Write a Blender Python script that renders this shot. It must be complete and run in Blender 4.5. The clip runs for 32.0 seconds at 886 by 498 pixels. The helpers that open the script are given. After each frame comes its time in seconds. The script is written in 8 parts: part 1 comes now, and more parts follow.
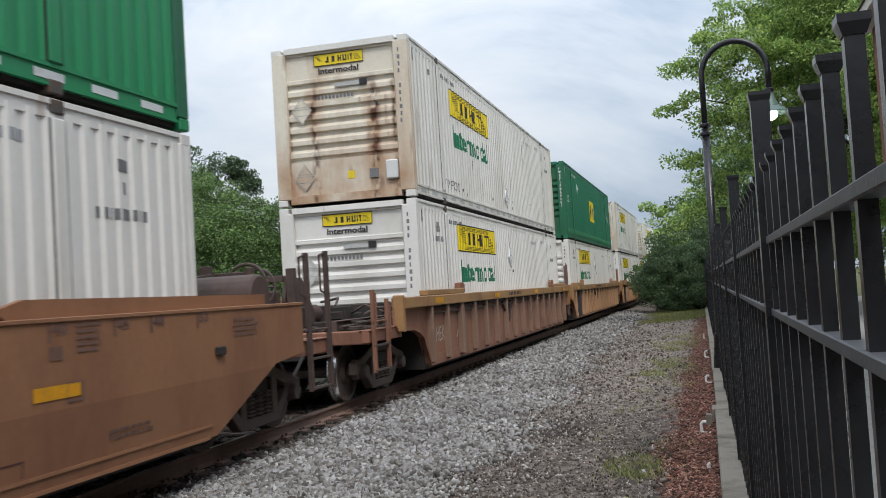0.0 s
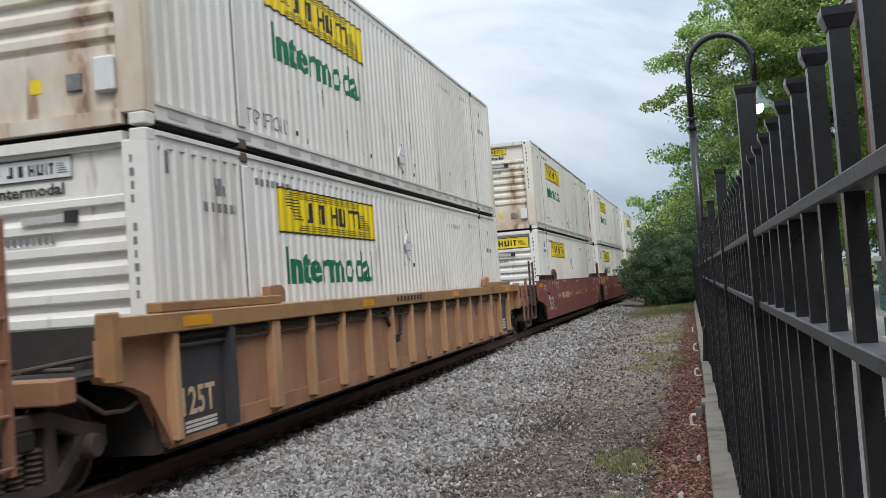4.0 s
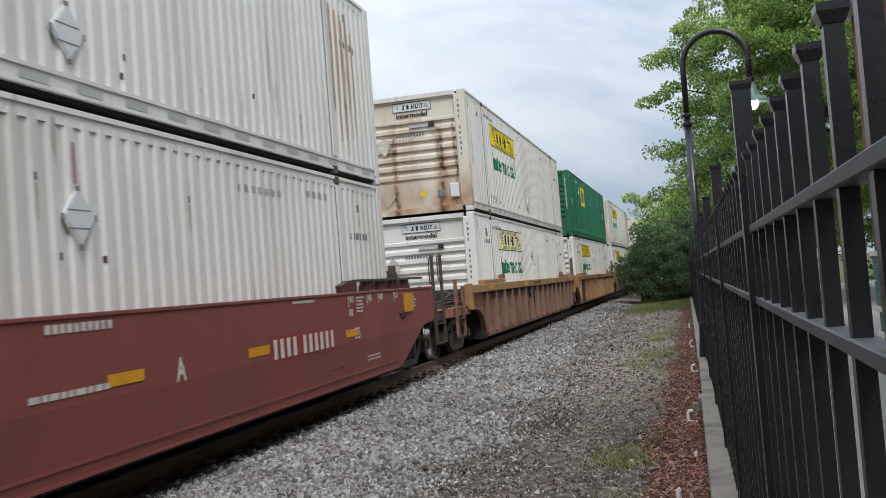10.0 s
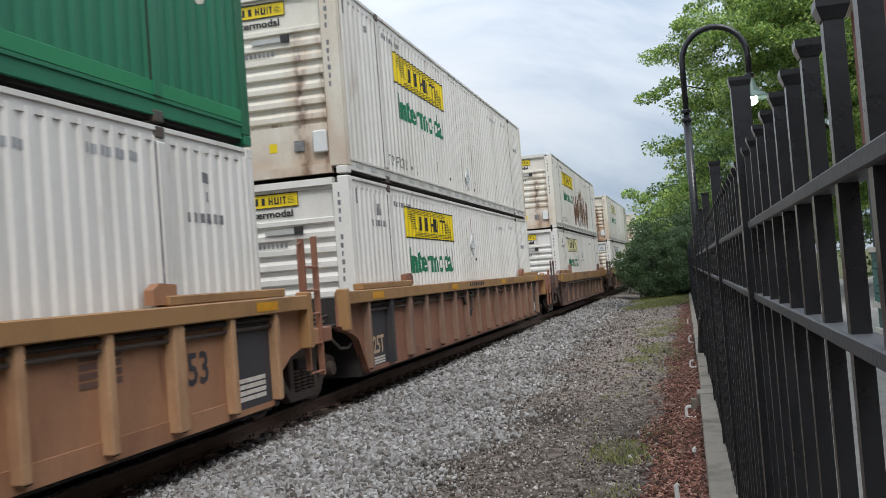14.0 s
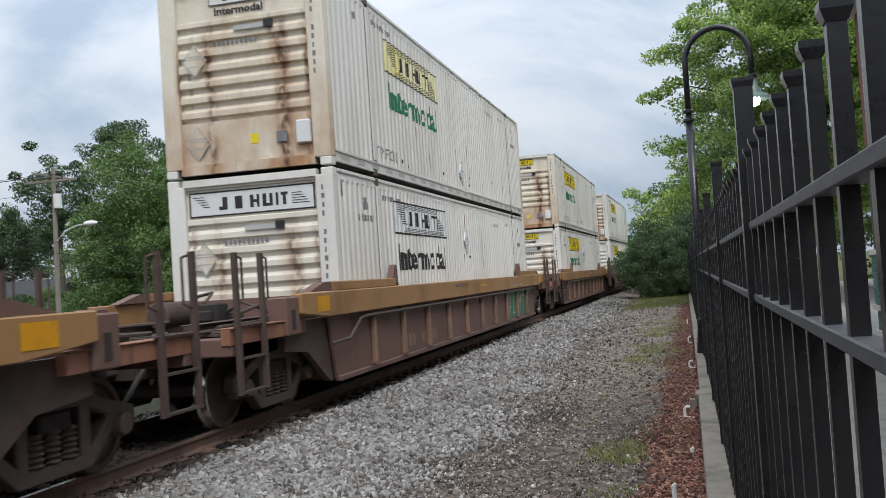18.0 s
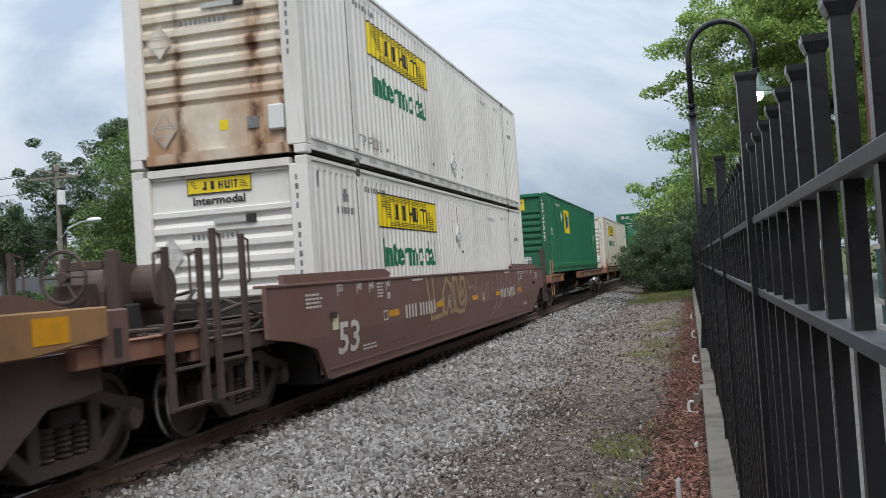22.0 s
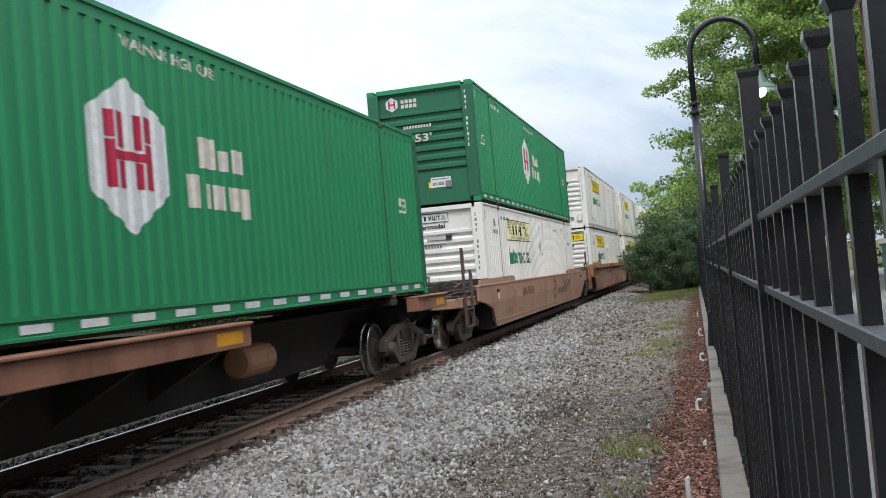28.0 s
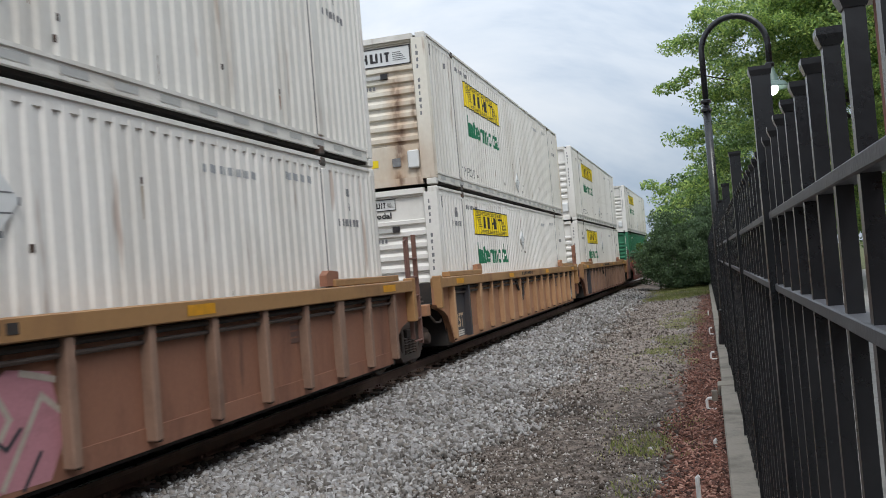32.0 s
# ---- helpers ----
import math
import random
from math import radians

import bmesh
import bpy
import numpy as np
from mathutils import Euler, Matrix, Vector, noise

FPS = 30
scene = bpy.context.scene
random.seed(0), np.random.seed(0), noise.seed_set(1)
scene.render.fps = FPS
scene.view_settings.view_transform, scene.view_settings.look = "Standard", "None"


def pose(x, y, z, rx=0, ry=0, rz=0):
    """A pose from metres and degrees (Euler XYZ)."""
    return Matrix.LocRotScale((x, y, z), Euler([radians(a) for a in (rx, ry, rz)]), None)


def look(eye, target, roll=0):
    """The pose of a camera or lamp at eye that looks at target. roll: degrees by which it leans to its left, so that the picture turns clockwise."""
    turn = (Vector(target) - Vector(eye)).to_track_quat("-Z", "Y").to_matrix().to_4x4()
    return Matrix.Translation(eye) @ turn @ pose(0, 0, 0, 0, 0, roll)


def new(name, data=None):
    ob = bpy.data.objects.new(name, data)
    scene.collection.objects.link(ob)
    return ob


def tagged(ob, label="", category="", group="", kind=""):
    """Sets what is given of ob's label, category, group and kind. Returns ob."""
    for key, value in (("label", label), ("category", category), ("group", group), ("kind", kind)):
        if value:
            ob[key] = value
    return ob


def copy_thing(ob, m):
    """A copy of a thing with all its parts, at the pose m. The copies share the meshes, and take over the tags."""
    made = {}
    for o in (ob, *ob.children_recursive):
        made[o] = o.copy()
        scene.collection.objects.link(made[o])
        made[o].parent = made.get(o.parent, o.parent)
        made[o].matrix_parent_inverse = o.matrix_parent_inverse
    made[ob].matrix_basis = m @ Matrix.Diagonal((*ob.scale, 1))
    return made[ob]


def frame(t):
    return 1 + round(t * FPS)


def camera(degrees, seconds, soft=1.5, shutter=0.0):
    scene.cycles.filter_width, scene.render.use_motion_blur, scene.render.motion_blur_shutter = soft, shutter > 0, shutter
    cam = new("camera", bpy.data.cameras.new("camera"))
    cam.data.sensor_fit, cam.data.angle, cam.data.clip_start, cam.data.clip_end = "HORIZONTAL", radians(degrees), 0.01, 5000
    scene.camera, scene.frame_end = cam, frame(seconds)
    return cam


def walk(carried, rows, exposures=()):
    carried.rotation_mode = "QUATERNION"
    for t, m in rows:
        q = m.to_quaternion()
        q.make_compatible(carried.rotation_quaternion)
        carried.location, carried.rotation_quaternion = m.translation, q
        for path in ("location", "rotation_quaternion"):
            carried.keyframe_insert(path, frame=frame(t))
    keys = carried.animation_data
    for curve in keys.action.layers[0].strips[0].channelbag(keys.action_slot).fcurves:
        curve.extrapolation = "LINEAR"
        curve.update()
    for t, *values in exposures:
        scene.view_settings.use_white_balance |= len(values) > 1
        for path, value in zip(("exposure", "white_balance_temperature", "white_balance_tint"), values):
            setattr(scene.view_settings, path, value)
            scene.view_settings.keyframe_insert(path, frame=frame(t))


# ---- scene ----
EYE = (6.079, 0.0, 1.542)
cam = camera(50.34, 32.0, soft=0.75, shutter=0.12)
# seconds, then the camera's turn about x, y and z in degrees; held in the hand, it only sways
SWAY = [
    (0.0, 92.627, 3.502, 15.484),
    (0.5, 92.584, 3.633, 15.403),
    (1.0, 92.530, 3.776, 15.296),
    (1.5, 92.478, 3.925, 15.225),
    (2.0, 92.446, 4.036, 15.143),
    (2.5, 92.438, 4.078, 15.036),
    (3.0, 92.416, 4.064, 14.951),
    (3.5, 92.402, 4.112, 14.874),
    (5.5, 92.226, 4.380, 14.826),
    (6.0, 92.207, 4.481, 14.845),
    (6.5, 92.195, 4.469, 14.847),
    (7.0, 92.181, 4.517, 14.843),
    (7.5, 92.191, 4.590, 14.804),
    (8.0, 92.212, 4.675, 14.756),
    (8.5, 92.183, 4.655, 14.702),
    (9.0, 92.168, 4.595, 14.660),
    (9.5, 92.178, 4.537, 14.627),
    (10.0, 92.215, 4.535, 14.617),
    (10.5, 92.204, 4.514, 14.628),
    (11.0, 92.156, 4.526, 14.637),
    (11.5, 92.085, 4.540, 14.616),
    (12.0, 92.035, 4.564, 14.611),
    (12.5, 91.983, 4.543, 14.597),
    (13.0, 91.954, 4.510, 14.583),
    (13.5, 91.953, 4.487, 14.567),
    (14.0, 91.936, 4.446, 14.547),
    (14.5, 91.905, 4.353, 14.548),
    (16.5, 91.797, 3.780, 14.454),
    (17.0, 91.779, 3.733, 14.457),
    (17.5, 91.786, 3.771, 14.501),
    (18.0, 91.779, 3.771, 14.555),
    (18.5, 91.741, 3.756, 14.607),
    (19.0, 91.725, 3.858, 14.652),
    (19.5, 91.704, 3.945, 14.709),
    (20.0, 91.656, 3.930, 14.792),
    (20.5, 91.602, 3.873, 14.856),
    (21.0, 91.588, 3.864, 14.855),
    (21.5, 91.581, 3.914, 14.828),
    (22.0, 91.518, 3.937, 14.767),
    (22.5, 91.473, 4.031, 14.709),
    (23.0, 91.450, 4.197, 14.673),
    (23.5, 91.440, 4.357, 14.621),
    (24.0, 91.439, 4.435, 14.561),
    (24.5, 91.452, 4.507, 14.517),
    (25.0, 91.496, 4.652, 14.521),
    (25.5, 91.575, 4.784, 14.579),
    (27.5, 91.658, 4.870, 15.007),
    (28.0, 91.689, 4.942, 15.089),
    (28.5, 91.689, 4.996, 15.180),
    (29.0, 91.639, 4.986, 15.266),
    (29.5, 91.599, 4.947, 15.356),
    (30.0, 91.581, 4.896, 15.451),
    (30.5, 91.574, 4.884, 15.549),
    (31.0, 91.572, 4.828, 15.636),
    (31.5, 91.564, 4.762, 15.684),
    (32.0, 91.582, 4.742, 15.706),
]
# the camera opens up a little when dark green containers fill its picture
EXPOSURES = [(0.0, 0.25), (2.2, 0.27), (3.0, 0.42), (3.5, 0.38), (5.5, 0.25), (12.3, 0.28), (13.0, 0.40), (13.7, 0.34), (14.5, 0.26), (23.0, 0.24), (24.0, 0.23), (25.0, 0.47), (27.5, 0.52), (28.3, 0.52), (29.3, 0.46), (30.0, 0.35), (31.0, 0.25), (32.0, 0.26)]
walk(cam, [(t, pose(*EYE, rx, ry, rz)) for t, rx, ry, rz in SWAY], EXPOSURES)

# ---- light: a bright overcast afternoon ----
SUN_EL, SUN_AZ = radians(52), radians(150)
world = bpy.data.worlds.new("sky")
scene.world = world
world.use_nodes = True
wn, wl = world.node_tree.nodes, world.node_tree.links
wn.clear()
sky = wn.new("ShaderNodeTexSky")
sky.sky_type, sky.sun_disc = "NISHITA", False
sky.sun_elevation, sky.sun_rotation = SUN_EL, SUN_AZ
sky.air_density, sky.dust_density = 1.0, 2.0
sky_bg = wn.new("ShaderNodeBackground")
sky_bg.inputs["Strength"].default_value = 0.10
wl.new(sky.outputs[0], sky_bg.inputs["Color"])
co = wn.new("ShaderNodeTexCoord")
stretch = wn.new("ShaderNodeMapping")
stretch.inputs["Scale"].default_value = (1.0, 1.0, 1.9)
wl.new(co.outputs["Generated"], stretch.inputs["Vector"])
cloud = wn.new("ShaderNodeTexNoise")
cloud.inputs["Scale"].default_value, cloud.inputs["Detail"].default_value = 2.3, 7.0
cloud.inputs["Roughness"].default_value, cloud.inputs["Distortion"].default_value = 0.56, 0.5
wl.new(stretch.outputs[0], cloud.inputs["Vector"])
tone = wn.new("ShaderNodeValToRGB")
tone.color_ramp.elements[0].position, tone.color_ramp.elements[0].color = 0.40, (0.42, 0.52, 0.66, 1)
tone.color_ramp.elements[1].position, tone.color_ramp.elements[1].color = 0.61, (0.80, 0.84, 0.89, 1)
mid = tone.color_ramp.elements.new(0.5)
mid.color = (0.66, 0.73, 0.82, 1)
wl.new(cloud.outputs["Fac"], tone.inputs["Fac"])
cloud_bg = wn.new("ShaderNodeBackground")
# an overcast sky is brighter overhead than at the horizon
upward = wn.new("ShaderNodeSeparateXYZ")
wl.new(co.outputs["Generated"], upward.inputs[0])
lift = wn.new("ShaderNodeMapRange")
lift.inputs["From Min"].default_value, lift.inputs["From Max"].default_value = 0.0, 1.0
lift.inputs["To Min"].default_value, lift.inputs["To Max"].default_value = 0.67, 2.1
wl.new(upward.outputs["Z"], lift.inputs["Value"])
wl.new(lift.outputs[0], cloud_bg.inputs["Strength"])
wl.new(tone.outputs["Color"], cloud_bg.inputs["Color"])
both = wn.new("ShaderNodeMixShader")
both.inputs["Fac"].default_value = 0.9
wl.new(sky_bg.outputs[0], both.inputs[1])
wl.new(cloud_bg.outputs[0], both.inputs[2])
sky_out = wn.new("ShaderNodeOutputWorld")
wl.new(both.outputs[0], sky_out.inputs["Surface"])

sun_data = bpy.data.lights.new("sun", "SUN")
sun_data.energy, sun_data.angle, sun_data.color = 1.5, radians(20), (1.0, 0.97, 0.93)
sun = new("sun", sun_data)
sun.matrix_world = look((0, 0, 60), Vector((0, 0, 60)) - Vector((math.sin(SUN_AZ) * math.cos(SUN_EL), math.cos(SUN_AZ) * math.cos(SUN_EL), math.sin(SUN_EL))))

# ---- tools ----
def material(name, base, rough=0.6, metal=0.0, dirt=None, amount=0.4, scale=1.2, fine=30.0, bump=0.15, vary=0.08, streak=1.0, spec=0.4, spots=None):
    """A surface with large stains in the dirt colour, fine grain and a little relief. streak > 1 draws the stains out upright."""
    m = bpy.data.materials.new(name)
    m.use_nodes = True
    n, l = m.node_tree.nodes, m.node_tree.links
    b = n["Principled BSDF"]
    tc = n.new("ShaderNodeTexCoord")
    info = n.new("ShaderNodeObjectInfo")
    mp = n.new("ShaderNodeMapping")
    mp.inputs["Scale"].default_value = (1, 1, 1 / streak)
    l.new(tc.outputs["Object"], mp.inputs["Vector"])
    off = n.new("ShaderNodeVectorMath")
    off.operation = "SCALE"
    off.inputs[0].default_value = (37.0, 17.0, 5.0)
    l.new(info.outputs["Random"], off.inputs["Scale"])
    l.new(off.outputs[0], mp.inputs["Location"])
    big = n.new("ShaderNodeTexNoise")
    big.inputs["Scale"].default_value, big.inputs["Detail"].default_value, big.inputs["Roughness"].default_value = scale, 8, 0.65
    l.new(mp.outputs[0], big.inputs["Vector"])
    small = n.new("ShaderNodeTexNoise")
    small.inputs["Scale"].default_value, small.inputs["Detail"].default_value = fine, 5
    l.new(tc.outputs["Object"], small.inputs["Vector"])
    ramp = n.new("ShaderNodeMapRange")
    ramp.inputs["From Min"].default_value, ramp.inputs["From Max"].default_value = 0.48, 0.72
    ramp.inputs["To Max"].default_value = amount
    l.new(big.outputs["Fac"], ramp.inputs["Value"])
    mix = n.new("ShaderNodeMix")
    mix.data_type = "RGBA"
    mix.inputs["A"].default_value = (*base, 1)
    mix.inputs["B"].default_value = (*(dirt or [c * 0.55 for c in base]), 1)
    l.new(ramp.outputs[0], mix.inputs["Factor"])
    colour = mix.outputs["Result"]
    if spots:
        sm = n.new("ShaderNodeMapping")
        sm.inputs["Scale"].default_value = (1, 1, 0.14)
        l.new(tc.outputs["Object"], sm.inputs["Vector"])
        l.new(off.outputs[0], sm.inputs["Location"])
        sn = n.new("ShaderNodeTexNoise")
        sn.inputs["Scale"].default_value, sn.inputs["Detail"].default_value, sn.inputs["Roughness"].default_value = 4.5, 3, 0.5
        l.new(sm.outputs[0], sn.inputs["Vector"])
        sr = n.new("ShaderNodeMapRange")
        sr.inputs["From Min"].default_value, sr.inputs["From Max"].default_value, sr.inputs["To Max"].default_value = 0.655, 0.75, spots[1]
        l.new(sn.outputs["Fac"], sr.inputs["Value"])
        s2 = n.new("ShaderNodeMix")
        s2.data_type = "RGBA"
        s2.inputs["B"].default_value = (*spots[0], 1)
        l.new(sr.outputs[0], s2.inputs["Factor"])
        l.new(colour, s2.inputs["A"])
        colour = s2.outputs["Result"]
    hsv = n.new("ShaderNodeHueSaturation")
    val = n.new("ShaderNodeMath")
    val.operation = "MULTIPLY_ADD"
    val.inputs[1].default_value, val.inputs[2].default_value = vary * 4, 1 - vary * 2
    l.new(small.outputs["Fac"], val.inputs[0])
    rnd = n.new("ShaderNodeMath")
    rnd.operation = "MULTIPLY_ADD"
    rnd.inputs[1].default_value, rnd.inputs[2].default_value = vary, 1 - vary / 2
    l.new(info.outputs["Random"], rnd.inputs[0])
    mul = n.new("ShaderNodeMath")
    mul.operation = "MULTIPLY"
    l.new(val.outputs[0], mul.inputs[0])
    l.new(rnd.outputs[0], mul.inputs[1])
    l.new(mul.outputs[0], hsv.inputs["Value"])
    l.new(colour, hsv.inputs["Color"])
    l.new(hsv.outputs[0], b.inputs["Base Color"])
    rr = n.new("ShaderNodeMapRange")
    rr.inputs["To Min"].default_value, rr.inputs["To Max"].default_value = max(0.05, rough - 0.12), min(1, rough + 0.15)
    l.new(big.outputs["Fac"], rr.inputs["Value"])
    l.new(rr.outputs[0], b.inputs["Roughness"])
    b.inputs["Metallic"].default_value = metal
    b.inputs["Specular IOR Level"].default_value = spec
    if bump:
        bp = n.new("ShaderNodeBump")
        bp.inputs["Strength"].default_value, bp.inputs["Distance"].default_value = bump, 0.01
        l.new(small.outputs["Fac"], bp.inputs["Height"])
        l.new(bp.outputs[0], b.inputs["Normal"])
    return m


def rusted(m, runs, wash):
    """Adds rust to a paint: dark runs drawn out downwards, and a brown bloom that spreads from the foot of the wall."""
    n, l = m.node_tree.nodes, m.node_tree.links
    b = n["Principled BSDF"]
    colour = b.inputs["Base Color"].links[0].from_socket
    tc, info = n.new("ShaderNodeTexCoord"), n.new("ShaderNodeObjectInfo")
    shift = n.new("ShaderNodeVectorMath")
    shift.operation = "SCALE"
    shift.inputs[0].default_value = (11.0, 23.0, 3.0)
    l.new(info.outputs["Random"], shift.inputs["Scale"])

    def mask(scale, stretch, low, high, detail):
        mp, t, r = n.new("ShaderNodeMapping"), n.new("ShaderNodeTexNoise"), n.new("ShaderNodeMapRange")
        mp.inputs["Scale"].default_value = stretch
        l.new(tc.outputs["Object"], mp.inputs["Vector"])
        l.new(shift.outputs[0], mp.inputs["Location"])
        t.inputs["Scale"].default_value, t.inputs["Detail"].default_value = scale, detail
        l.new(mp.outputs[0], t.inputs["Vector"])
        r.inputs["From Min"].default_value, r.inputs["From Max"].default_value = low, high
        l.new(t.outputs["Fac"], r.inputs["Value"])
        return r.outputs[0]

    def times(a, c):
        k = n.new("ShaderNodeMath")
        k.operation = "MULTIPLY"
        l.new(a, k.inputs[0])
        if isinstance(c, float):
            k.inputs[1].default_value = c
        else:
            l.new(c, k.inputs[1])
        return k.outputs[0]

    def over(f, c, tint):
        x = n.new("ShaderNodeMix")
        x.data_type = "RGBA"
        l.new(f, x.inputs["Factor"])
        l.new(c, x.inputs["A"])
        x.inputs["B"].default_value = (*tint, 1)
        return x.outputs["Result"]

    sep, foot = n.new("ShaderNodeSeparateXYZ"), n.new("ShaderNodeMapRange")
    l.new(tc.outputs["Object"], sep.inputs[0])
    foot.inputs["From Min"].default_value, foot.inputs["From Max"].default_value = 1.5, 0.15
    l.new(sep.outputs["Z"], foot.inputs["Value"])
    bloom = times(times(foot.outputs[0], mask(1.6, (1, 1, 0.8), 0.30, 0.62, 6)), wash)
    colour = over(bloom, colour, (0.36, 0.185, 0.085))
    upper, wander = n.new("ShaderNodeMapRange"), n.new("ShaderNodeMath")
    upper.inputs["From Min"].default_value, upper.inputs["From Max"].default_value = 2.35, 1.9
    l.new(sep.outputs["Z"], upper.inputs["Value"])
    wander.operation = "MULTIPLY_ADD"
    wander.inputs[1].default_value = 0.16
    l.new(mask(1.7, (1, 1, 0.7), 0.2, 0.8, 5), wander.inputs[0])
    l.new(sep.outputs["X"], wander.inputs[2])
    for at, wide, force in ((-0.55, 0.10, 0.85), (0.62, 0.13, 1.0), (0.98, 0.05, 0.7)):
        away, near_run, halo = n.new("ShaderNodeMath"), n.new("ShaderNodeMapRange"), n.new("ShaderNodeMapRange")
        away.operation = "SUBTRACT"
        away.inputs[1].default_value = at + 0.08
        l.new(wander.outputs[0], away.inputs[0])
        gap = n.new("ShaderNodeMath")
        gap.operation = "ABSOLUTE"
        l.new(away.outputs[0], gap.inputs[0])
        for r, w in ((near_run, wide), (halo, wide * 2.2)):
            r.inputs["From Min"].default_value, r.inputs["From Max"].default_value = w, w * 0.2
            l.new(gap.outputs[0], r.inputs["Value"])
        colour = over(times(times(times(halo.outputs[0], upper.outputs[0]), mask(3.0, (1, 1, 0.5), 0.30, 0.55, 4)), 0.75 * runs * force), colour, (0.42, 0.24, 0.12))
        colour = over(times(times(times(near_run.outputs[0], upper.outputs[0]), mask(5.0, (1.5, 1, 0.8), 0.40, 0.58, 5)), runs * force), colour, (0.095, 0.036, 0.018))
    l.new(colour, b.inputs["Base Color"])
    return m


def glow(name, colour, strength):
    m = bpy.data.materials.new(name)
    m.use_nodes = True
    b = m.node_tree.nodes["Principled BSDF"]
    b.inputs["Emission Color"].default_value, b.inputs["Emission Strength"].default_value = (*colour, 1), strength
    return m


def box(bm, x0, x1, y0, y1, z0, z1, m=None):
    """Adds a box to bm, turned by m where given."""
    v = [bm.verts.new(p) for p in ((x0, y0, z0), (x1, y0, z0), (x1, y1, z0), (x0, y1, z0), (x0, y0, z1), (x1, y0, z1), (x1, y1, z1), (x0, y1, z1))]
    if m is not None:
        for q in v:
            q.co = m @ q.co
    for f in ((0, 3, 2, 1), (4, 5, 6, 7), (0, 1, 5, 4), (1, 2, 6, 5), (2, 3, 7, 6), (3, 0, 4, 7)):
        bm.faces.new([v[i] for i in f])
    return v


def boxes(*dims):
    bm = bmesh.new()
    for d in dims:
        box(bm, *d)
    return bm


def prism(outline, a, b, axis="y"):
    """A solid between a and b along an axis from an outline in the other two (in x, y, z order)."""
    bm = bmesh.new()

    def put(u, v, w):
        return {"x": (w, u, v), "y": (u, w, v), "z": (u, v, w)}[axis]

    lo = [bm.verts.new(put(u, v, a)) for u, v in outline]
    hi = [bm.verts.new(put(u, v, b)) for u, v in outline]
    k = len(outline)
    bm.faces.new(lo)
    bm.faces.new(hi)
    for i in range(k):
        bm.faces.new((lo[i], lo[(i + 1) % k], hi[(i + 1) % k], hi[i]))
    bmesh.ops.recalc_face_normals(bm, faces=bm.faces)
    return bm


def rod(bm, a, b, r, r2=None, sides=10):
    a, b = Vector(a), Vector(b)
    d = b - a
    m = Matrix.Translation((a + b) / 2) @ d.to_track_quat("Z", "Y").to_matrix().to_4x4()
    bmesh.ops.create_cone(bm, cap_ends=True, segments=sides, radius1=r, radius2=r if r2 is None else r2, depth=d.length, matrix=m)
    return bm


def rods(r, *runs, sides=8):
    """Bent bars, each one swept smoothly through the points of its run."""
    bm = bmesh.new()
    for run in runs:
        pts = [Vector(p) for p in run]
        side, rings = None, []
        for k, p in enumerate(pts):
            t = (pts[min(k + 1, len(pts) - 1)] - pts[max(k - 1, 0)]).normalized()
            if side is None:
                side = t.orthogonal().normalized()
            side = (side - t * side.dot(t)).normalized()
            up = t.cross(side)
            rings.append([bm.verts.new(p + (side * math.cos(a) + up * math.sin(a)) * r) for a in [2 * math.pi * q / sides for q in range(sides)]])
        for a, b in zip(rings, rings[1:]):
            for q in range(sides):
                bm.faces.new((a[q], a[(q + 1) % sides], b[(q + 1) % sides], b[q]))
        bm.faces.new(rings[0][::-1])
        bm.faces.new(rings[-1])
    return bm


def bevel(bm, w=0.01, segments=1):
    bmesh.ops.bevel(bm, geom=list(bm.edges), offset=w, segments=segments, affect="EDGES", clamp_overlap=True)
    return bm


def mesh_of(name, bm, mat, smooth=False):
    me = bpy.data.meshes.new(name)
    bm.to_mesh(me)
    bm.free()
    me.materials.append(mat)
    if smooth:
        for f in me.polygons:
            f.use_smooth = True
    return me


def part(name, bm, mat, parent, label="", smooth=False, at=None):
    """One mesh under a thing or under a part. bm is a bmesh or a ready mesh that alike parts share."""
    ob = new(name, bm if isinstance(bm, bpy.types.Mesh) else mesh_of(name, bm, mat, smooth))
    ob.parent = parent
    if at is not None:
        ob.matrix_basis = at
    if label:
        ob["label"] = label
    if name.endswith("marking") or name in ("graffiti", "lettering") or name in ("logo_mark", "logo_name"):
        ob["kind"] = "stuff"
    return ob


def thing(name, label, category, group="", kind="", at=None):
    ob = new(name)
    ob.empty_display_size = 0.2
    if at is not None:
        ob.matrix_basis = at
    return tagged(ob, label, category, group, kind)


def revolve(profile, sides=28):
    """A wheel about the x axis from (x, radius) pairs."""
    bm = bmesh.new()
    rings = []
    for x, r in profile:
        rings.append([bm.verts.new((x, r * math.cos(2 * math.pi * k / sides), r * math.sin(2 * math.pi * k / sides))) for k in range(sides)])
    for a, b in zip(rings, rings[1:]):
        for k in range(sides):
            bm.faces.new((a[k], a[(k + 1) % sides], b[(k + 1) % sides], b[k]))
    bm.faces.new(rings[0][::-1])
    bm.faces.new(rings[-1])
    bmesh.ops.recalc_face_normals(bm, faces=bm.faces)
    return bm


# ---- the railway: rail tops at z = 0, x = 0 on the centre line, y along it, bending gently to the right far off ----
BEND, BEND_FROM = 0.000257, 22.3


def centre(s):
    u = max(0.0, s - BEND_FROM)
    return BEND * u * u / 2, s


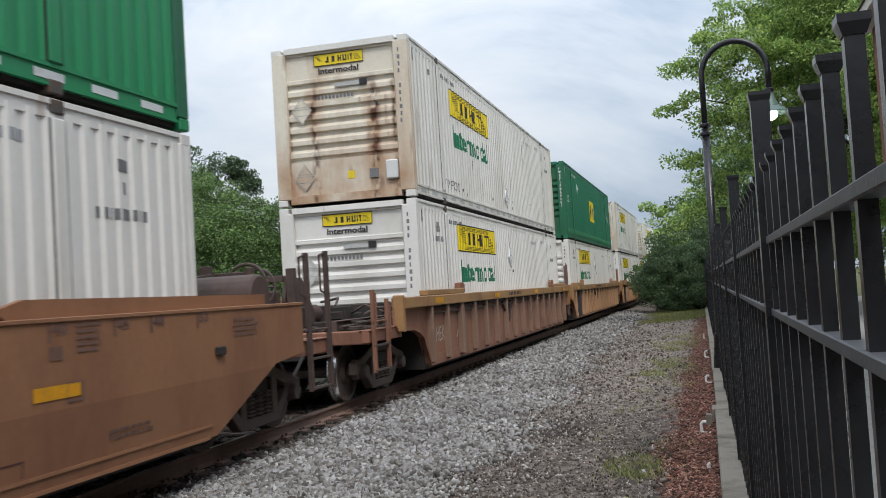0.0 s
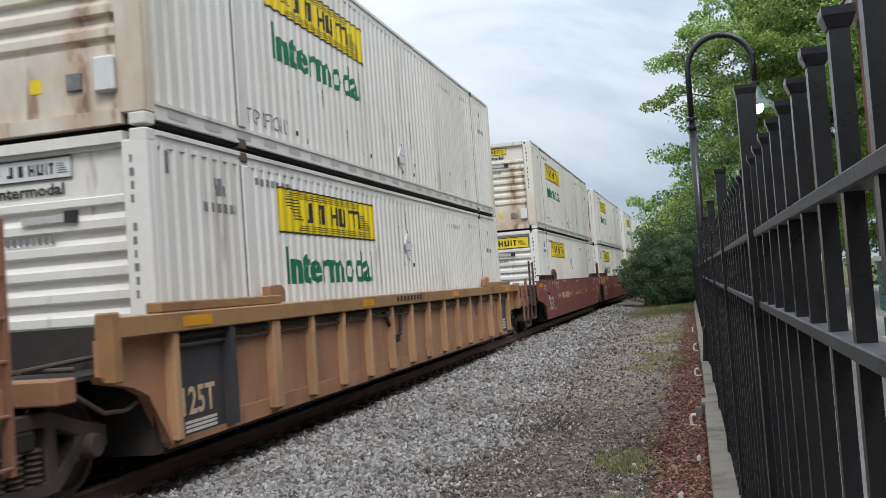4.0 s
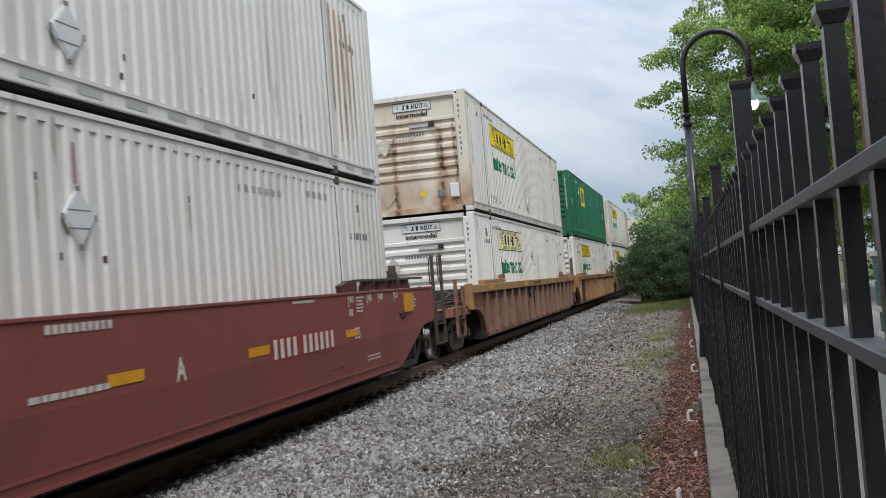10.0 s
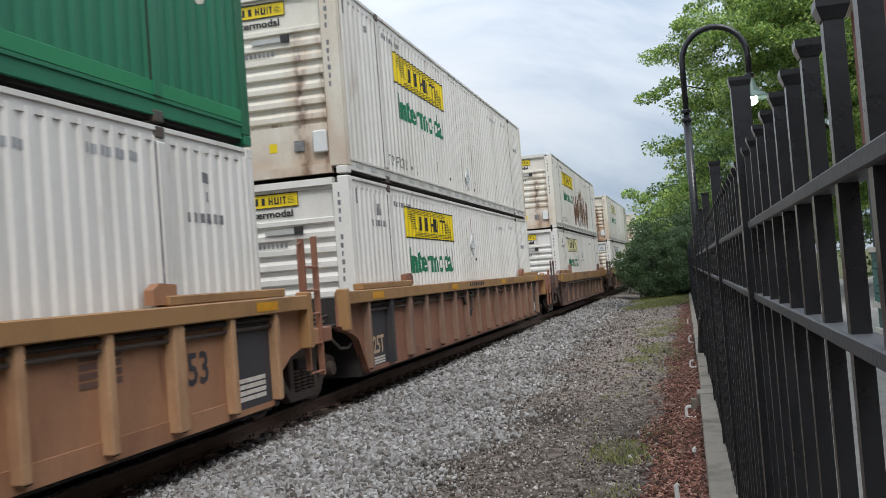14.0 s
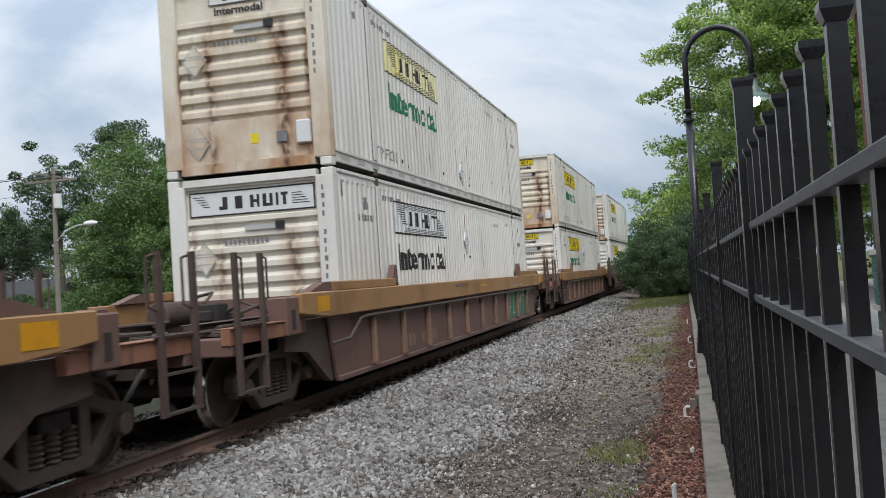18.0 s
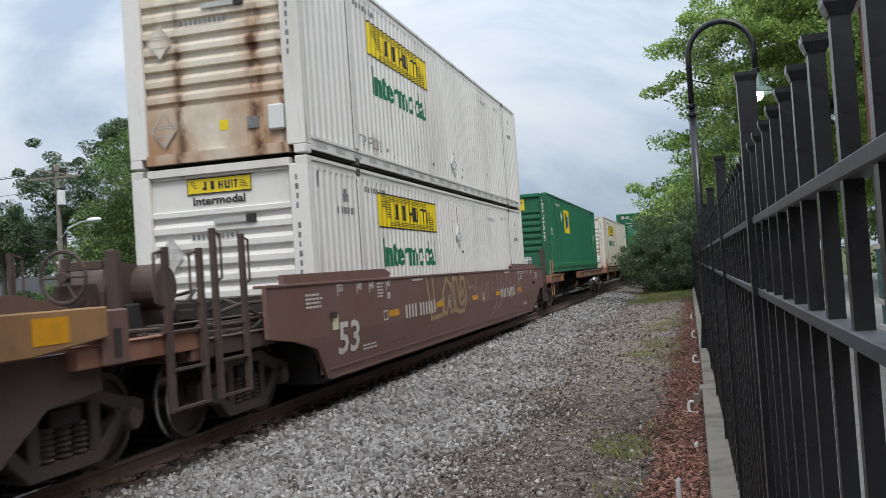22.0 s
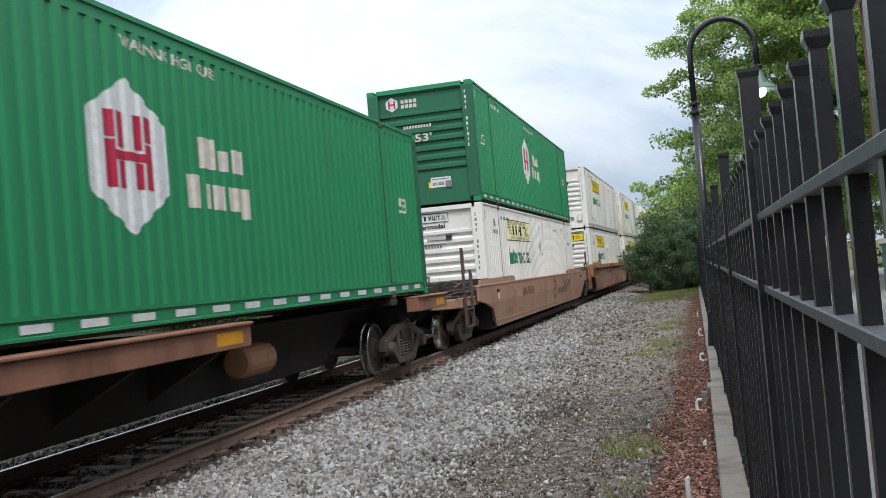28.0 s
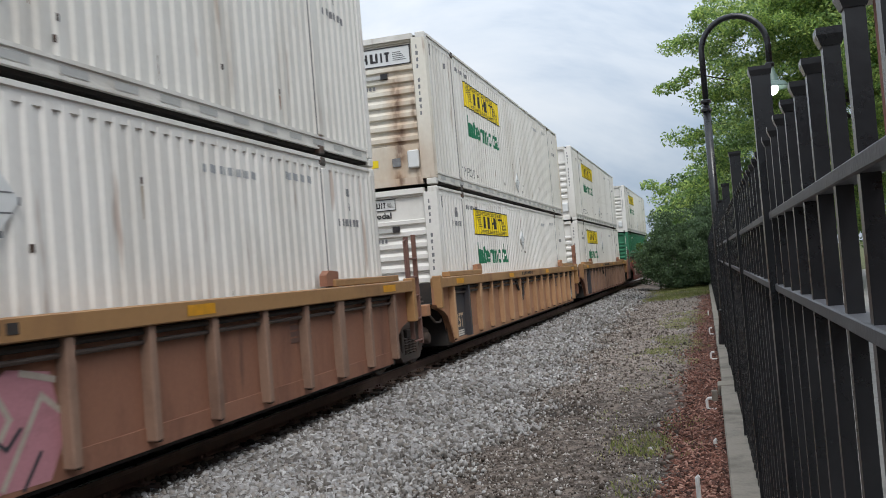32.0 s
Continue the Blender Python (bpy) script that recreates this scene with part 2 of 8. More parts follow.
def on_track(s, reach=6.07):
    """The pose of a body whose middle is at s and whose bogies are reach to either side."""
    a, b = centre(s - reach), centre(s + reach)
    return pose((a[0] + b[0]) / 2, s, 0, 0, 0, math.degrees(math.atan2(a[0] - b[0], b[1] - a[1])))


def passed(t):
    """How far the train has gone at t seconds."""
    knots = ((0, 11.75), (8, 11.75), (13, 11.85), (19, 12.05), (23, 12.0), (29, 11.75), (40, 11.75))
    q = 0.0
    for (a, va), (b, vb) in zip(knots, knots[1:]):
        e = min(t, b)
        if e <= a:
            break
        q += (e - a) * (va + va + (vb - va) * (e - a) / (b - a)) / 2
    return q

# ---- materials ----
RUSTY = (0.19, 0.075, 0.03)
M_WHITE = material("white_container_paint", (0.745, 0.722, 0.678), 0.45, dirt=(0.45, 0.42, 0.365), amount=0.6, scale=0.55, fine=14, bump=0.05, vary=0.03, streak=3, spots=((0.22, 0.10, 0.045), 0.5))
M_GREY = material("greyed_container_paint", (0.70, 0.68, 0.63), 0.5, dirt=(0.42, 0.38, 0.32), amount=0.6, scale=0.7, fine=14, bump=0.06, vary=0.035, streak=4, spots=((0.24, 0.13, 0.07), 0.5))
M_CREAM = material("cream_container_paint", (0.72, 0.68, 0.59), 0.5, dirt=(0.45, 0.34, 0.22), amount=0.7, scale=0.8, fine=14, bump=0.06, vary=0.04, streak=4, spots=((0.22, 0.10, 0.045), 0.8))
M_RUSTED = material("rust_streaked_cream_paint", (0.70, 0.64, 0.53), 0.55, dirt=(0.42, 0.28, 0.16), amount=0.7, scale=1.3, fine=16, bump=0.1, vary=0.05, streak=6, spots=((0.22, 0.10, 0.045), 0.7))
rusted(M_RUSTED, 1.0, 0.95)
rusted(M_CREAM, 0.7, 0.5)
M_GREEN = material("green_container_paint", (0.022, 0.235, 0.096), 0.42, dirt=(0.018, 0.17, 0.072), amount=0.5, scale=0.6, fine=14, bump=0.05, vary=0.04, streak=3)
# ends of the green containers: a darker green than their sides
M_GREEN_END = material("deeper_green_end_paint", (0.018, 0.125, 0.062), 0.5, dirt=(0.018, 0.07, 0.04), amount=0.7, scale=0.9, fine=14, bump=0.06, vary=0.05, streak=4)
M_GREEN_BLUISH = material("bluish_green_container_paint", (0.020, 0.168, 0.088), 0.45, dirt=(0.014, 0.105, 0.058), amount=0.6, scale=0.6, fine=14, bump=0.05, vary=0.05, streak=4)
M_GREEN_DK = material("dark_green_paint", (0.035, 0.17, 0.09), 0.45, dirt=(0.012, 0.07, 0.04), amount=0.5, scale=0.6, fine=14, bump=0.05, vary=0.04, streak=3)
M_CASTING = material("worn_casting_steel", (0.10, 0.09, 0.08), 0.6, metal=0.3, dirt=RUSTY, amount=0.8, scale=6, fine=60)
M_YELLOW = material("yellow_film", (0.80, 0.60, 0.015), 0.4, dirt=(0.62, 0.46, 0.03), amount=0.5, scale=1.2, fine=20, bump=0.03, vary=0.03)
M_FADED = material("faded_yellow_film", (0.72, 0.68, 0.42), 0.5, dirt=(0.70, 0.58, 0.10), amount=0.9, scale=1.0, fine=20, bump=0.03, vary=0.03)
M_PALE = material("white_film", (0.68, 0.69, 0.68), 0.5, dirt=(0.5, 0.48, 0.44), amount=0.4, fine=20, bump=0.03, vary=0.03)
M_PLACARD = material("dulled_placard", (0.56, 0.55, 0.52), 0.5, dirt=(0.34, 0.30, 0.25), amount=0.8, scale=4, fine=30, bump=0.05)
M_INK = material("black_lettering", (0.022, 0.02, 0.022), 0.5, dirt=(0.08, 0.07, 0.065), amount=0.5, scale=5, fine=40, bump=0.0)
M_GREYINK = material("weathered_lettering", (0.17, 0.17, 0.175), 0.6, dirt=(0.35, 0.35, 0.34), amount=0.6, scale=9, fine=40, bump=0.0)
M_WORD = material("green_lettering", (0.012, 0.16, 0.075), 0.45, dirt=(0.03, 0.22, 0.12), amount=0.4, scale=4, fine=40, bump=0.0)
M_CRIMSON = material("crimson_lettering", (0.42, 0.02, 0.055), 0.45, dirt=(0.5, 0.08, 0.1), amount=0.3, scale=4, fine=40, bump=0.0)
M_BLUE = material("blue_lettering", (0.02, 0.11, 0.36), 0.45, fine=40, bump=0.0)
M_STENCIL = material("white_stencil", (0.62, 0.58, 0.52), 0.6, dirt=(0.40, 0.26, 0.2), amount=0.6, scale=8, fine=60, bump=0.0)
M_TANSTENCIL = material("tan_stencil", (0.58, 0.42, 0.27), 0.6, dirt=(0.38, 0.2, 0.1), amount=0.6, scale=8, fine=60, bump=0.0)
M_REFLECT = material("reflective_tape", (0.66, 0.68, 0.68), 0.3, dirt=(0.45, 0.42, 0.38), amount=0.6, scale=10, fine=80, bump=0.05)
M_AMBER = material("amber_tape", (0.66, 0.30, 0.012), 0.4, dirt=(0.40, 0.2, 0.03), amount=0.6, scale=6, fine=60, bump=0.03)
M_REDPATCH = material("fresh_red_paint", (0.30, 0.045, 0.042), 0.5, dirt=(0.2, 0.05, 0.04), amount=0.6, scale=3, fine=30, bump=0.05)
M_RED = material("oxide_red_paint", (0.235, 0.062, 0.054), 0.5, dirt=(0.155, 0.062, 0.043), amount=0.7, scale=0.8, fine=18, bump=0.08, vary=0.05, streak=2, spots=((0.09, 0.04, 0.03), 0.4))
M_BROWN = material("weathered_brown_paint", (0.175, 0.095, 0.078), 0.6, dirt=(0.17, 0.075, 0.045), amount=0.7, scale=0.9, fine=18, bump=0.1, vary=0.06, streak=2)
M_TANBROWN = material("dusty_tan_brown_paint", (0.285, 0.135, 0.068), 0.6, dirt=(0.17, 0.072, 0.04), amount=0.7, scale=0.8, fine=18, bump=0.08, vary=0.05, streak=2)
M_ORANGE = material("faded_orange_tan_paint", (0.36, 0.18, 0.098), 0.6, dirt=(0.20, 0.09, 0.052), amount=0.75, scale=0.8, fine=18, bump=0.1, vary=0.06, streak=2, spots=((0.10, 0.045, 0.03), 0.6))
M_RUST = material("rusty_tan_paint", (0.265, 0.122, 0.076), 0.65, dirt=(0.105, 0.044, 0.03), amount=0.85, scale=1.1, fine=22, bump=0.15, vary=0.07, streak=3, spots=((0.06, 0.035, 0.028), 0.7))
M_BANDYEL = material("faded_yellow_ochre_paint", (0.345, 0.19, 0.08), 0.55, dirt=(0.19, 0.095, 0.05), amount=1.0, scale=0.8, fine=20, bump=0.08, vary=0.05)
M_DUSK = material("brown_red_panel_paint", (0.155, 0.088, 0.070), 0.6, dirt=(0.095, 0.054, 0.043), amount=0.7, scale=1.0, fine=20, bump=0.1, vary=0.06, streak=2)
M_SLATE = material("slate_patch_paint", (0.045, 0.043, 0.05), 0.6, dirt=(0.09, 0.065, 0.05), amount=0.6, scale=2, fine=30, bump=0.05)
M_UNDER = material("grimy_underframe", (0.03, 0.026, 0.024), 0.85, dirt=(0.06, 0.042, 0.034), amount=0.8, scale=2.5, fine=40, bump=0.3, vary=0.08)
M_GEAR = material("grimy_brown_gear", (0.085, 0.056, 0.047), 0.7, dirt=(0.045, 0.034, 0.03), amount=0.8, scale=2.5, fine=30, bump=0.15, vary=0.08)
M_CAST = material("grimy_cast_steel", (0.08, 0.06, 0.05), 0.65, metal=0.1, dirt=(0.11, 0.074, 0.057), amount=0.7, scale=5, fine=50, bump=0.3, vary=0.08)
M_TREAD = material("polished_wheel_tread", (0.62, 0.61, 0.60), 0.22, metal=1.0, dirt=(0.30, 0.28, 0.26), amount=0.5, scale=8, fine=80, bump=0.03)
M_RIB = material("dust_worn_rib_paint", (0.25, 0.155, 0.11), 0.65, dirt=(0.12, 0.068, 0.05), amount=0.7, scale=2.0, fine=22, bump=0.1, vary=0.06, streak=2)
M_TANRIB = material("sun_bleached_tan_paint", (0.44, 0.26, 0.14), 0.65, dirt=(0.21, 0.10, 0.055), amount=0.7, scale=1.6, fine=22, bump=0.1, vary=0.06, streak=2)
M_REDDK = material("dark_oxide_paint", (0.095, 0.036, 0.032), 0.6, dirt=(0.055, 0.03, 0.027), amount=0.7, scale=3, fine=30, bump=0.1)
M_FAINT = material("faded_grey_lettering", (0.34, 0.35, 0.36), 0.6, dirt=(0.5, 0.5, 0.49), amount=0.6, scale=9, fine=40, bump=0.0)
M_DASH = material("greyed_reflector", (0.44, 0.44, 0.42), 0.5, dirt=(0.55, 0.54, 0.51), amount=0.7, scale=4, fine=40, bump=0.0)
M_PLUG = material("rusted_fitting", (0.05, 0.038, 0.032), 0.8, dirt=(0.14, 0.06, 0.03), amount=0.8, scale=9, fine=60)
M_STAIN = material("rust_run_stain", (0.47, 0.40, 0.30), 0.6, dirt=(0.40, 0.27, 0.15), amount=0.8, scale=3, fine=40, bump=0.0)
M_ENDBURN = material("mottled_rust_stain", (0.52, 0.40, 0.28), 0.7, dirt=(0.19, 0.09, 0.045), amount=1.0, scale=7, fine=40, bump=0.1, streak=3)
M_TANPALE = material("dusty_pale_tan_paint", (0.345, 0.195, 0.128), 0.6, dirt=(0.215, 0.112, 0.075), amount=0.7, scale=0.7, fine=18, bump=0.08, vary=0.05, streak=2)
M_SCALE = material("scaling_dark_rust", (0.135, 0.07, 0.042), 0.8, dirt=(0.34, 0.22, 0.13), amount=0.8, scale=5, fine=40, bump=0.3, streak=3)
M_BURN = material("heavy_rust_stain", (0.30, 0.15, 0.075), 0.7, dirt=(0.16, 0.07, 0.035), amount=0.8, scale=4, fine=40, bump=0.1)
M_GRAFFITI_R = material("red_spray_paint", (0.33, 0.045, 0.035), 0.55, dirt=(0.25, 0.06, 0.04), amount=0.6, scale=6, fine=40, bump=0.0)
M_GRAFFITI_P = material("pink_spray_paint", (0.46, 0.21, 0.24), 0.5, dirt=(0.32, 0.15, 0.17), amount=0.6, scale=4, fine=40, bump=0.0)
M_GRAFFITI_G = material("green_spray_paint", (0.045, 0.16, 0.10), 0.5, dirt=(0.03, 0.09, 0.06), amount=0.6, scale=4, fine=40, bump=0.0)
M_GRAFFITI_W = material("pale_spray_paint", (0.44, 0.38, 0.32), 0.5, dirt=(0.30, 0.22, 0.18), amount=0.6, scale=4, fine=40, bump=0.0)
M_GRAFFITI_Y = material("ochre_spray_paint", (0.40, 0.28, 0.14), 0.5, dirt=(0.18, 0.11, 0.065), amount=0.6, scale=4, fine=40, bump=0.0)


def piece_material(name, tones, rough=0.9, bump=0.4, fine=60.0, spec=0.3, translucent=0.0):
    """Small loose pieces joined in one mesh: each takes its own tone between the given ones."""
    m = bpy.data.materials.new(name)
    m.use_nodes = True
    n, l = m.node_tree.nodes, m.node_tree.links
    b = n["Principled BSDF"]
    geo = n.new("ShaderNodeNewGeometry")
    ramp = n.new("ShaderNodeValToRGB")
    e = ramp.color_ramp.elements
    while len(e) < len(tones):
        e.new(0.5)
    for k, c in enumerate(tones):
        e[k].position, e[k].color = k / (len(tones) - 1), (*c, 1)
    l.new(geo.outputs["Random Per Island"], ramp.inputs["Fac"])
    tc = n.new("ShaderNodeTexCoord")
    small = n.new("ShaderNodeTexNoise")
    small.inputs["Scale"].default_value, small.inputs["Detail"].default_value = fine, 4
    l.new(tc.outputs["Object"], small.inputs["Vector"])
    big = n.new("ShaderNodeTexNoise")
    big.inputs["Scale"].default_value, big.inputs["Detail"].default_value = 0.55, 4
    l.new(tc.outputs["Object"], big.inputs["Vector"])
    add = n.new("ShaderNodeMath")
    l.new(small.outputs["Fac"], add.inputs[0])
    l.new(big.outputs["Fac"], add.inputs[1])
    val = n.new("ShaderNodeMapRange")
    val.inputs["From Min"].default_value, val.inputs["From Max"].default_value = 0.6, 1.4
    val.inputs["To Min"].default_value, val.inputs["To Max"].default_value = 0.62, 1.35
    l.new(add.outputs[0], val.inputs["Value"])
    hsv = n.new("ShaderNodeHueSaturation")
    l.new(val.outputs[0], hsv.inputs["Value"])
    l.new(ramp.outputs[0], hsv.inputs["Color"])
    l.new(hsv.outputs[0], b.inputs["Base Color"])
    b.inputs["Roughness"].default_value, b.inputs["Specular IOR Level"].default_value = rough, spec
    if bump:
        bp = n.new("ShaderNodeBump")
        bp.inputs["Strength"].default_value, bp.inputs["Distance"].default_value = bump, 0.01
        l.new(small.outputs["Fac"], bp.inputs["Height"])
        l.new(bp.outputs[0], b.inputs["Normal"])
    if translucent:
        tr = n.new("ShaderNodeBsdfTranslucent")
        l.new(hsv.outputs[0], tr.inputs["Color"])
        mx = n.new("ShaderNodeMixShader")
        mx.inputs["Fac"].default_value = translucent
        l.new(b.outputs[0], mx.inputs[1])
        l.new(tr.outputs[0], mx.inputs[2])
        l.new(mx.outputs[0], n["Material Output"].inputs["Surface"])
    return m


def ground_material():
    """Crushed stone beside the track, trodden dirt, red mulch by the kerb, rough grass beyond the track."""
    m = bpy.data.materials.new("ground_cover")
    m.use_nodes = True
    n, l = m.node_tree.nodes, m.node_tree.links
    b = n["Principled BSDF"]
    tc = n.new("ShaderNodeTexCoord")
    sep = n.new("ShaderNodeSeparateXYZ")
    l.new(tc.outputs["Object"], sep.inputs[0])

    def noise_at(scale, detail=6, rough=0.6):
        t = n.new("ShaderNodeTexNoise")
        t.inputs["Scale"].default_value, t.inputs["Detail"].default_value, t.inputs["Roughness"].default_value = scale, detail, rough
        l.new(tc.outputs["Object"], t.inputs["Vector"])
        return t.outputs["Fac"]

    def band(value, a, z):
        r = n.new("ShaderNodeMapRange")
        r.interpolation_type = "SMOOTHSTEP"
        r.inputs["From Min"].default_value, r.inputs["From Max"].default_value = a, z
        l.new(value, r.inputs["Value"])
        return r.outputs[0]

    def mix(f, a, z):
        x = n.new("ShaderNodeMix")
        x.data_type = "RGBA"
        l.new(f, x.inputs["Factor"])
        for key, v in (("A", a), ("B", z)):
            if isinstance(v, tuple):
                x.inputs[key].default_value = (*v, 1)
            else:
                l.new(v, x.inputs[key])
        return x.outputs["Result"]

    def wobble(amount, scale):
        k = n.new("ShaderNodeMath")
        k.operation = "MULTIPLY_ADD"
        k.inputs[1].default_value, k.inputs[2].default_value = amount, -amount / 2
        l.new(noise_at(scale), k.inputs[0])
        s = n.new("ShaderNodeMath")
        l.new(sep.outputs["X"], s.inputs[0])
        l.new(k.outputs[0], s.inputs[1])
        return s.outputs[0]

    fine, mid, wide = noise_at(46, 5), noise_at(9, 6), noise_at(0.7, 5)
    stone = mix(band(fine, 0.35, 0.65), (0.035, 0.032, 0.029), (0.12, 0.114, 0.108))
    dirt = mix(band(mid, 0.40, 0.62), (0.062, 0.049, 0.041), (0.18, 0.146, 0.123))
    # trodden pale and dry further along
    dry = mix(band(mid, 0.35, 0.6), (0.115, 0.092, 0.078), (0.28, 0.235, 0.20))
    stretchy = n.new("ShaderNodeMath")
    stretchy.operation = "MULTIPLY_ADD"
    stretchy.inputs[1].default_value = 9.0
    l.new(noise_at(0.9), stretchy.inputs[0])
    l.new(sep.outputs["Y"], stretchy.inputs[2])
    dirt = mix(band(stretchy.outputs[0], 15.5, 21.0), dirt, dry)
    dirt = mix(band(wide, 0.54, 0.70), dirt, (0.05, 0.041, 0.034))
    damp = n.new("ShaderNodeVectorMath")
    damp.operation = "DISTANCE"
    flat = n.new("ShaderNodeMapping")
    flat.inputs["Scale"].default_value = (1.0, 0.62, 0.0)
    l.new(tc.outputs["Object"], flat.inputs["Vector"])
    l.new(flat.outputs[0], damp.inputs[0])
    damp.inputs[1].default_value = (4.25, 11.9 * 0.62, 0.0)
    ragged = n.new("ShaderNodeMath")
    ragged.operation = "MULTIPLY_ADD"
    ragged.inputs[1].default_value = 0.9
    l.new(noise_at(2.5), ragged.inputs[0])
    l.new(damp.outputs["Value"], ragged.inputs[2])
    dirt = mix(band(ragged.outputs[0], 0.98, 0.62), dirt, (0.04, 0.032, 0.027))
    dirt = mix(band(fine, 0.60, 0.70), dirt, (0.27, 0.24, 0.215))
    dirt = mix(band(noise_at(30, 6, 0.7), 0.56, 0.66), dirt, (0.032, 0.026, 0.022))
    mulch = mix(band(fine, 0.4, 0.65), (0.06, 0.032, 0.025), (0.20, 0.10, 0.075))
    grass = mix(band(mid, 0.4, 0.6), (0.05, 0.058, 0.024), (0.13, 0.13, 0.055))
    beyond = n.new("ShaderNodeMath")
    beyond.operation = "SUBTRACT"
    beyond.inputs[1].default_value = 12.0
    l.new(sep.outputs["Y"], beyond.inputs[0])
    lower = n.new("ShaderNodeMath")
    lower.operation = "MAXIMUM"
    lower.inputs[1].default_value = 0.0
    l.new(beyond.outputs[0], lower.inputs[0])
    slant = n.new("ShaderNodeMath")
    slant.operation = "MULTIPLY_ADD"
    slant.inputs[1].default_value = 0.06
    l.new(lower.outputs[0], slant.inputs[0])
    l.new(wobble(1.5, 1.1), slant.inputs[2])
    # the stone turns darker towards the track
    track_stone = mix(band(fine, 0.4, 0.65), (0.022, 0.018, 0.016), (0.075, 0.062, 0.053))
    stone = mix(band(wobble(0.5, 3.0), 1.45, 1.0), stone, track_stone)
    c = mix(band(slant.outputs[0], 2.9, 3.9), stone, dirt)
    c = mix(band(wobble(0.8, 1.6), 5.50, 5.80), c, mulch)
    left = band(sep.outputs["X"], -2.0, -3.2)
    scrub = mix(band(mid, 0.4, 0.6), (0.018, 0.021, 0.011), (0.045, 0.048, 0.022))
    c = mix(left, c, scrub)
    far = band(sep.outputs["Y"], 44, 50)
    keep = n.new("ShaderNodeMath")
    keep.operation = "MULTIPLY"
    l.new(far, keep.inputs[0])
    l.new(band(sep.outputs["X"], 3.0, 4.0), keep.inputs[1])
    c = mix(keep.outputs[0], c, grass)
    l.new(c, b.inputs["Base Color"])
    b.inputs["Roughness"].default_value, b.inputs["Specular IOR Level"].default_value = 0.95, 0.2
    bp = n.new("ShaderNodeBump")
    bp.inputs["Strength"].default_value, bp.inputs["Distance"].default_value = 0.7, 0.02
    l.new(fine, bp.inputs["Height"])
    l.new(bp.outputs[0], b.inputs["Normal"])
    return m


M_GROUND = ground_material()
M_STONE = piece_material("crushed_stone", [(0.075, 0.064, 0.055), (0.135, 0.122, 0.111), (0.185, 0.173, 0.162), (0.245, 0.22, 0.193), (0.275, 0.266, 0.258), (0.30, 0.29, 0.281), (0.335, 0.325, 0.315), (0.48, 0.47, 0.458)], 0.9, 0.3, 90)
M_TRACKSTONE = piece_material("dark_track_stone", [(0.025, 0.02, 0.018), (0.052, 0.043, 0.036), (0.085, 0.07, 0.059), (0.135, 0.115, 0.098)], 0.95, 0.3, 90)
M_PEBBLE = piece_material("dusty_pebbles", [(0.05, 0.039, 0.032), (0.085, 0.067, 0.055), (0.13, 0.106, 0.089), (0.18, 0.153, 0.133), (0.26, 0.232, 0.21), (0.5, 0.475, 0.45)], 0.95, 0.3, 90)
M_CHIP = piece_material("red_mulch", [(0.04, 0.023, 0.018), (0.135, 0.06, 0.044), (0.225, 0.098, 0.07), (0.44, 0.265, 0.205)], 0.95, 0.3, 70)
M_GRASS = piece_material("grass_blades", [(0.15, 0.20, 0.055), (0.24, 0.28, 0.085), (0.36, 0.36, 0.14), (0.48, 0.43, 0.24)], 0.7, 0.0, translucent=0.3)
M_LEAF_L = piece_material("yellow_green_leaves", [(0.11, 0.20, 0.075), (0.22, 0.34, 0.105), (0.36, 0.48, 0.135), (0.50, 0.60, 0.175)], 0.5, 0.0, 20, translucent=0.45)
M_LEAF_M = piece_material("mid_green_leaves", [(0.075, 0.13, 0.045), (0.115, 0.19, 0.06), (0.155, 0.245, 0.075), (0.205, 0.30, 0.095)], 0.6, 0.0, 20, translucent=0.25)
M_LEAF_D = piece_material("dark_green_leaves", [(0.046, 0.076, 0.042), (0.07, 0.115, 0.054), (0.10, 0.16, 0.072), (0.135, 0.20, 0.09)], 0.55, 0.0, 20, translucent=0.2)
M_BARK = material("grey_bark", (0.085, 0.07, 0.055), 0.9, dirt=(0.04, 0.033, 0.028), amount=0.8, scale=3, fine=30, bump=0.6, streak=4)
M_CONCRETE = material("weathered_concrete", (0.235, 0.21, 0.175), 0.9, dirt=(0.10, 0.086, 0.07), amount=0.95, scale=2.2, fine=40, bump=0.35, vary=0.08)
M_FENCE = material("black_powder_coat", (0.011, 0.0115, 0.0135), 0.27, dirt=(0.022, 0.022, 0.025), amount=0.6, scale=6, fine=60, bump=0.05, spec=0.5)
# same black coat for the rails, with the sky's sheen mixed into its colour
M_FENCERAIL = material("sky_lit_black_powder_coat", (0.07, 0.073, 0.083), 0.5, dirt=(0.15, 0.152, 0.16), amount=0.8, scale=7, fine=70, bump=0.1, spec=0.35)
M_RAILTOP = material("polished_rail_head", (0.50, 0.48, 0.46), 0.28, metal=1.0, dirt=(0.25, 0.2, 0.17), amount=0.5, scale=5, fine=50, bump=0.03)
M_RAILSIDE = material("rusted_rail", (0.20, 0.128, 0.10), 0.85, dirt=(0.115, 0.074, 0.06), amount=0.7, scale=2, fine=40, bump=0.3)
M_TIE = material("creosoted_timber", (0.062, 0.043, 0.034), 0.95, dirt=(0.135, 0.085, 0.06), amount=0.8, scale=3, fine=25, bump=0.6, vary=0.12)
M_BRICK = material("brown_red_brickwork", (0.16, 0.062, 0.042), 0.9, dirt=(0.10, 0.045, 0.035), amount=0.6, scale=3, fine=30, bump=0.4)
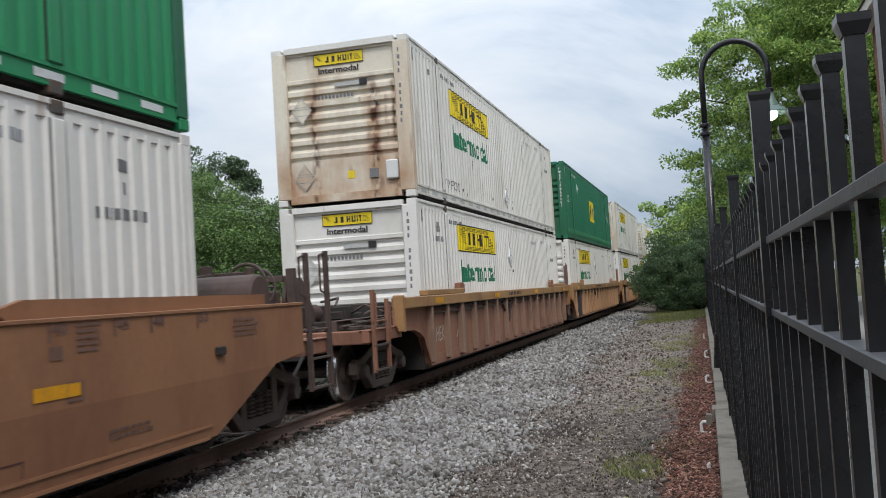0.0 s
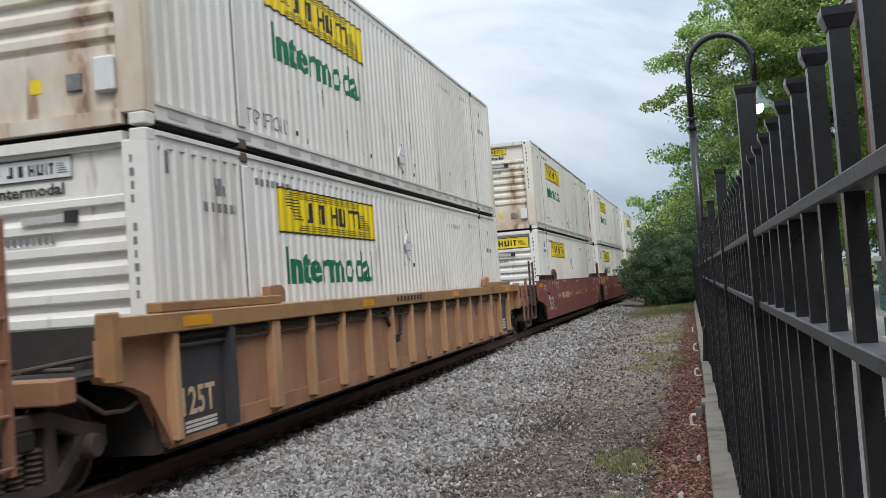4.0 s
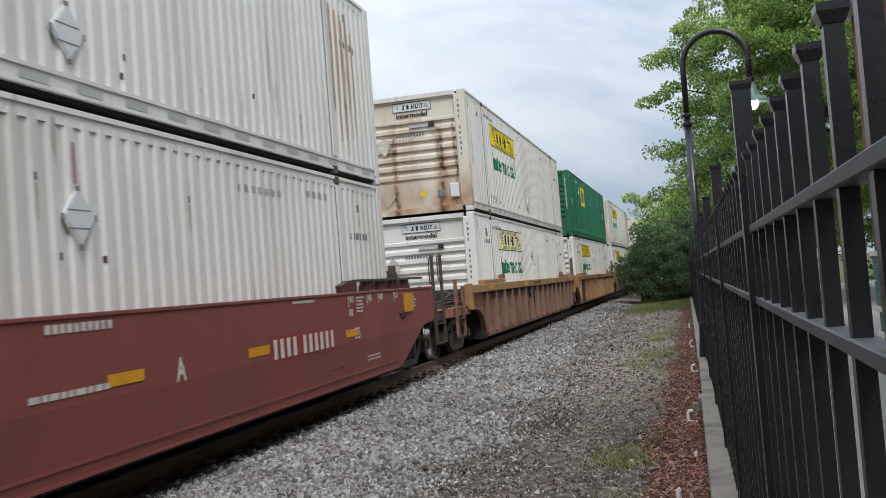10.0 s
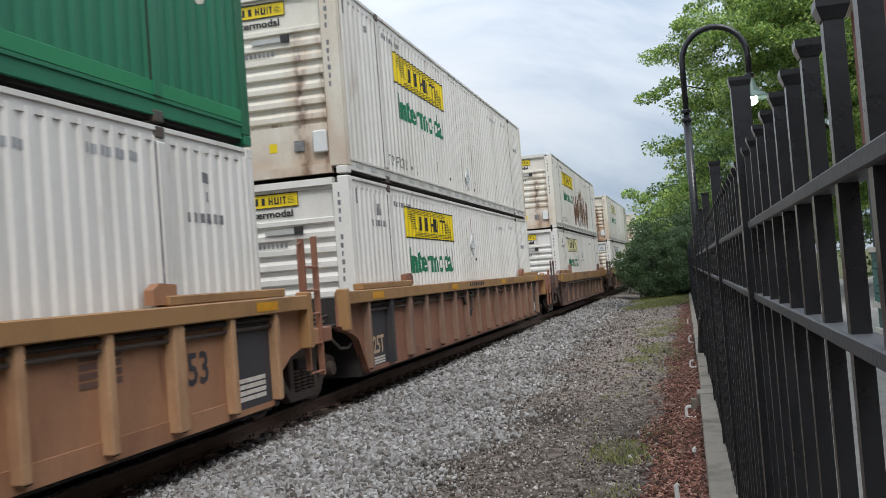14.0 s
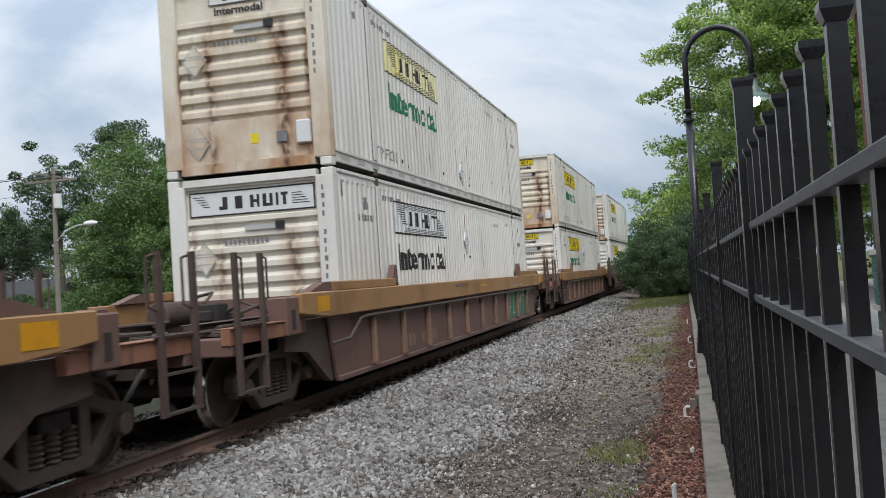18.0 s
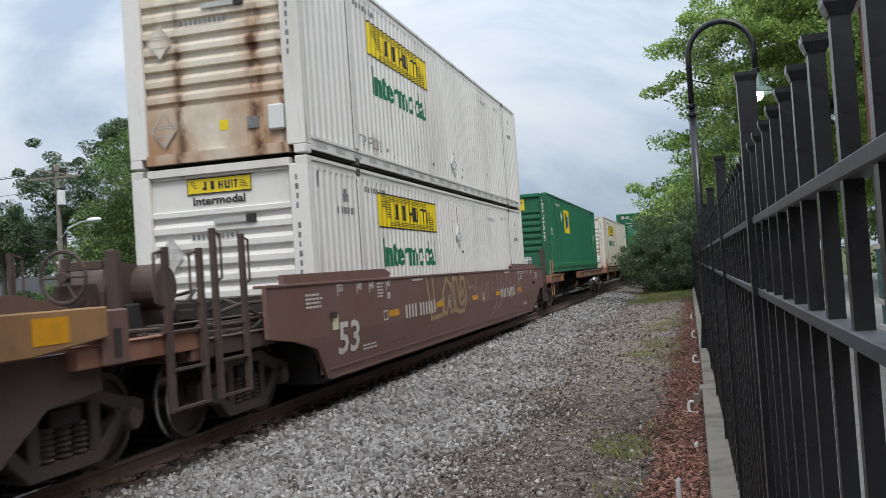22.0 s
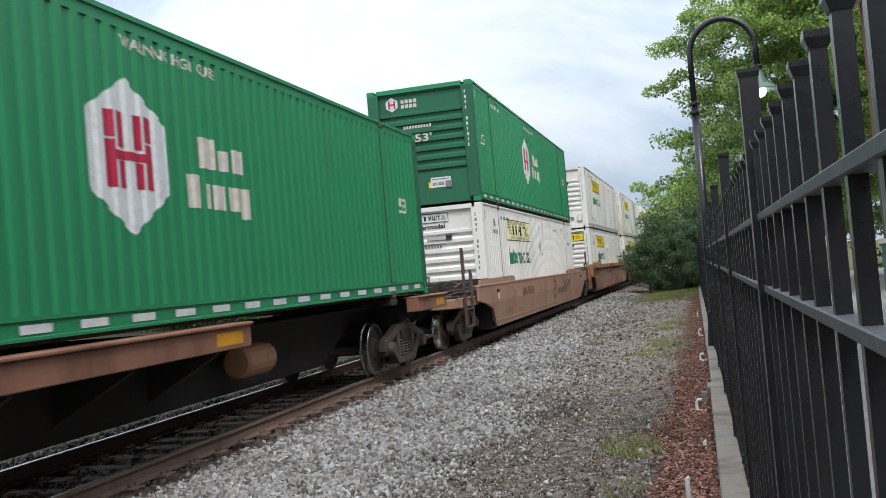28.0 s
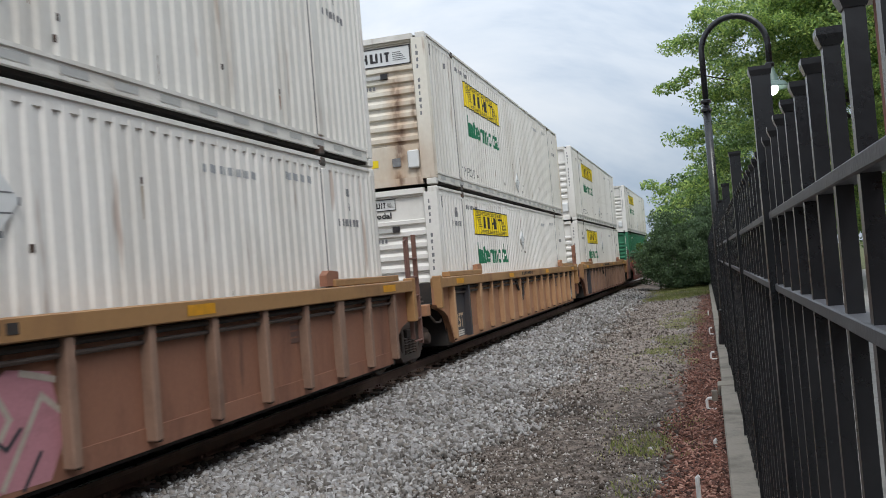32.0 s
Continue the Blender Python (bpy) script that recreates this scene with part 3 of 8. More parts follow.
M_TEAL = material("teal_green_boarding", (0.045, 0.13, 0.115), 0.6, dirt=(0.03, 0.08, 0.075), amount=0.5, scale=2, fine=30)
M_TRIM = material("cream_trim", (0.55, 0.52, 0.46), 0.6, dirt=(0.38, 0.35, 0.30), amount=0.5, scale=2, fine=30)
M_PAVER = material("pale_paving", (0.26, 0.245, 0.222), 0.9, dirt=(0.15, 0.139, 0.123), amount=0.7, scale=3, fine=40, bump=0.3)
M_ROOF = material("dark_shingles", (0.06, 0.06, 0.065), 0.9, dirt=(0.03, 0.03, 0.033), amount=0.6, scale=4, fine=30, bump=0.4)
M_SIDING = material("white_siding", (0.60, 0.61, 0.60), 0.7, dirt=(0.45, 0.45, 0.43), amount=0.5, scale=1, fine=20)
M_POLE = material("weathered_pole_timber", (0.24, 0.21, 0.175), 0.9, dirt=(0.13, 0.11, 0.09), amount=0.7, scale=3, fine=25, bump=0.5, streak=6)
M_PLASTIC = material("white_plastic", (0.78, 0.78, 0.76), 0.4, dirt=(0.6, 0.58, 0.54), amount=0.4, scale=5, fine=40, bump=0.0)
M_WIRE = material("dark_cable", (0.03, 0.03, 0.032), 0.7)
M_SHADE = material("grey_green_shade", (0.11, 0.17, 0.15), 0.4, dirt=(0.07, 0.11, 0.1), amount=0.5, scale=6, fine=40)
M_GLASS = bpy.data.materials.new("window_glass")
M_GLASS.use_nodes = True
M_GLASS.node_tree.nodes["Principled BSDF"].inputs["Base Color"].default_value = (0.05, 0.08, 0.09, 1)
M_GLASS.node_tree.nodes["Principled BSDF"].inputs["Roughness"].default_value = 0.08
M_BULB = glow("lit_bulb", (1.0, 0.95, 0.86), 12.0)

# ---- ground ----
def mesh_np(name, verts, faces, mat):
    """A mesh from arrays: verts (n, 3) and faces (m, k)."""
    me = bpy.data.meshes.new(name)
    k = faces.shape[1]
    me.vertices.add(len(verts))
    me.vertices.foreach_set("co", np.ascontiguousarray(verts, dtype=np.float32).ravel())
    me.loops.add(faces.size)
    me.loops.foreach_set("vertex_index", np.ascontiguousarray(faces, dtype=np.int32).ravel())
    me.polygons.add(len(faces))
    me.polygons.foreach_set("loop_start", np.arange(0, faces.size, k, dtype=np.int32))
    me.update(calc_edges=True)
    me.materials.append(mat)
    return me


def bend_x(y):
    return BEND * np.maximum(0, y - BEND_FROM) ** 2 / 2


def ground_z(x, y):
    """The lie of the land: a ballast bed, its shoulder, a shallow dip, and a level strip by the kerb."""
    x = x - bend_x(y)
    z = np.interp(x, [-6, -3.0, -1.95, -1.5, 1.5, 2.0, 3.1, 4.2, 6.0, 9], [-0.55, -0.5, -0.22, -0.215, -0.215, -0.225, -0.31, -0.27, -0.235, -0.24])
    return z


XS = np.concatenate([[-900, -250, -90, -45, -25, -14, -9], np.arange(-6, 0.8, 0.3), np.arange(0.8, 6.5, 0.075), [7, 8, 10, 16, 30, 80, 250, 900]])
YS = np.concatenate([[-300, -80, -25, -8, 0], np.arange(2, 34, 0.13), np.arange(34, 70, 0.9), [80, 110, 160, 260, 500, 1000, 2500]])
GX, GY = np.meshgrid(XS, YS, indexing="ij")
GZ = ground_z(GX, GY)
rng = np.random.default_rng(4)
rough = rng.normal(0, 1, GX.shape)
soft = (rough + np.roll(rough, 1, 0) + np.roll(rough, 1, 1) + np.roll(rough, -1, 0) + np.roll(rough, -1, 1)) / 5
near = (GX > 0.9) & (GX < 6.05) & (GY > 1) & (GY < 60)
GZ = GZ + near * soft * np.where(GX < 3.4, 0.022, 0.011)
idx = np.arange(GX.size).reshape(GX.shape)
quads = np.stack([idx[:-1, :-1], idx[1:, :-1], idx[1:, 1:], idx[:-1, 1:]], -1).reshape(-1, 4)
ground = new("ground", mesh_np("ground", np.stack([GX, GY, GZ], -1).reshape(-1, 3), quads, M_GROUND))
tagged(ground, "crushed stone, trodden dirt and red mulch beside the track", "ground", kind="structure")
for f in ground.data.polygons:
    f.use_smooth = True

CUBE = np.array([(-1, -1, -1), (1, -1, -1), (1, 1, -1), (-1, 1, -1), (-1, -1, 1), (1, -1, 1), (1, 1, 1), (-1, 1, 1)], float)
CUBE_F = np.array([(0, 3, 2, 1), (4, 5, 6, 7), (0, 1, 5, 4), (1, 2, 6, 5), (2, 3, 7, 6), (3, 0, 4, 7)])


def turns(n, r, tilt=math.pi):
    """n random rotation matrices; tilt limits how far they lean from upright."""
    a, b, c = r.uniform(0, 2 * math.pi, n), r.uniform(-tilt, tilt, n), r.uniform(-tilt, tilt, n)
    z, o = np.zeros(n), np.ones(n)
    rz = np.stack([np.cos(a), -np.sin(a), z, np.sin(a), np.cos(a), z, z, z, o], -1).reshape(n, 3, 3)
    rx = np.stack([o, z, z, z, np.cos(b), -np.sin(b), z, np.sin(b), np.cos(b)], -1).reshape(n, 3, 3)
    ry = np.stack([np.cos(c), z, np.sin(c), z, o, z, -np.sin(c), z, np.cos(c)], -1).reshape(n, 3, 3)
    return rz @ ry @ rx


def scatter(name, mat, label, category, r, x, y, size, shape, lift=0.3, tilt=math.pi, ragged=0.35, heap=0.45):
    """Loose pieces on the ground, joined in one mesh."""
    n = len(x)
    z = ground_z(x, y)
    v = CUBE[None] * (1 + r.uniform(-ragged, ragged, (n, 8, 3))) * (np.array(shape)[None, None] * 0.5) * size[:, None, None]
    v[:, 4:, :2] *= 0.72
    v = np.einsum("nij,nkj->nki", turns(n, r, tilt), v)
    v += np.stack([x, y, z + size * (lift + r.uniform(-0.25, heap, n)) * min(shape)], -1)[:, None]
    f = (CUBE_F[None] + (np.arange(n) * 8)[:, None, None]).reshape(-1, 4)
    return tagged(new(name, mesh_np(name, v.reshape(-1, 3), f, mat)), label, category, kind="stuff")


def strew(r, n, x0, x1, y0, y1, power=2.2):
    """Places between x0 and x1 that thin out with the distance along y."""
    u = r.uniform(0, 1, n)
    y = (y0 ** (1 - power) + u * (y1 ** (1 - power) - y0 ** (1 - power))) ** (1 / (1 - power))
    x = r.uniform(x0, x1, n)
    return x + bend_x(y), y


r = np.random.default_rng(11)
x, y = strew(r, 165000, 1.05, 4.6, 4.6, 55, 1.75)
edge = r.normal(0, 0.30, len(x)) - np.abs(r.normal(0, 0.25, len(x))) + 0.22 * np.sin(y * 1.3) + 0.16 * np.sin(y * 3.1 + 1) + np.interp(y, [8, 12, 18, 36, 60], [3.55, 3.6, 3.4, 3.0, 2.7])
keep = (x - bend_x(y) < edge) & (x - bend_x(y) > 1.22 + r.normal(0, 0.09, len(x)))
x, y = x[keep], y[keep]
scatter("ballast", M_STONE, "grey crushed stone heaped beside the rails", "ballast", r, x, y, (0.018 + 0.038 * r.uniform(0, 1, len(x)) ** 1.5) * np.interp(y, [8, 30], [1.0, 1.5]) * np.interp(x, [2.6, 4.4], [1.0, 0.7]), (1.4, 1.05, 0.62), 0.3, heap=0.9)
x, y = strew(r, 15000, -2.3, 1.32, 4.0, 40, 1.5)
scatter("ballast", M_TRACKSTONE, "dark crushed stone between the sleepers", "ballast", r, x, y, r.uniform(0.03, 0.06, len(x)), (1.2, 1.0, 0.8), 0.25)
x, y = strew(r, 46000, 2.7, 5.65, 4.8, 42, 1.6)
keep = r.uniform(0, 1, len(x)) < np.interp(x - bend_x(y), [2.5, 3.6, 4.6, 5.7], [1, 0.9, 0.55, 0.3])
x, y = x[keep], y[keep]
scatter("pebbles", M_PEBBLE, "small loose stones trodden into the dirt", "gravel", r, x, y, r.uniform(0.007, 0.020, len(x)) * np.interp(y, [8, 30], [1.0, 1.6]) * np.where(r.uniform(0, 1, len(x)) > 0.955, 2.3, 1.0), (1.2, 1.0, 0.7), 0.3)
x, y = strew(r, 17000, 5.35, 6.12, 5.6, 45, 1.9)
keep = x > 5.60 + 0.09 * np.sin(y * 1.7) + r.normal(0, 0.08, len(x))
x, y = x[keep], y[keep]
scatter("mulch", M_CHIP, "red-brown shredded bark mulch along the kerb", "mulch", r, x, y, r.uniform(0.018, 0.058, len(x)), (1.3, 0.32, 0.18), 0.6, 0.7)


def blades(r, spots, mat, name, label):
    """Grass: spots are (x, y, radius, count, height)."""
    vs, fs = [], []
    for cx, cy, rad, n, h in spots:
        a, d = r.uniform(0, 2 * math.pi, n), rad * np.sqrt(r.uniform(0, 1, n))
        x, y = cx + d * np.cos(a) * 0.8, cy + d * np.sin(a) * 1.6
        z = ground_z(x, y)
        t, w = r.uniform(0, 2 * math.pi, n), r.uniform(0.004, 0.008, n)
        hh = h * r.uniform(0.5, 1.1, n)
        lean = r.uniform(0.2, 0.9, n) * hh
        b = r.uniform(0, 2 * math.pi, n)
        p = np.stack([np.stack([x - w * np.cos(t), y - w * np.sin(t), z], -1), np.stack([x + w * np.cos(t), y + w * np.sin(t), z], -1), np.stack([x + lean * np.cos(b) * 0.4 + w * 0.7, y + lean * np.sin(b) * 0.4, z + hh * 0.65], -1), np.stack([x + lean * np.cos(b), y + lean * np.sin(b), z + hh], -1)], 1)
        fs.append(np.arange(n * 4).reshape(n, 4) + sum(len(v) for v in vs))
        vs.append(p.reshape(-1, 3))
    return tagged(new(name, mesh_np(name, np.concatenate(vs), np.concatenate(fs), mat)), label, "grass", kind="stuff")


spots = [(5.30, 9.3, 0.36, 330, 0.06), (5.42, 8.95, 0.24, 130, 0.05), (5.38, 7.55, 0.26, 120, 0.04), (5.2, 7.0, 0.2, 70, 0.04)]
for k in range(46):
    spots.append((r.uniform(4.95, 5.65), r.choice((18.5, 20.5, 25.0, 27.0, 30.0)) + r.normal(0, 0.9), r.uniform(0.25, 0.55), 85, 0.04))
for k in range(60):
    spots.append((r.uniform(3.6, 6.0), r.uniform(40, 56), r.uniform(0.5, 1.0), 160, 0.10))
for k in range(30):
    spots.append((r.uniform(4.6, 5.8), r.uniform(9, 30), r.uniform(0.2, 0.4), 45, 0.035))
blades(r, spots, M_GRASS, "grass", "sparse green grass tufts growing through the dirt")

# ---- track ----
track = thing("track", "rusty steel rails on dark timber sleepers", "railway track", kind="structure")
PROFILE = [(-0.07, -0.168), (0.07, -0.168), (0.07, -0.155), (0.012, -0.135), (0.010, -0.048), (0.036, -0.036), (0.036, -0.006), (0.028, 0.0), (-0.028, 0.0), (-0.036, -0.006), (-0.036, -0.036), (-0.010, -0.048), (-0.012, -0.135), (-0.07, -0.155)]
for side in (-0.753, 0.753):
    bm = bmesh.new()
    stops = [-60, -20, 0, 10, 22, *range(26, 120, 6)]
    rings = []
    for s in stops:
        cx, cy = centre(s)
        rings.append([bm.verts.new((cx + side + u, cy, w)) for u, w in PROFILE])
    for a, b in zip(rings, rings[1:]):
        for k in range(len(PROFILE)):
            f = bm.faces.new((a[k], a[(k + 1) % len(PROFILE)], b[(k + 1) % len(PROFILE)], b[k]))
            f.material_index = 1 if k == 7 else 0
    bmesh.ops.recalc_face_normals(bm, faces=bm.faces)
    rail = part("rail", bm, M_RAILSIDE, track, "rusted rail with a bright worn top")
    rail.data.materials.append(M_RAILTOP)
tie_meshes = []
for k in range(4):
    bm = bevel(boxes((-1.3, 1.3, -0.115, 0.115, -0.36, -0.172)), 0.018)
    for v in bm.verts:
        v.co.x += r.uniform(-0.03, 0.03)
        v.co.z += r.uniform(-0.008, 0.003)
    tie_meshes.append(mesh_of("sleeper", bm, M_TIE))
plate = mesh_of("tie_plate", bevel(boxes((-0.17, 0.17, -0.095, 0.095, -0.174, -0.150)), 0.005), M_RAILSIDE)
spike = mesh_of("spike", boxes((-0.014, 0.014, -0.014, 0.014, -0.17, -0.118)), M_RAILSIDE)
for k in range(118):
    s = -1.0 + k * 0.545
    cx, cy = centre(s)
    part("sleeper", tie_meshes[k % 4], None, track, at=pose(cx + r.uniform(-0.04, 0.04), cy, 0, 0, 0, r.uniform(-1.5, 1.5)))
    for side in (-0.753, 0.753):
        if s < 24:
            part("tie_plate", plate, None, track, at=pose(cx + side, cy, 0))
            part("spike", spike, None, track, at=pose(cx + side + 0.098, cy - 0.05, 0))
            part("spike", spike, None, track, at=pose(cx + side + 0.098, cy + 0.05, 0))


# ---- fence, kerb and paving ----
def fence_x(y):
    return 6.312 - 0.0027 * y


def cap_bar(half, z0, z1, flare, mat):
    """An upright square bar with a flared flat cap."""
    bm = bmesh.new()
    box(bm, -half, half, -half, half, z0, z1 - 0.03)
    shape = [(half + 0.002, z1 - 0.03), (half + flare, z1 - 0.012), (half + flare, z1)]
    rings = []
    for w, z in shape:
        rings.append([bm.verts.new(p) for p in ((-w, -w, z), (w, -w, z), (w, w, z), (-w, w, z))])
    for a, b in zip(rings, rings[1:]):
        for k in range(4):
            bm.faces.new((a[k], a[(k + 1) % 4], b[(k + 1) % 4], b[k]))
    bm.faces.new(rings[0][::-1])
    bm.faces.new(rings[-1])
    return bm


fence = thing("fence", "tall black metal picket fence on a concrete kerb", "fence", kind="structure")
picket = mesh_of("picket", cap_bar(0.014, -0.115, 1.90, 0.009, M_FENCE), M_FENCE)
post = mesh_of("post", cap_bar(0.031, -0.115, 2.155, 0.006, M_FENCE), M_FENCE)
PANEL_LONG, FIRST = 2.76, 3.37
for j in range(-2, 20):
    y0 = FIRST + j * PANEL_LONG
    part("post", post, None, fence, at=pose(fence_x(y0), y0, 0))
    for k in range(10):
        y = y0 + 0.325 + k * 0.2545
        part("picket", picket, None, fence, at=pose(fence_x(y), y, 0))
    a, b = y0 + 0.036, y0 + PANEL_LONG - 0.036
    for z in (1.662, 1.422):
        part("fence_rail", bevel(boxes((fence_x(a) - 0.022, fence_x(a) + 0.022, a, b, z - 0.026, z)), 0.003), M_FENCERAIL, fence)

kerb = thing("kerb", "weathered concrete kerb below the fence", "kerb", kind="structure")
part("kerb_length", bevel(boxes((6.095, 6.37, -3, 12.2, -0.4, -0.112)), 0.012), M_CONCRETE, kerb)
part("kerb_length", bevel(boxes((6.06, 6.36, 12.2, 12.62, -0.4, -0.105)), 0.012), M_CONCRETE, kerb)
for k in range(9):
    a = 12.62 + k * 5.0
    part("kerb_length", bevel(boxes((6.115 - 0.0025 * a + 0.03, 6.35 - 0.0025 * a + 0.03, a, a + 4.99, -0.4, -0.13 - 0.006 * (k % 2))), 0.012), M_CONCRETE, kerb)
stake = thing("timber_stake", "grey timber stake beside the kerb", "stake", at=pose(6.02, 11.75, 0))
part("stake", bevel(boxes((-0.035, 0.035, -0.05, 0.05, -0.3, -0.1)), 0.008), M_POLE, stake)
for k, (px, py, tall, lean) in enumerate(((5.93, 11.15, 0.11, 1), (5.874, 6.92, 0.2, 0), (5.99, 16.4, 0.10, 1), (5.98, 21.5, 0.12, 1), (5.96, 28.0, 0.12, 0), (6.0, 9.0, 0.06, 0))):
    h = thing("irrigation_riser", "short white plastic pipe standing in the mulch", "pipe", "white pipes along the kerb", at=pose(px, py, 0))
    bend = [(0, 0, -0.26), (0.0, 0, -0.235 + tall), (0.015, 0.0, -0.225 + tall)]
    if lean:
        bend = [(0.10, 0.0, -0.235), (0.02, 0, -0.23), (0.0, 0, -0.21), (0.0, 0, -0.235 + tall), (0.02, 0, -0.215 + tall), (0.06, 0, -0.215 + tall)]
    part("pipe", rods(0.017, bend, sides=8), M_PLASTIC, h)
paving = tagged(new("pavement", mesh_of("pavement", boxes((6.37, 40, -20, 60, -0.4, -0.16)), M_PAVER)), "pale paving behind the fence", "pavement", kind="structure")

# ---- lamp posts ----
def lamp_post():
    l = thing("lamp_post", "black gooseneck lamp post with a lit bell lamp", "lamp post", "lamp posts behind the fence")
    shaft = bmesh.new()
    rod(shaft, (0, 0, -0.16), (0, 0, 4.25), 0.085, 0.070, 16)
    part("shaft", shaft, M_FENCE, l, smooth=True)
    neck = [(0, 0, 4.25), (0, 0, 5.20)] + [(0.58 - 0.58 * math.cos(a), 0, 5.22 + 0.60 * math.sin(a)) for a in [math.pi * k / 16 for k in range(17)]] + [(1.16, 0, 4.78)]
    part("gooseneck", rods(0.055, neck, sides=12), M_FENCE, l, smooth=True)
    for z in (4.16, 4.32):
        part("collar", bevel(rod(bmesh.new(), (0, 0, z - 0.03), (0, 0, z + 0.03), 0.10, sides=18), 0.012), M_FENCE, l)
    part("base", bevel(rod(bmesh.new(), (0, 0, -0.16), (0, 0, 0.5), 0.17, 0.11, 18), 0.02), M_FENCE, l)
    part("collar", bevel(rod(bmesh.new(), (1.16, 0, 4.80), (1.16, 0, 4.88), 0.085, sides=16), 0.012), M_FENCE, l)
    bell = bmesh.new()
    rod(bell, (1.16, 0, 4.52), (1.16, 0, 4.80), 0.15, 0.06, 20)
    part("fitter", bell, M_SHADE, l, "grey-green fitter")
    dish = revolve([(0.0, 0.15), (0.02, 0.24), (0.10, 0.30), (0.12, 0.30), (0.06, 0.20), (0.03, 0.12)], 24)
    for v in dish.verts:
        v.co = (1.16 + v.co.y, v.co.z, 4.53 - v.co.x)
    part("shade", dish, M_SHADE, l, "shallow grey-green bell shade")
    bulb = bmesh.new()
    bmesh.ops.create_uvsphere(bulb, u_segments=16, v_segments=10, radius=0.115, matrix=Matrix.Translation((1.16, 0, 4.40)))
    part("bulb", bulb, M_BULB, l, "glowing white bulb", smooth=True)
    return l


lamp = lamp_post()
lamp.matrix_basis = pose(6.30, 18.0, 0)
copy_thing(lamp, pose(6.78, 58.5, 0))


# ---- trees ----
def leaves(r, centres, radii, n, size, flat, mat, name, parent, droop=0.35):
    """A crown of small leaves in clumps: centres (k, 3), radii (k,), n leaves in each."""
    k = len(centres)
    c = np.repeat(centres, n, 0)
    rad = np.repeat(radii, n)[:, None]
    d = r.normal(0, 1, (k * n, 3))
    d /= np.linalg.norm(d, axis=1)[:, None]
    d *= r.uniform(0.25, 1.0, (k * n, 1)) ** 0.6
    d[:, 2] *= flat
    p = c + d * rad
    q = np.array([(-0.5, 0, 0), (0, -0.28, 0.03), (0.5, 0, 0), (0, 0.28, 0.03)])
    s = size * r.uniform(0.6, 1.35, k * n)
    v = np.einsum("nij,kj->nki", turns(k * n, r, droop * math.pi), q) * s[:, None, None] + p[:, None]
    f = np.arange(k * n * 4).reshape(-1, 4)
    ob = part(name, mesh_np(name, v.reshape(-1, 3), f, mat), None, parent)
    ob["kind"] = "stuff"
    return ob


def limbs(parent, runs, r0, r1):
    for a, b in runs:
        part("limb", rod(bmesh.new(), a, b, r0, r1, 8), M_BARK, parent)


def clumps(r, n, centre_at, size, hollow=0.3):
    """Clump centres within an ellipsoid, most of them near its skin, with an uneven outline."""
    d = r.normal(0, 1, (n, 3))
    d /= np.linalg.norm(d, axis=1)[:, None]
    bump = 1 + 0.22 * np.sin(d[:, 0] * 5 + d[:, 2] * 4) + 0.14 * np.sin(d[:, 1] * 9 + d[:, 2] * 7)
    d *= (hollow + (1 - hollow) * r.uniform(0, 1, (n, 1)) ** 0.5) * bump[:, None]
    return np.array(centre_at) + d * np.array(size)


def tree(seed, at, trunk_top, crown_at, crown, n, per, clump, leaf, flat, mat, label, name="tree", extra=(), slope=None):
    r = np.random.default_rng(seed)
    t = thing(name, label, name, at=pose(*at))
    bm = bmesh.new()
    lean = r.uniform(-0.4, 0.4, 2)
    top = (lean[0], lean[1], trunk_top)
    rod(bm, (0, 0, -0.6), (lean[0] * 0.4, lean[1] * 0.4, trunk_top * 0.45), clump * 0.30, clump * 0.22, 10)
    rod(bm, (lean[0] * 0.4, lean[1] * 0.4, trunk_top * 0.44), top, clump * 0.22, clump * 0.13, 10)
    part("trunk", bm, M_BARK, t)
    pts = clumps(r, n, crown_at, crown)
    if extra:
        pts = np.concatenate([pts, np.array(extra, float)])
    if slope:
        # one side of the crown leans back with height
        pts = pts[pts[:, 0] > slope[0] + slope[1] * np.maximum(0, pts[:, 2] - slope[2])]
    pick = pts[r.permutation(len(pts))[:14]]
    limbs(t, [((top[0] * 0.7, top[1] * 0.7, trunk_top * r.uniform(0.55, 0.95)), tuple(p)) for p in pick], clump * 0.09, clump * 0.025)
    leaves(r, pts, clump * r.uniform(0.6, 1.25, len(pts)), per, leaf, flat, mat, "crown", t)
    return t


# the yellow-green tree behind the fence, in flat sprays, with twigs that reach towards the track
reach = [(-6.9, 0.0, 8.3), (-6.4, 0.2, 8.5), (-5.9, 0.1, 8.8), (-6.5, 0.0, 9.9), (-6.0, 0.2, 10.1), (-5.5, 0.4, 10.4), (-5.0, 0.4, 10.9), (-6.5, 0.4, 6.4), (-6.0, 0.2, 6.2), (-5.5, 0.2, 6.5), (-5.8, 0.0, 5.6), (-5.2, 0.6, 5.0), (-4.8, 0.0, 11.6), (-4.2, 0.0, 12.2), (-5.3, 0.5, 7.4), (-5.0, 0.2, 8.0), (-5.6, 0.3, 7.9), (-4.9, 0.4, 9.3), (-5.2, 0.1, 9.7), (-4.7, 0.3, 6.9), (-5.0, 0.5, 5.6), (-5.6, 0.2, 4.7), (-6.2, 0.1, 4.4), (-4.9, 0.3, 4.3), (-6.6, 0.2, 3.9)]
tree(21, (12.0, 38.0, -0.2), 9.0, (0.2, 0, 9.4), (4.9, 5.0, 6.3), 860, 300, 0.74, 0.135, 0.45, M_LEAF_L, "leafy yellow-green tree behind the black fence", extra=reach, slope=(-7.2, 1.9, 10.6))
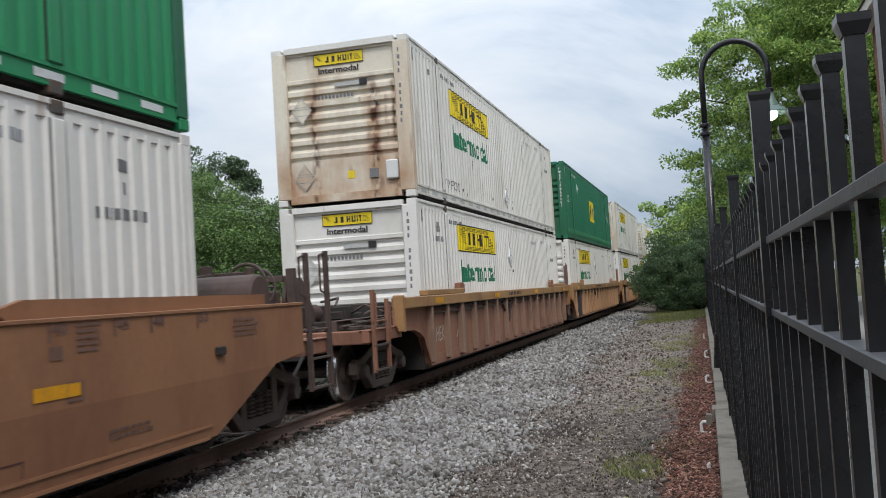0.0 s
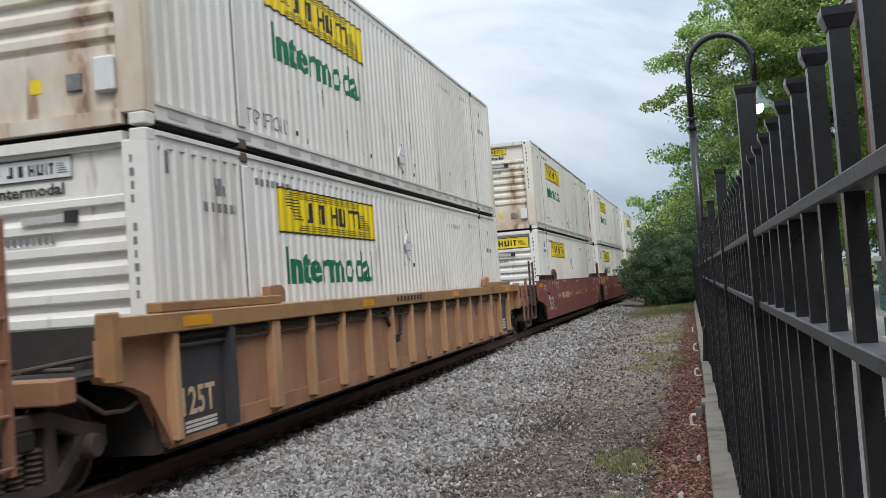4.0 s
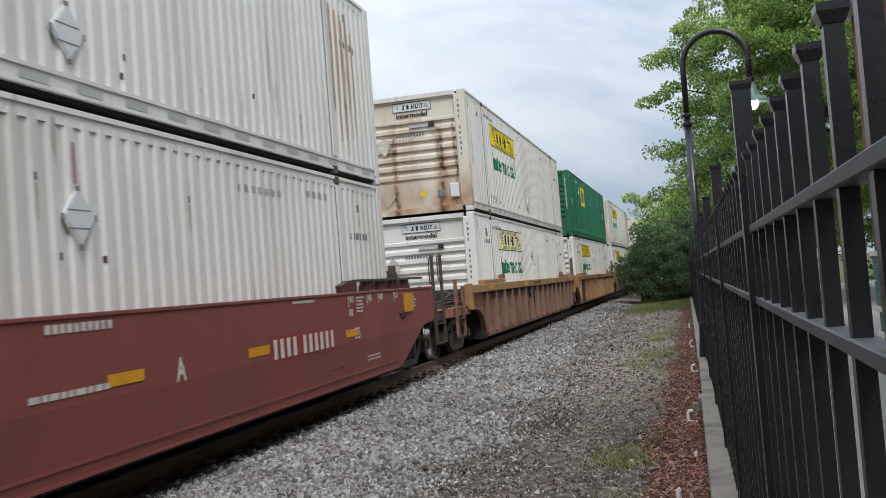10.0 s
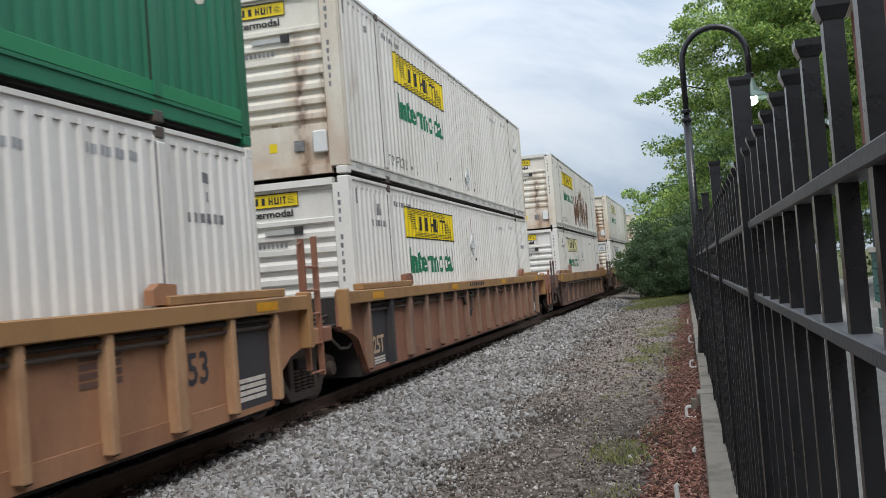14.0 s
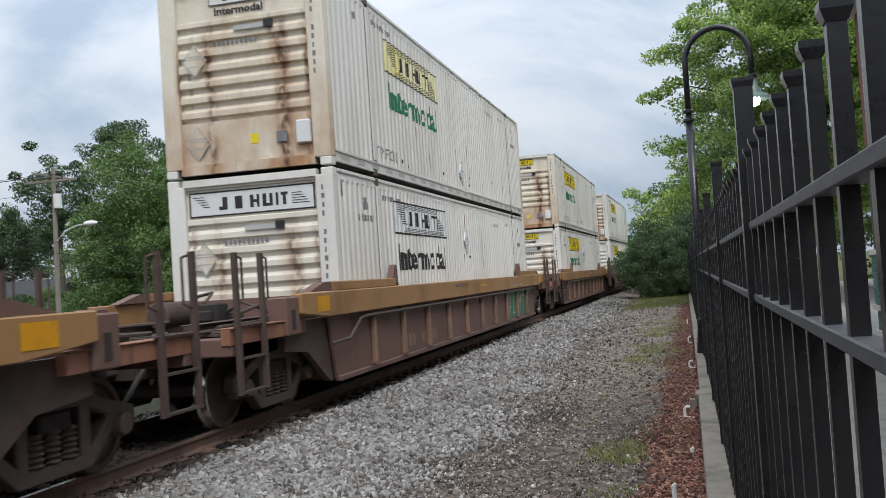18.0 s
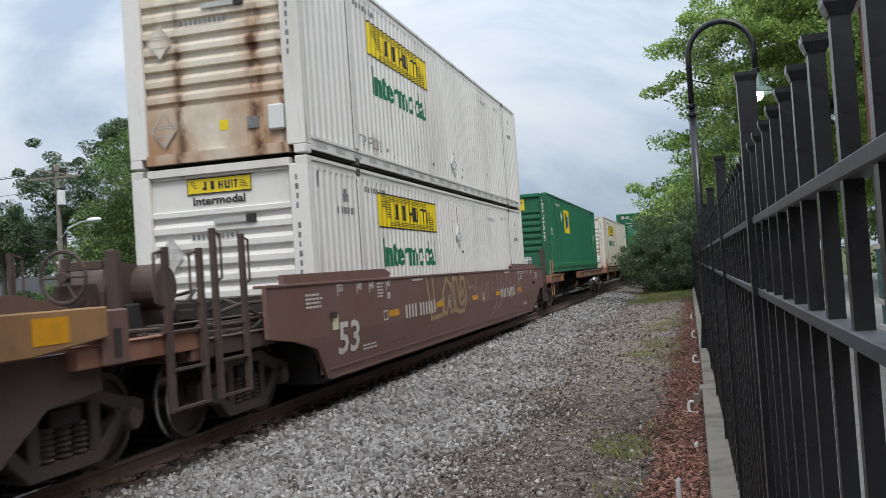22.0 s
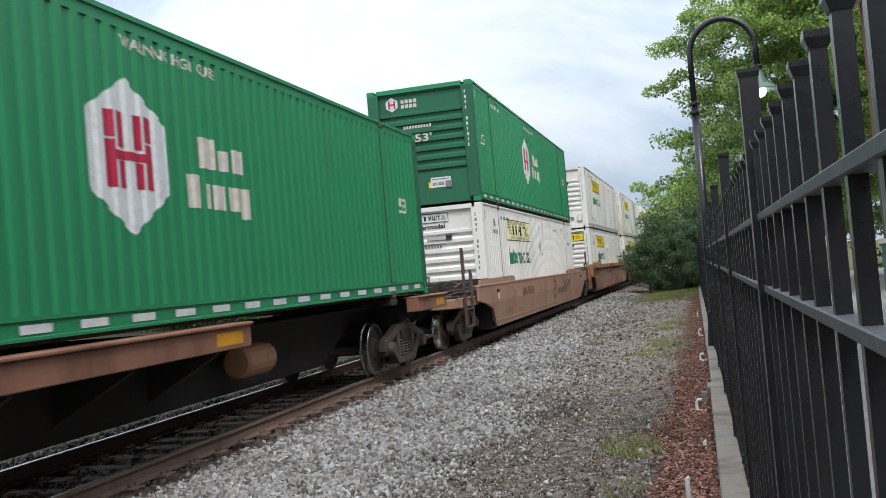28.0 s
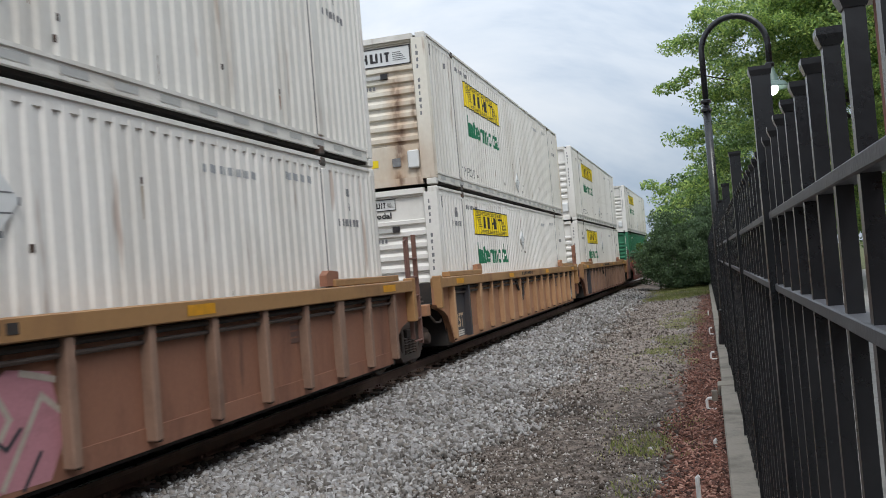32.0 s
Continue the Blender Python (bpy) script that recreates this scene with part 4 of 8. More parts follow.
tree(22, (15.5, 33.0, -0.2), 9.0, (0, 0, 9.5), (4.6, 4.0, 6.4), 330, 260, 0.8, 0.14, 0.45, M_LEAF_L, "leafy yellow-green tree behind the black fence")
tree(25, (15.4, 47.0, -0.2), 9.0, (0, 0, 8.2), (5.8, 5.0, 7.4), 330, 300, 1.05, 0.18, 0.6, M_LEAF_M, "dense mid-green tree behind the black fence")
tree(23, (10.5, 62.0, -0.2), 8.0, (0, 0, 6.5), (5.2, 6.0, 5.4), 240, 220, 1.0, 0.22, 0.55, M_LEAF_M, "dense mid-green tree behind the fence")
tree(24, (7.6, 75.0, -0.2), 6.0, (0, 0, 4.6), (4.6, 6.0, 4.4), 110, 260, 1.2, 0.24, 0.55, M_LEAF_L, "dense light green tree behind the fence", extra=[(-5.4, 0, 7.4), (-4.4, 0, 7.0), (-3.4, 0, 6.7), (-2.5, 0, 7.2), (-1.5, 0, 6.4), (-0.5, 0, 7.0), (0.2, 0, 5.4)])


def bush(seed, at, size, n, per, clump, leaf, mat, label, extra=()):
    r = np.random.default_rng(seed)
    b = thing("bush", label, "bush", at=pose(*at))
    stems = bmesh.new()
    for k in range(9):
        a = 2 * math.pi * k / 9
        rod(stems, (0.25 * math.cos(a), 0.25 * math.sin(a), -0.15), (size[0] * 0.55 * math.cos(a), size[1] * 0.55 * math.sin(a), size[2] * 1.1), 0.05, 0.015, 6)
    part("stems", stems, M_BARK, b)
    pts = clumps(r, n, (0, 0, size[2] * 0.92), size, 0.55)
    pts[:, 2] = np.maximum(pts[:, 2], 0.25)
    if extra:
        pts = np.concatenate([pts, np.array(extra, float)])
    leaves(r, pts, clump * r.uniform(0.6, 1.2, len(pts)), per, leaf, 0.8, mat, "foliage", b, 0.5)
    return b


bush(31, (4.75, 53.5, -0.2), (2.1, 3.2, 1.9), 190, 260, 0.50, 0.115, M_LEAF_D, "dense dark green bush at the end of the fence", extra=[(-2.3, -1, 1.9), (-2.2, -1.4, 1.4), (-1.2, -1, 3.7), (-0.6, -1.2, 3.9), (0.2, -1, 4.0)])
bush(32, (6.6, 56.0, -0.2), (1.9, 2.6, 2.3), 120, 170, 0.52, 0.14, M_LEAF_D, "dense dark green bush behind the fence")
bush(33, (4.4, 62.0, -0.2), (1.9, 3.0, 2.4), 100, 170, 0.55, 0.15, M_LEAF_M, "tall green bush beside the track")

# beyond the track: a dense green tree behind the pole, and taller oaks with broken crowns behind it
tree(41, (-33.5, 66.0, -0.5), 7.0, (0, 0, 7.2), (6.6, 6.0, 6.4), 440, 260, 1.1, 0.20, 0.75, M_LEAF_M, "broad dense green tree beyond the track")
tree(42, (-26.5, 63.0, -0.5), 6.0, (0, 0, 5.2), (5.6, 5.0, 5.0), 300, 240, 1.1, 0.20, 0.75, M_LEAF_M, "broad dense green tree beyond the track")
tree(43, (-47.8, 73.0, -0.5), 12.5, (0, 0, 12.4), (4.2, 3.6, 4.2), 60, 240, 0.95, 0.24, 0.65, M_LEAF_D, "tall dark oak with a broken crown beyond the track", extra=[(-1.6, 0, 7.0), (-1.0, 0, 6.2), (-2.2, 0, 8.0), (0.2, 0, 6.0)])
tree(144, (-45.8, 81.0, -0.5), 16.0, (0, 0, 16.6), (3.4, 3.0, 2.7), 56, 230, 0.95, 0.24, 0.65, M_LEAF_D, "tall dark oak with a broken crown beyond the track")
tree(49, (-38.0, 82.0, -0.5), 13.0, (0, 0, 13.6), (4.6, 3.6, 3.2), 60, 240, 1.0, 0.24, 0.65, M_LEAF_D, "tall dark oak with a broken crown beyond the track")
tree(45, (-57.0, 76.0, -0.5), 8.5, (0, 0, 8.6), (4.8, 4.0, 3.4), 80, 240, 1.05, 0.26, 0.65, M_LEAF_D, "dark round tree behind the houses")
tree(46, (-70.0, 92.0, -0.5), 7.0, (0, 0, 7.0), (8.0, 6.0, 5.6), 130, 220, 1.4, 0.32, 0.65, M_LEAF_D, "dark round tree behind the houses")
tree(47, (-52.0, 92.0, -0.5), 6.5, (0, 0, 6.0), (9.0, 6.0, 5.0), 150, 220, 1.5, 0.32, 0.65, M_LEAF_M, "dark round tree behind the houses")
for k, (bx, by) in enumerate(((-15, 56), (-19, 58), (-11, 58), (-24, 58), (-7, 62), (-5, 70), (-30, 60), (-38, 64), (-45, 68), (-52, 72), (-4.5, 80), (-9, 72))):
    bush(60 + k, (bx, by, -0.5), (2.6, 2.0, 1.7), 44, 150, 0.7, 0.2, M_LEAF_M if k % 3 else M_LEAF_D, "scrubby green bush beyond the track")

# ---- houses, pole and wires beyond the track ----
def house(at, w, d, h, ridge, label):
    o = thing("house", label, "house", "houses beyond the track", at=pose(*at))
    part("wall", boxes((0, w, 0, d, -0.5, h)), M_SIDING, o, "white boarded wall")
    part("gable", prism([(-0.02, h), (d + 0.02, h), (d / 2, ridge - 0.1)], 0.02, w - 0.02, "x"), M_SIDING, o)
    for s in (0, 1):
        a, b = ((-0.5, h - 0.25), (d / 2, ridge)) if s == 0 else ((d + 0.5, h - 0.25), (d / 2, ridge))
        part("roof", prism([a, b, (b[0], b[1] + 0.14), (a[0], a[1] + 0.14)], -0.4, w + 0.4, "x"), M_ROOF, o, "dark shingled roof slope")
    for x in (0.8, 2.4, w - 1.8):
        win = part("window", boxes((x, x + 1.0, -0.06, 0.02, 0.8, 2.0)), M_TRIM, o)
        part("pane", boxes((x + 0.08, x + 0.47, -0.075, -0.055, 0.88, 1.92)), M_GLASS, win)
        part("pane", boxes((x + 0.53, x + 0.92, -0.075, -0.055, 0.88, 1.92)), M_GLASS, win)
    return o


house((-66.5, 84.0, -0.3), 9.0, 6.5, 2.4, 4.4, "white boarded house with a dark shingled roof")
house((-104.0, 100.0, -0.3), 9.0, 6.5, 2.6, 4.4, "white boarded house with a dark shingled roof")
pole = thing("utility_pole", "weathered timber utility pole with a transformer", "utility pole", at=pose(-31.3, 50.0, 0))
shaft = bmesh.new()
rod(shaft, (0, 0, -0.6), (0.15, 0, 9.9), 0.17, 0.12, 12)
part("shaft", shaft, M_POLE, pole)
part("crossarm", bevel(boxes((-1.9, 1.8, -0.14, -0.02, 9.0, 9.14)), 0.01), M_POLE, pole)
part("crossarm", bevel(boxes((-0.05, 0.07, -1.6, 1.6, 9.32, 9.44)), 0.01), M_POLE, pole)
for x in (-0.9, 0.9):
    part("brace", rods(0.025, [(x, -0.1, 9.0), (0.12, -0.1, 8.3)], sides=6), M_POLE, pole)
for x in (-1.5, -0.7, 0.8, 1.7):
    part("insulator", rod(bmesh.new(), (x, -0.08, 9.14), (x, -0.08, 9.4), 0.05, 0.03, 8), M_CAST, pole)
part("transformer", bevel(rod(bmesh.new(), (0.42, -0.1, 7.35), (0.42, -0.1, 8.25), 0.24, sides=14), 0.03), M_PALE, pole, "grey cylindrical transformer")
part("lamp_arm", rods(0.035, [(0.1, 0, 5.3), (0.8, -0.1, 5.9), (1.7, -0.2, 6.2), (2.4, -0.2, 6.25)]), M_PALE, pole)
head = bmesh.new()
bmesh.ops.create_uvsphere(head, u_segments=12, v_segments=8, radius=0.5, matrix=Matrix.Translation((2.7, -0.2, 6.27)) @ Matrix.Diagonal((1.0, 0.4, 0.32, 1)))
part("lamp_head", head, M_PLASTIC, pole, "pale street lamp head", smooth=True)
part("guy_wire", rods(0.012, [(0.2, 0, 7.2), (1.1, -0.5, 3.4), (1.9, -0.8, -0.3)], [(0.2, 0, 7.2), (0.9, -0.5, 3.4), (1.4, -0.8, -0.3)]), M_WIRE, pole)
for k, (z, dz, x) in enumerate(((9.5, 0, -1.5), (9.5, 0, 0.8), (9.5, 0, 1.8), (8.4, 0.4, 0.3), (5.3, 0.6, 0.2), (4.6, 0.5, 0.2), (3.8, 0.4, 0.2))):
    wire = thing("overhead_wire", "thin dark overhead cable slung from the pole", "cable", "overhead cables")
    run = []
    for q in range(13):
        t = q / 12
        run.append((-31.2 + x - 45 * t, 49.9 - 6 * t, z - 3.0 * t * (1 - t) + dz * t))
    run2 = []
    for q in range(13):
        t = q / 12
        run2.append((-31.2 + x + 17 * t, 49.9 + 16 * t, z - 2.6 * t * (1 - t) - 1.6 * t + dz * t))
    part("cable", rods(0.014, run, sides=5), M_WIRE, wire)
    part("cable", rods(0.014, run2, sides=5), M_WIRE, wire)
far_pole = thing("utility_pole", "weathered timber utility pole", "utility pole", at=pose(-14.0, 66.0, 0))
shaft = bmesh.new()
rod(shaft, (0, 0, -0.6), (0, 0, 8.2), 0.16, 0.12, 10)
part("shaft", shaft, M_POLE, far_pole)
end_pole = thing("utility_pole", "weathered timber utility pole", "utility pole", at=pose(-76.5, 44.0, 0))
shaft = bmesh.new()
rod(shaft, (0, 0, -0.6), (0, 0, 10.2), 0.16, 0.12, 10)
part("shaft", shaft, M_POLE, end_pole)

# ---- the building behind the fence ----
hall = thing("station_building", "brown brick building with teal boarding and cream trim", "building", kind="structure")
part("wall", boxes((9.7, 18, -8, 20.5, -0.2, 1.5)), M_TEAL, hall, "teal boarded lower wall")
part("wall", boxes((9.72, 18, -8, 20.5, 1.5, 3.4)), M_ROOF, hall, "dark wall between the windows")
part("wall", boxes((9.7, 18, -8, 20.5, 3.4, 6.3)), M_BRICK, hall, "brown brick upper wall")
for z in (-0.16, 0.35, 1.45, 3.36):
    part("trim", boxes((9.62, 9.705, -8, 20.55, z, z + 0.1)), M_TRIM, hall, "cream trim board")
for k in range(6):
    part("board", boxes((9.66, 9.70, -8, 20.5, 0.47 + k * 0.165, 0.62 + k * 0.165)), M_TEAL, hall)
for k in range(10):
    y = -6.8 + k * 2.7
    win = part("window", boxes((9.64, 9.72, y, y + 1.7, 1.56, 3.3)), M_TRIM, hall, "cream-framed window")
    part("pane", boxes((9.625, 9.638, y + 0.1, y + 0.8, 1.66, 3.2)), M_GLASS, win)
    part("pane", boxes((9.625, 9.638, y + 0.9, y + 1.6, 1.66, 3.2)), M_GLASS, win)
# added out of view: keeps bright sky out of the pickets' front faces
wall_behind = tagged(new("wall_behind", mesh_of("wall_behind", boxes((6.5, 9.7, -9.3, -9.0, -0.3, 4.2)), M_BRICK)), "unseen plain wall added to darken the pickets' reflections", "wall", kind="structure")
part("eave", boxes((9.35, 18.5, -8.5, 20.8, 6.3, 6.5)), M_TRIM, hall, "cream eaves board")
part("roof", prism([(9.3, 6.5), (18.6, 6.5), (13.7, 9.2)], -8.6, 20.9, "y"), M_ROOF, hall, "dark shingled roof")

# ---- the train ----
CL, CW, CH, POST = 16.15, 2.62, 2.905, 1.98
SHARED = {}


def shared(key, make, mat, smooth=False):
    """The mesh that alike parts share."""
    k = (key, mat.name)
    if k not in SHARED:
        SHARED[k] = mesh_of(key if isinstance(key, str) else key[0], make(), mat, smooth)
    return SHARED[k]


WAVE, OUT, IN = 0.222, 1.297, 1.270


def ripple(y):
    """How far out the corrugated side stands at y along the container."""
    f = (y / WAVE) % 1.0
    if f < 0.36:
        return OUT
    if f < 0.51:
        return OUT - (OUT - IN) * (f - 0.36) / 0.15
    if f < 0.85:
        return IN
    return IN + (OUT - IN) * (f - 0.85) / 0.15


def breaks(a, b):
    k = math.floor(a / WAVE) - 1
    ys = []
    while k * WAVE < b:
        ys += [(k + f) * WAVE for f in (0.0, 0.36, 0.51, 0.85)]
        k += 1
    return [y for y in ys if a + 1e-4 < y < b - 1e-4]


def corrugated():
    """A corrugated side between its posts and rails, as one folded sheet."""
    bm = bmesh.new()
    ys = [-CL / 2 + 0.1, *breaks(-CL / 2 + 0.1, CL / 2 - 0.1), CL / 2 - 0.1]
    lo = [bm.verts.new((ripple(y), y, 0.24)) for y in ys]
    hi = [bm.verts.new((ripple(y), y, 2.80)) for y in ys]
    for i in range(len(ys) - 1):
        bm.faces.new((lo[i], lo[i + 1], hi[i + 1], hi[i]))
    return bm


def letters(text, width, height, bold=0.0):
    """Lettering as a flat bmesh, x along the line and y up, from (0, 0) to (width, height)."""
    cu = bpy.data.curves.new("lettering", "FONT")
    cu.body, cu.size, cu.offset, cu.resolution_u = text, 1.0, bold, 2
    ob = new("lettering", cu)
    dg = bpy.context.evaluated_depsgraph_get()
    me = bpy.data.meshes.new_from_object(ob.evaluated_get(dg))
    bpy.data.objects.remove(ob)
    bm = bmesh.new()
    bm.from_mesh(me)
    bpy.data.meshes.remove(me)
    xs, ys = [v.co.x for v in bm.verts], [v.co.y for v in bm.verts]
    sx, sy = width / (max(xs) - min(xs)), height / (max(ys) - min(ys))
    x0, y0 = min(xs), min(ys)
    for v in bm.verts:
        v.co = ((v.co.x - x0) * sx, (v.co.y - y0) * sy, 0)
    return bm


def sheet(*polys):
    """Flat pieces in x and y: each a rectangle (x0, x1, y0, y1) or a list of points."""
    bm = bmesh.new()
    for p in polys:
        if not isinstance(p, list):
            p = [(p[0], p[2]), (p[1], p[2]), (p[1], p[3]), (p[0], p[3])]
        bm.faces.new([bm.verts.new((u, v, 0)) for u, v in p])
    return bm


def draped(bm, y, z, lift=0.004):
    """Lays flat pieces on the corrugated side, with their origin at y along the container (from its front end) and z."""
    y -= CL / 2
    xs = [v.co.x for v in bm.verts]
    for b in breaks(y + min(xs), y + max(xs)):
        bmesh.ops.bisect_plane(bm, geom=[*bm.verts, *bm.edges, *bm.faces], plane_co=(b - y, 0, 0), plane_no=(1, 0, 0))
    for v in bm.verts:
        u, w = v.co.x, v.co.y
        v.co = (ripple(y + u) + lift, y + u, z + w)
    return bm


def on_side(bm, x, y, z):
    """Stands flat pieces on a smooth side at x."""
    for v in bm.verts:
        v.co = (x + v.co.z, y + v.co.x, z + v.co.y)
    if 1.52 < x < 1.53:
        if any(v.co.z < 0.855 for v in bm.verts) and any(v.co.z > 0.865 for v in bm.verts):
            bmesh.ops.bisect_plane(bm, geom=[*bm.verts, *bm.edges, *bm.faces], plane_co=(0, 0, 0.86), plane_no=(0, 0, 1))
        for v in bm.verts:
            v.co.x -= max(0.0, 0.86 - v.co.z) * 0.10
    return bm


def on_end(bm, x, y, z):
    """Stands flat pieces on an end that looks towards -y."""
    for v in bm.verts:
        v.co = (x + v.co.x, y - v.co.z, z + v.co.y)
    return bm


def bars(width, height, n, rows=1, gap=0.35):
    """Unreadable marking: bars in place of characters."""
    w, h = width / n, height / rows
    return sheet(*[(i * w, (i + 1 - gap) * w, j * h, (j + 0.72) * h if rows > 1 else h) for i in range(n) for j in range(rows)])


def ring(w, h, t):
    return sheet((0, w, 0, t), (0, w, h - t, h), (0, t, t, h - t), (w - t, w, t, h - t))


def strokes(w, *runs):
    """Sprayed or painted lines of width w through the points of each run."""
    polys = []
    for run in runs:
        for (a, b), (c, d) in zip(run, run[1:]):
            q = math.hypot(c - a, d - b)
            u, v = (c - a) / q * w / 2, (d - b) / q * w / 2
            polys.append([(a - u - v, b - v + u), (a - u + v, b - v - u), (c + u + v, d + v - u), (c + u - v, d + v + u)])
    return sheet(*polys)


def diamond(s):
    return sheet([(0, -s), (s * 0.8, 0), (0, s), (-s * 0.8, 0)])


def diamond_frame(s, t):
    o, i = [(0, -s), (s * 0.8, 0), (0, s), (-s * 0.8, 0)], [(0, -s + t), ((s - t) * 0.8, 0), (0, s - t), (-(s - t) * 0.8, 0)]
    bm = bmesh.new()
    for k in range(4):
        a, b = o[k], o[(k + 1) % 4]
        c, d = i[(k + 1) % 4], i[k]
        bm.faces.new([bm.verts.new((u, v, 0)) for u, v in (a, b, c, d)])
    return bm


def badge(w, h):
    """The dark pieces of the big panel: lines above and below, a wing at either end and the letters' blocks."""
    out = [(0, w, h * 0.96, h), (0, w, 0, h * 0.04)]
    for k in range(3):
        out.append((w * (0.06 + 0.012 * k), w * (0.80 - 0.012 * k), h * (0.90 - 0.05 * k), h * (0.915 - 0.05 * k)))
        out.append((w * (0.16 + 0.012 * k), w * (0.94 - 0.012 * k), h * (0.085 + 0.05 * k), h * (0.10 + 0.05 * k)))
    for k in range(7):
        out.append((w * (0.055 + 0.015 * k), w * (0.17 + 0.008 * k), h * (0.74 - 0.07 * k), h * (0.765 - 0.07 * k)))
        out.append((w * (0.80 - 0.002 * k), w * (0.86 + 0.013 * k), h * (0.62 - 0.06 * k), h * (0.64 - 0.06 * k)))
    for a, b in ((0.275, 0.295), (0.355, 0.375), (0.395, 0.41), (0.475, 0.495), (0.525, 0.545), (0.575, 0.59), (0.625, 0.64), (0.675, 0.69), (0.72, 0.735), (0.775, 0.79)):
        out.append((w * a, w * b, h * 0.28, h * 0.74))
    out += [(w * 0.25, w * 0.275, h * 0.28, h * 0.36), (w * 0.375, w * 0.395, h * 0.66, h * 0.74), (w * 0.495, w * 0.525, h * 0.47, h * 0.56), (w * 0.59, w * 0.625, h * 0.28, h * 0.36), (w * 0.69, w * 0.72, h * 0.66, h * 0.74), (w * 0.75, w * 0.775, h * 0.66, h * 0.74)]
    return sheet(*out)


def end_badge(w, h):
    out = [(0, w, 0, h * 0.06), (0, w, h * 0.94, h), (0, w * 0.012, 0, h), (w * 0.988, w, 0, h)]
    for k in range(5):
        out.append((w * (0.03 + 0.02 * k), w * (0.12 + 0.012 * k), h * (0.78 - 0.1 * k), h * (0.81 - 0.1 * k)))
        out.append((w * 0.82, w * (0.90 + 0.014 * k), h * (0.66 - 0.1 * k), h * (0.69 - 0.1 * k)))
    for a, b in ((0.27, 0.31), (0.37, 0.43), (0.49, 0.52), (0.545, 0.565), (0.59, 0.62), (0.645, 0.67), (0.695, 0.715), (0.75, 0.775)):
        out.append((w * a, w * b, h * 0.24, h * 0.74))
    out += [(w * 0.24, w * 0.27, h * 0.24, h * 0.38), (w * 0.52, w * 0.545, h * 0.43, h * 0.55), (w * 0.62, w * 0.645, h * 0.24, h * 0.36), (w * 0.735, w * 0.75, h * 0.62, h * 0.74), (w * 0.775, w * 0.79, h * 0.62, h * 0.74)]
    return sheet(*out)


def post_profile():
    e = CW / 2
    bm = bmesh.new()
    box(bm, e - 0.27, e, -CL / 2, -CL / 2 + 0.09, 0.12, CH - 0.1)
    box(bm, e - 0.05, e, -CL / 2 + 0.09, -CL / 2 + 0.2, 0.12, CH - 0.1)
    return bevel(bm, 0.012)


def end_sheet():
    """The pressed end wall: a smooth upper panel, lying ribs and a smooth foot."""
    e, y = CW / 2 - 0.25, -CL / 2 + 0.05
    zs = [(0.16, 0), (0.80, 0), (0.815, 0.06)]
    for k in range(6):
        a = 0.86 + k * 0.226
        zs += [(a, 0.06), (a + 0.022, 0.0), (a + 0.10, 0.0), (a + 0.16, 0.06)]
    zs += [(2.22, 0.06), (2.235, 0.0), (2.30, 0.0), (2.315, 0.035), (2.74, 0.035), (2.75, 0.0), (2.80, 0.0)]
    bm = bmesh.new()
    row = [(bm.verts.new((-e, y + d, z)), bm.verts.new((e, y + d, z))) for z, d in zs]
    for (a, b), (c, d) in zip(row, row[1:]):
        bm.faces.new((a, b, d, c))
    return bm


def roof_sheet():
    bm = bmesh.new()
    ys = [-CL / 2 + 0.1 + i * (CL - 0.2) / 80 for i in range(81)]
    row = [(bm.verts.new((-1.22, y, CH - 0.035 - 0.02 * (i % 2))), bm.verts.new((1.22, y, CH - 0.035 - 0.02 * (i % 2)))) for i, y in enumerate(ys)]
    for (a, b), (c, d) in zip(row, row[1:]):
        bm.faces.new((a, b, d, c))
    return bm


def side_rails(top):
    e = CW / 2
    if top:
        shape = [(e - 0.06, CH - 0.004), (e - 0.004, CH - 0.004), (e - 0.004, CH - 0.05), (e - 0.022, CH - 0.056), (e - 0.022, CH - 0.155), (e - 0.06, CH - 0.155)]
    else:
        shape = [(e - 0.05, 0.066), (e - 0.004, 0.066), (e - 0.004, 0.09), (e - 0.02, 0.096), (e - 0.02, 0.208), (e - 0.004, 0.215), (e - 0.004, 0.25), (e - 0.05, 0.25)]
    return prism(shape, -CL / 2 + 0.2, CL / 2 - 0.2, "y")


def mid_post():
    e = CW / 2
    bm = boxes((e - 0.05, e + 0.014, -0.075, 0.075, 0.252, CH - 0.158))
    return bevel(bm, 0.01)


CASTING = bevel(boxes((-0.09, 0.09, -0.085, 0.085, 0, 0.118)), 0.012)
CASTING_MESH = mesh_of("corner_casting", CASTING, M_CASTING)


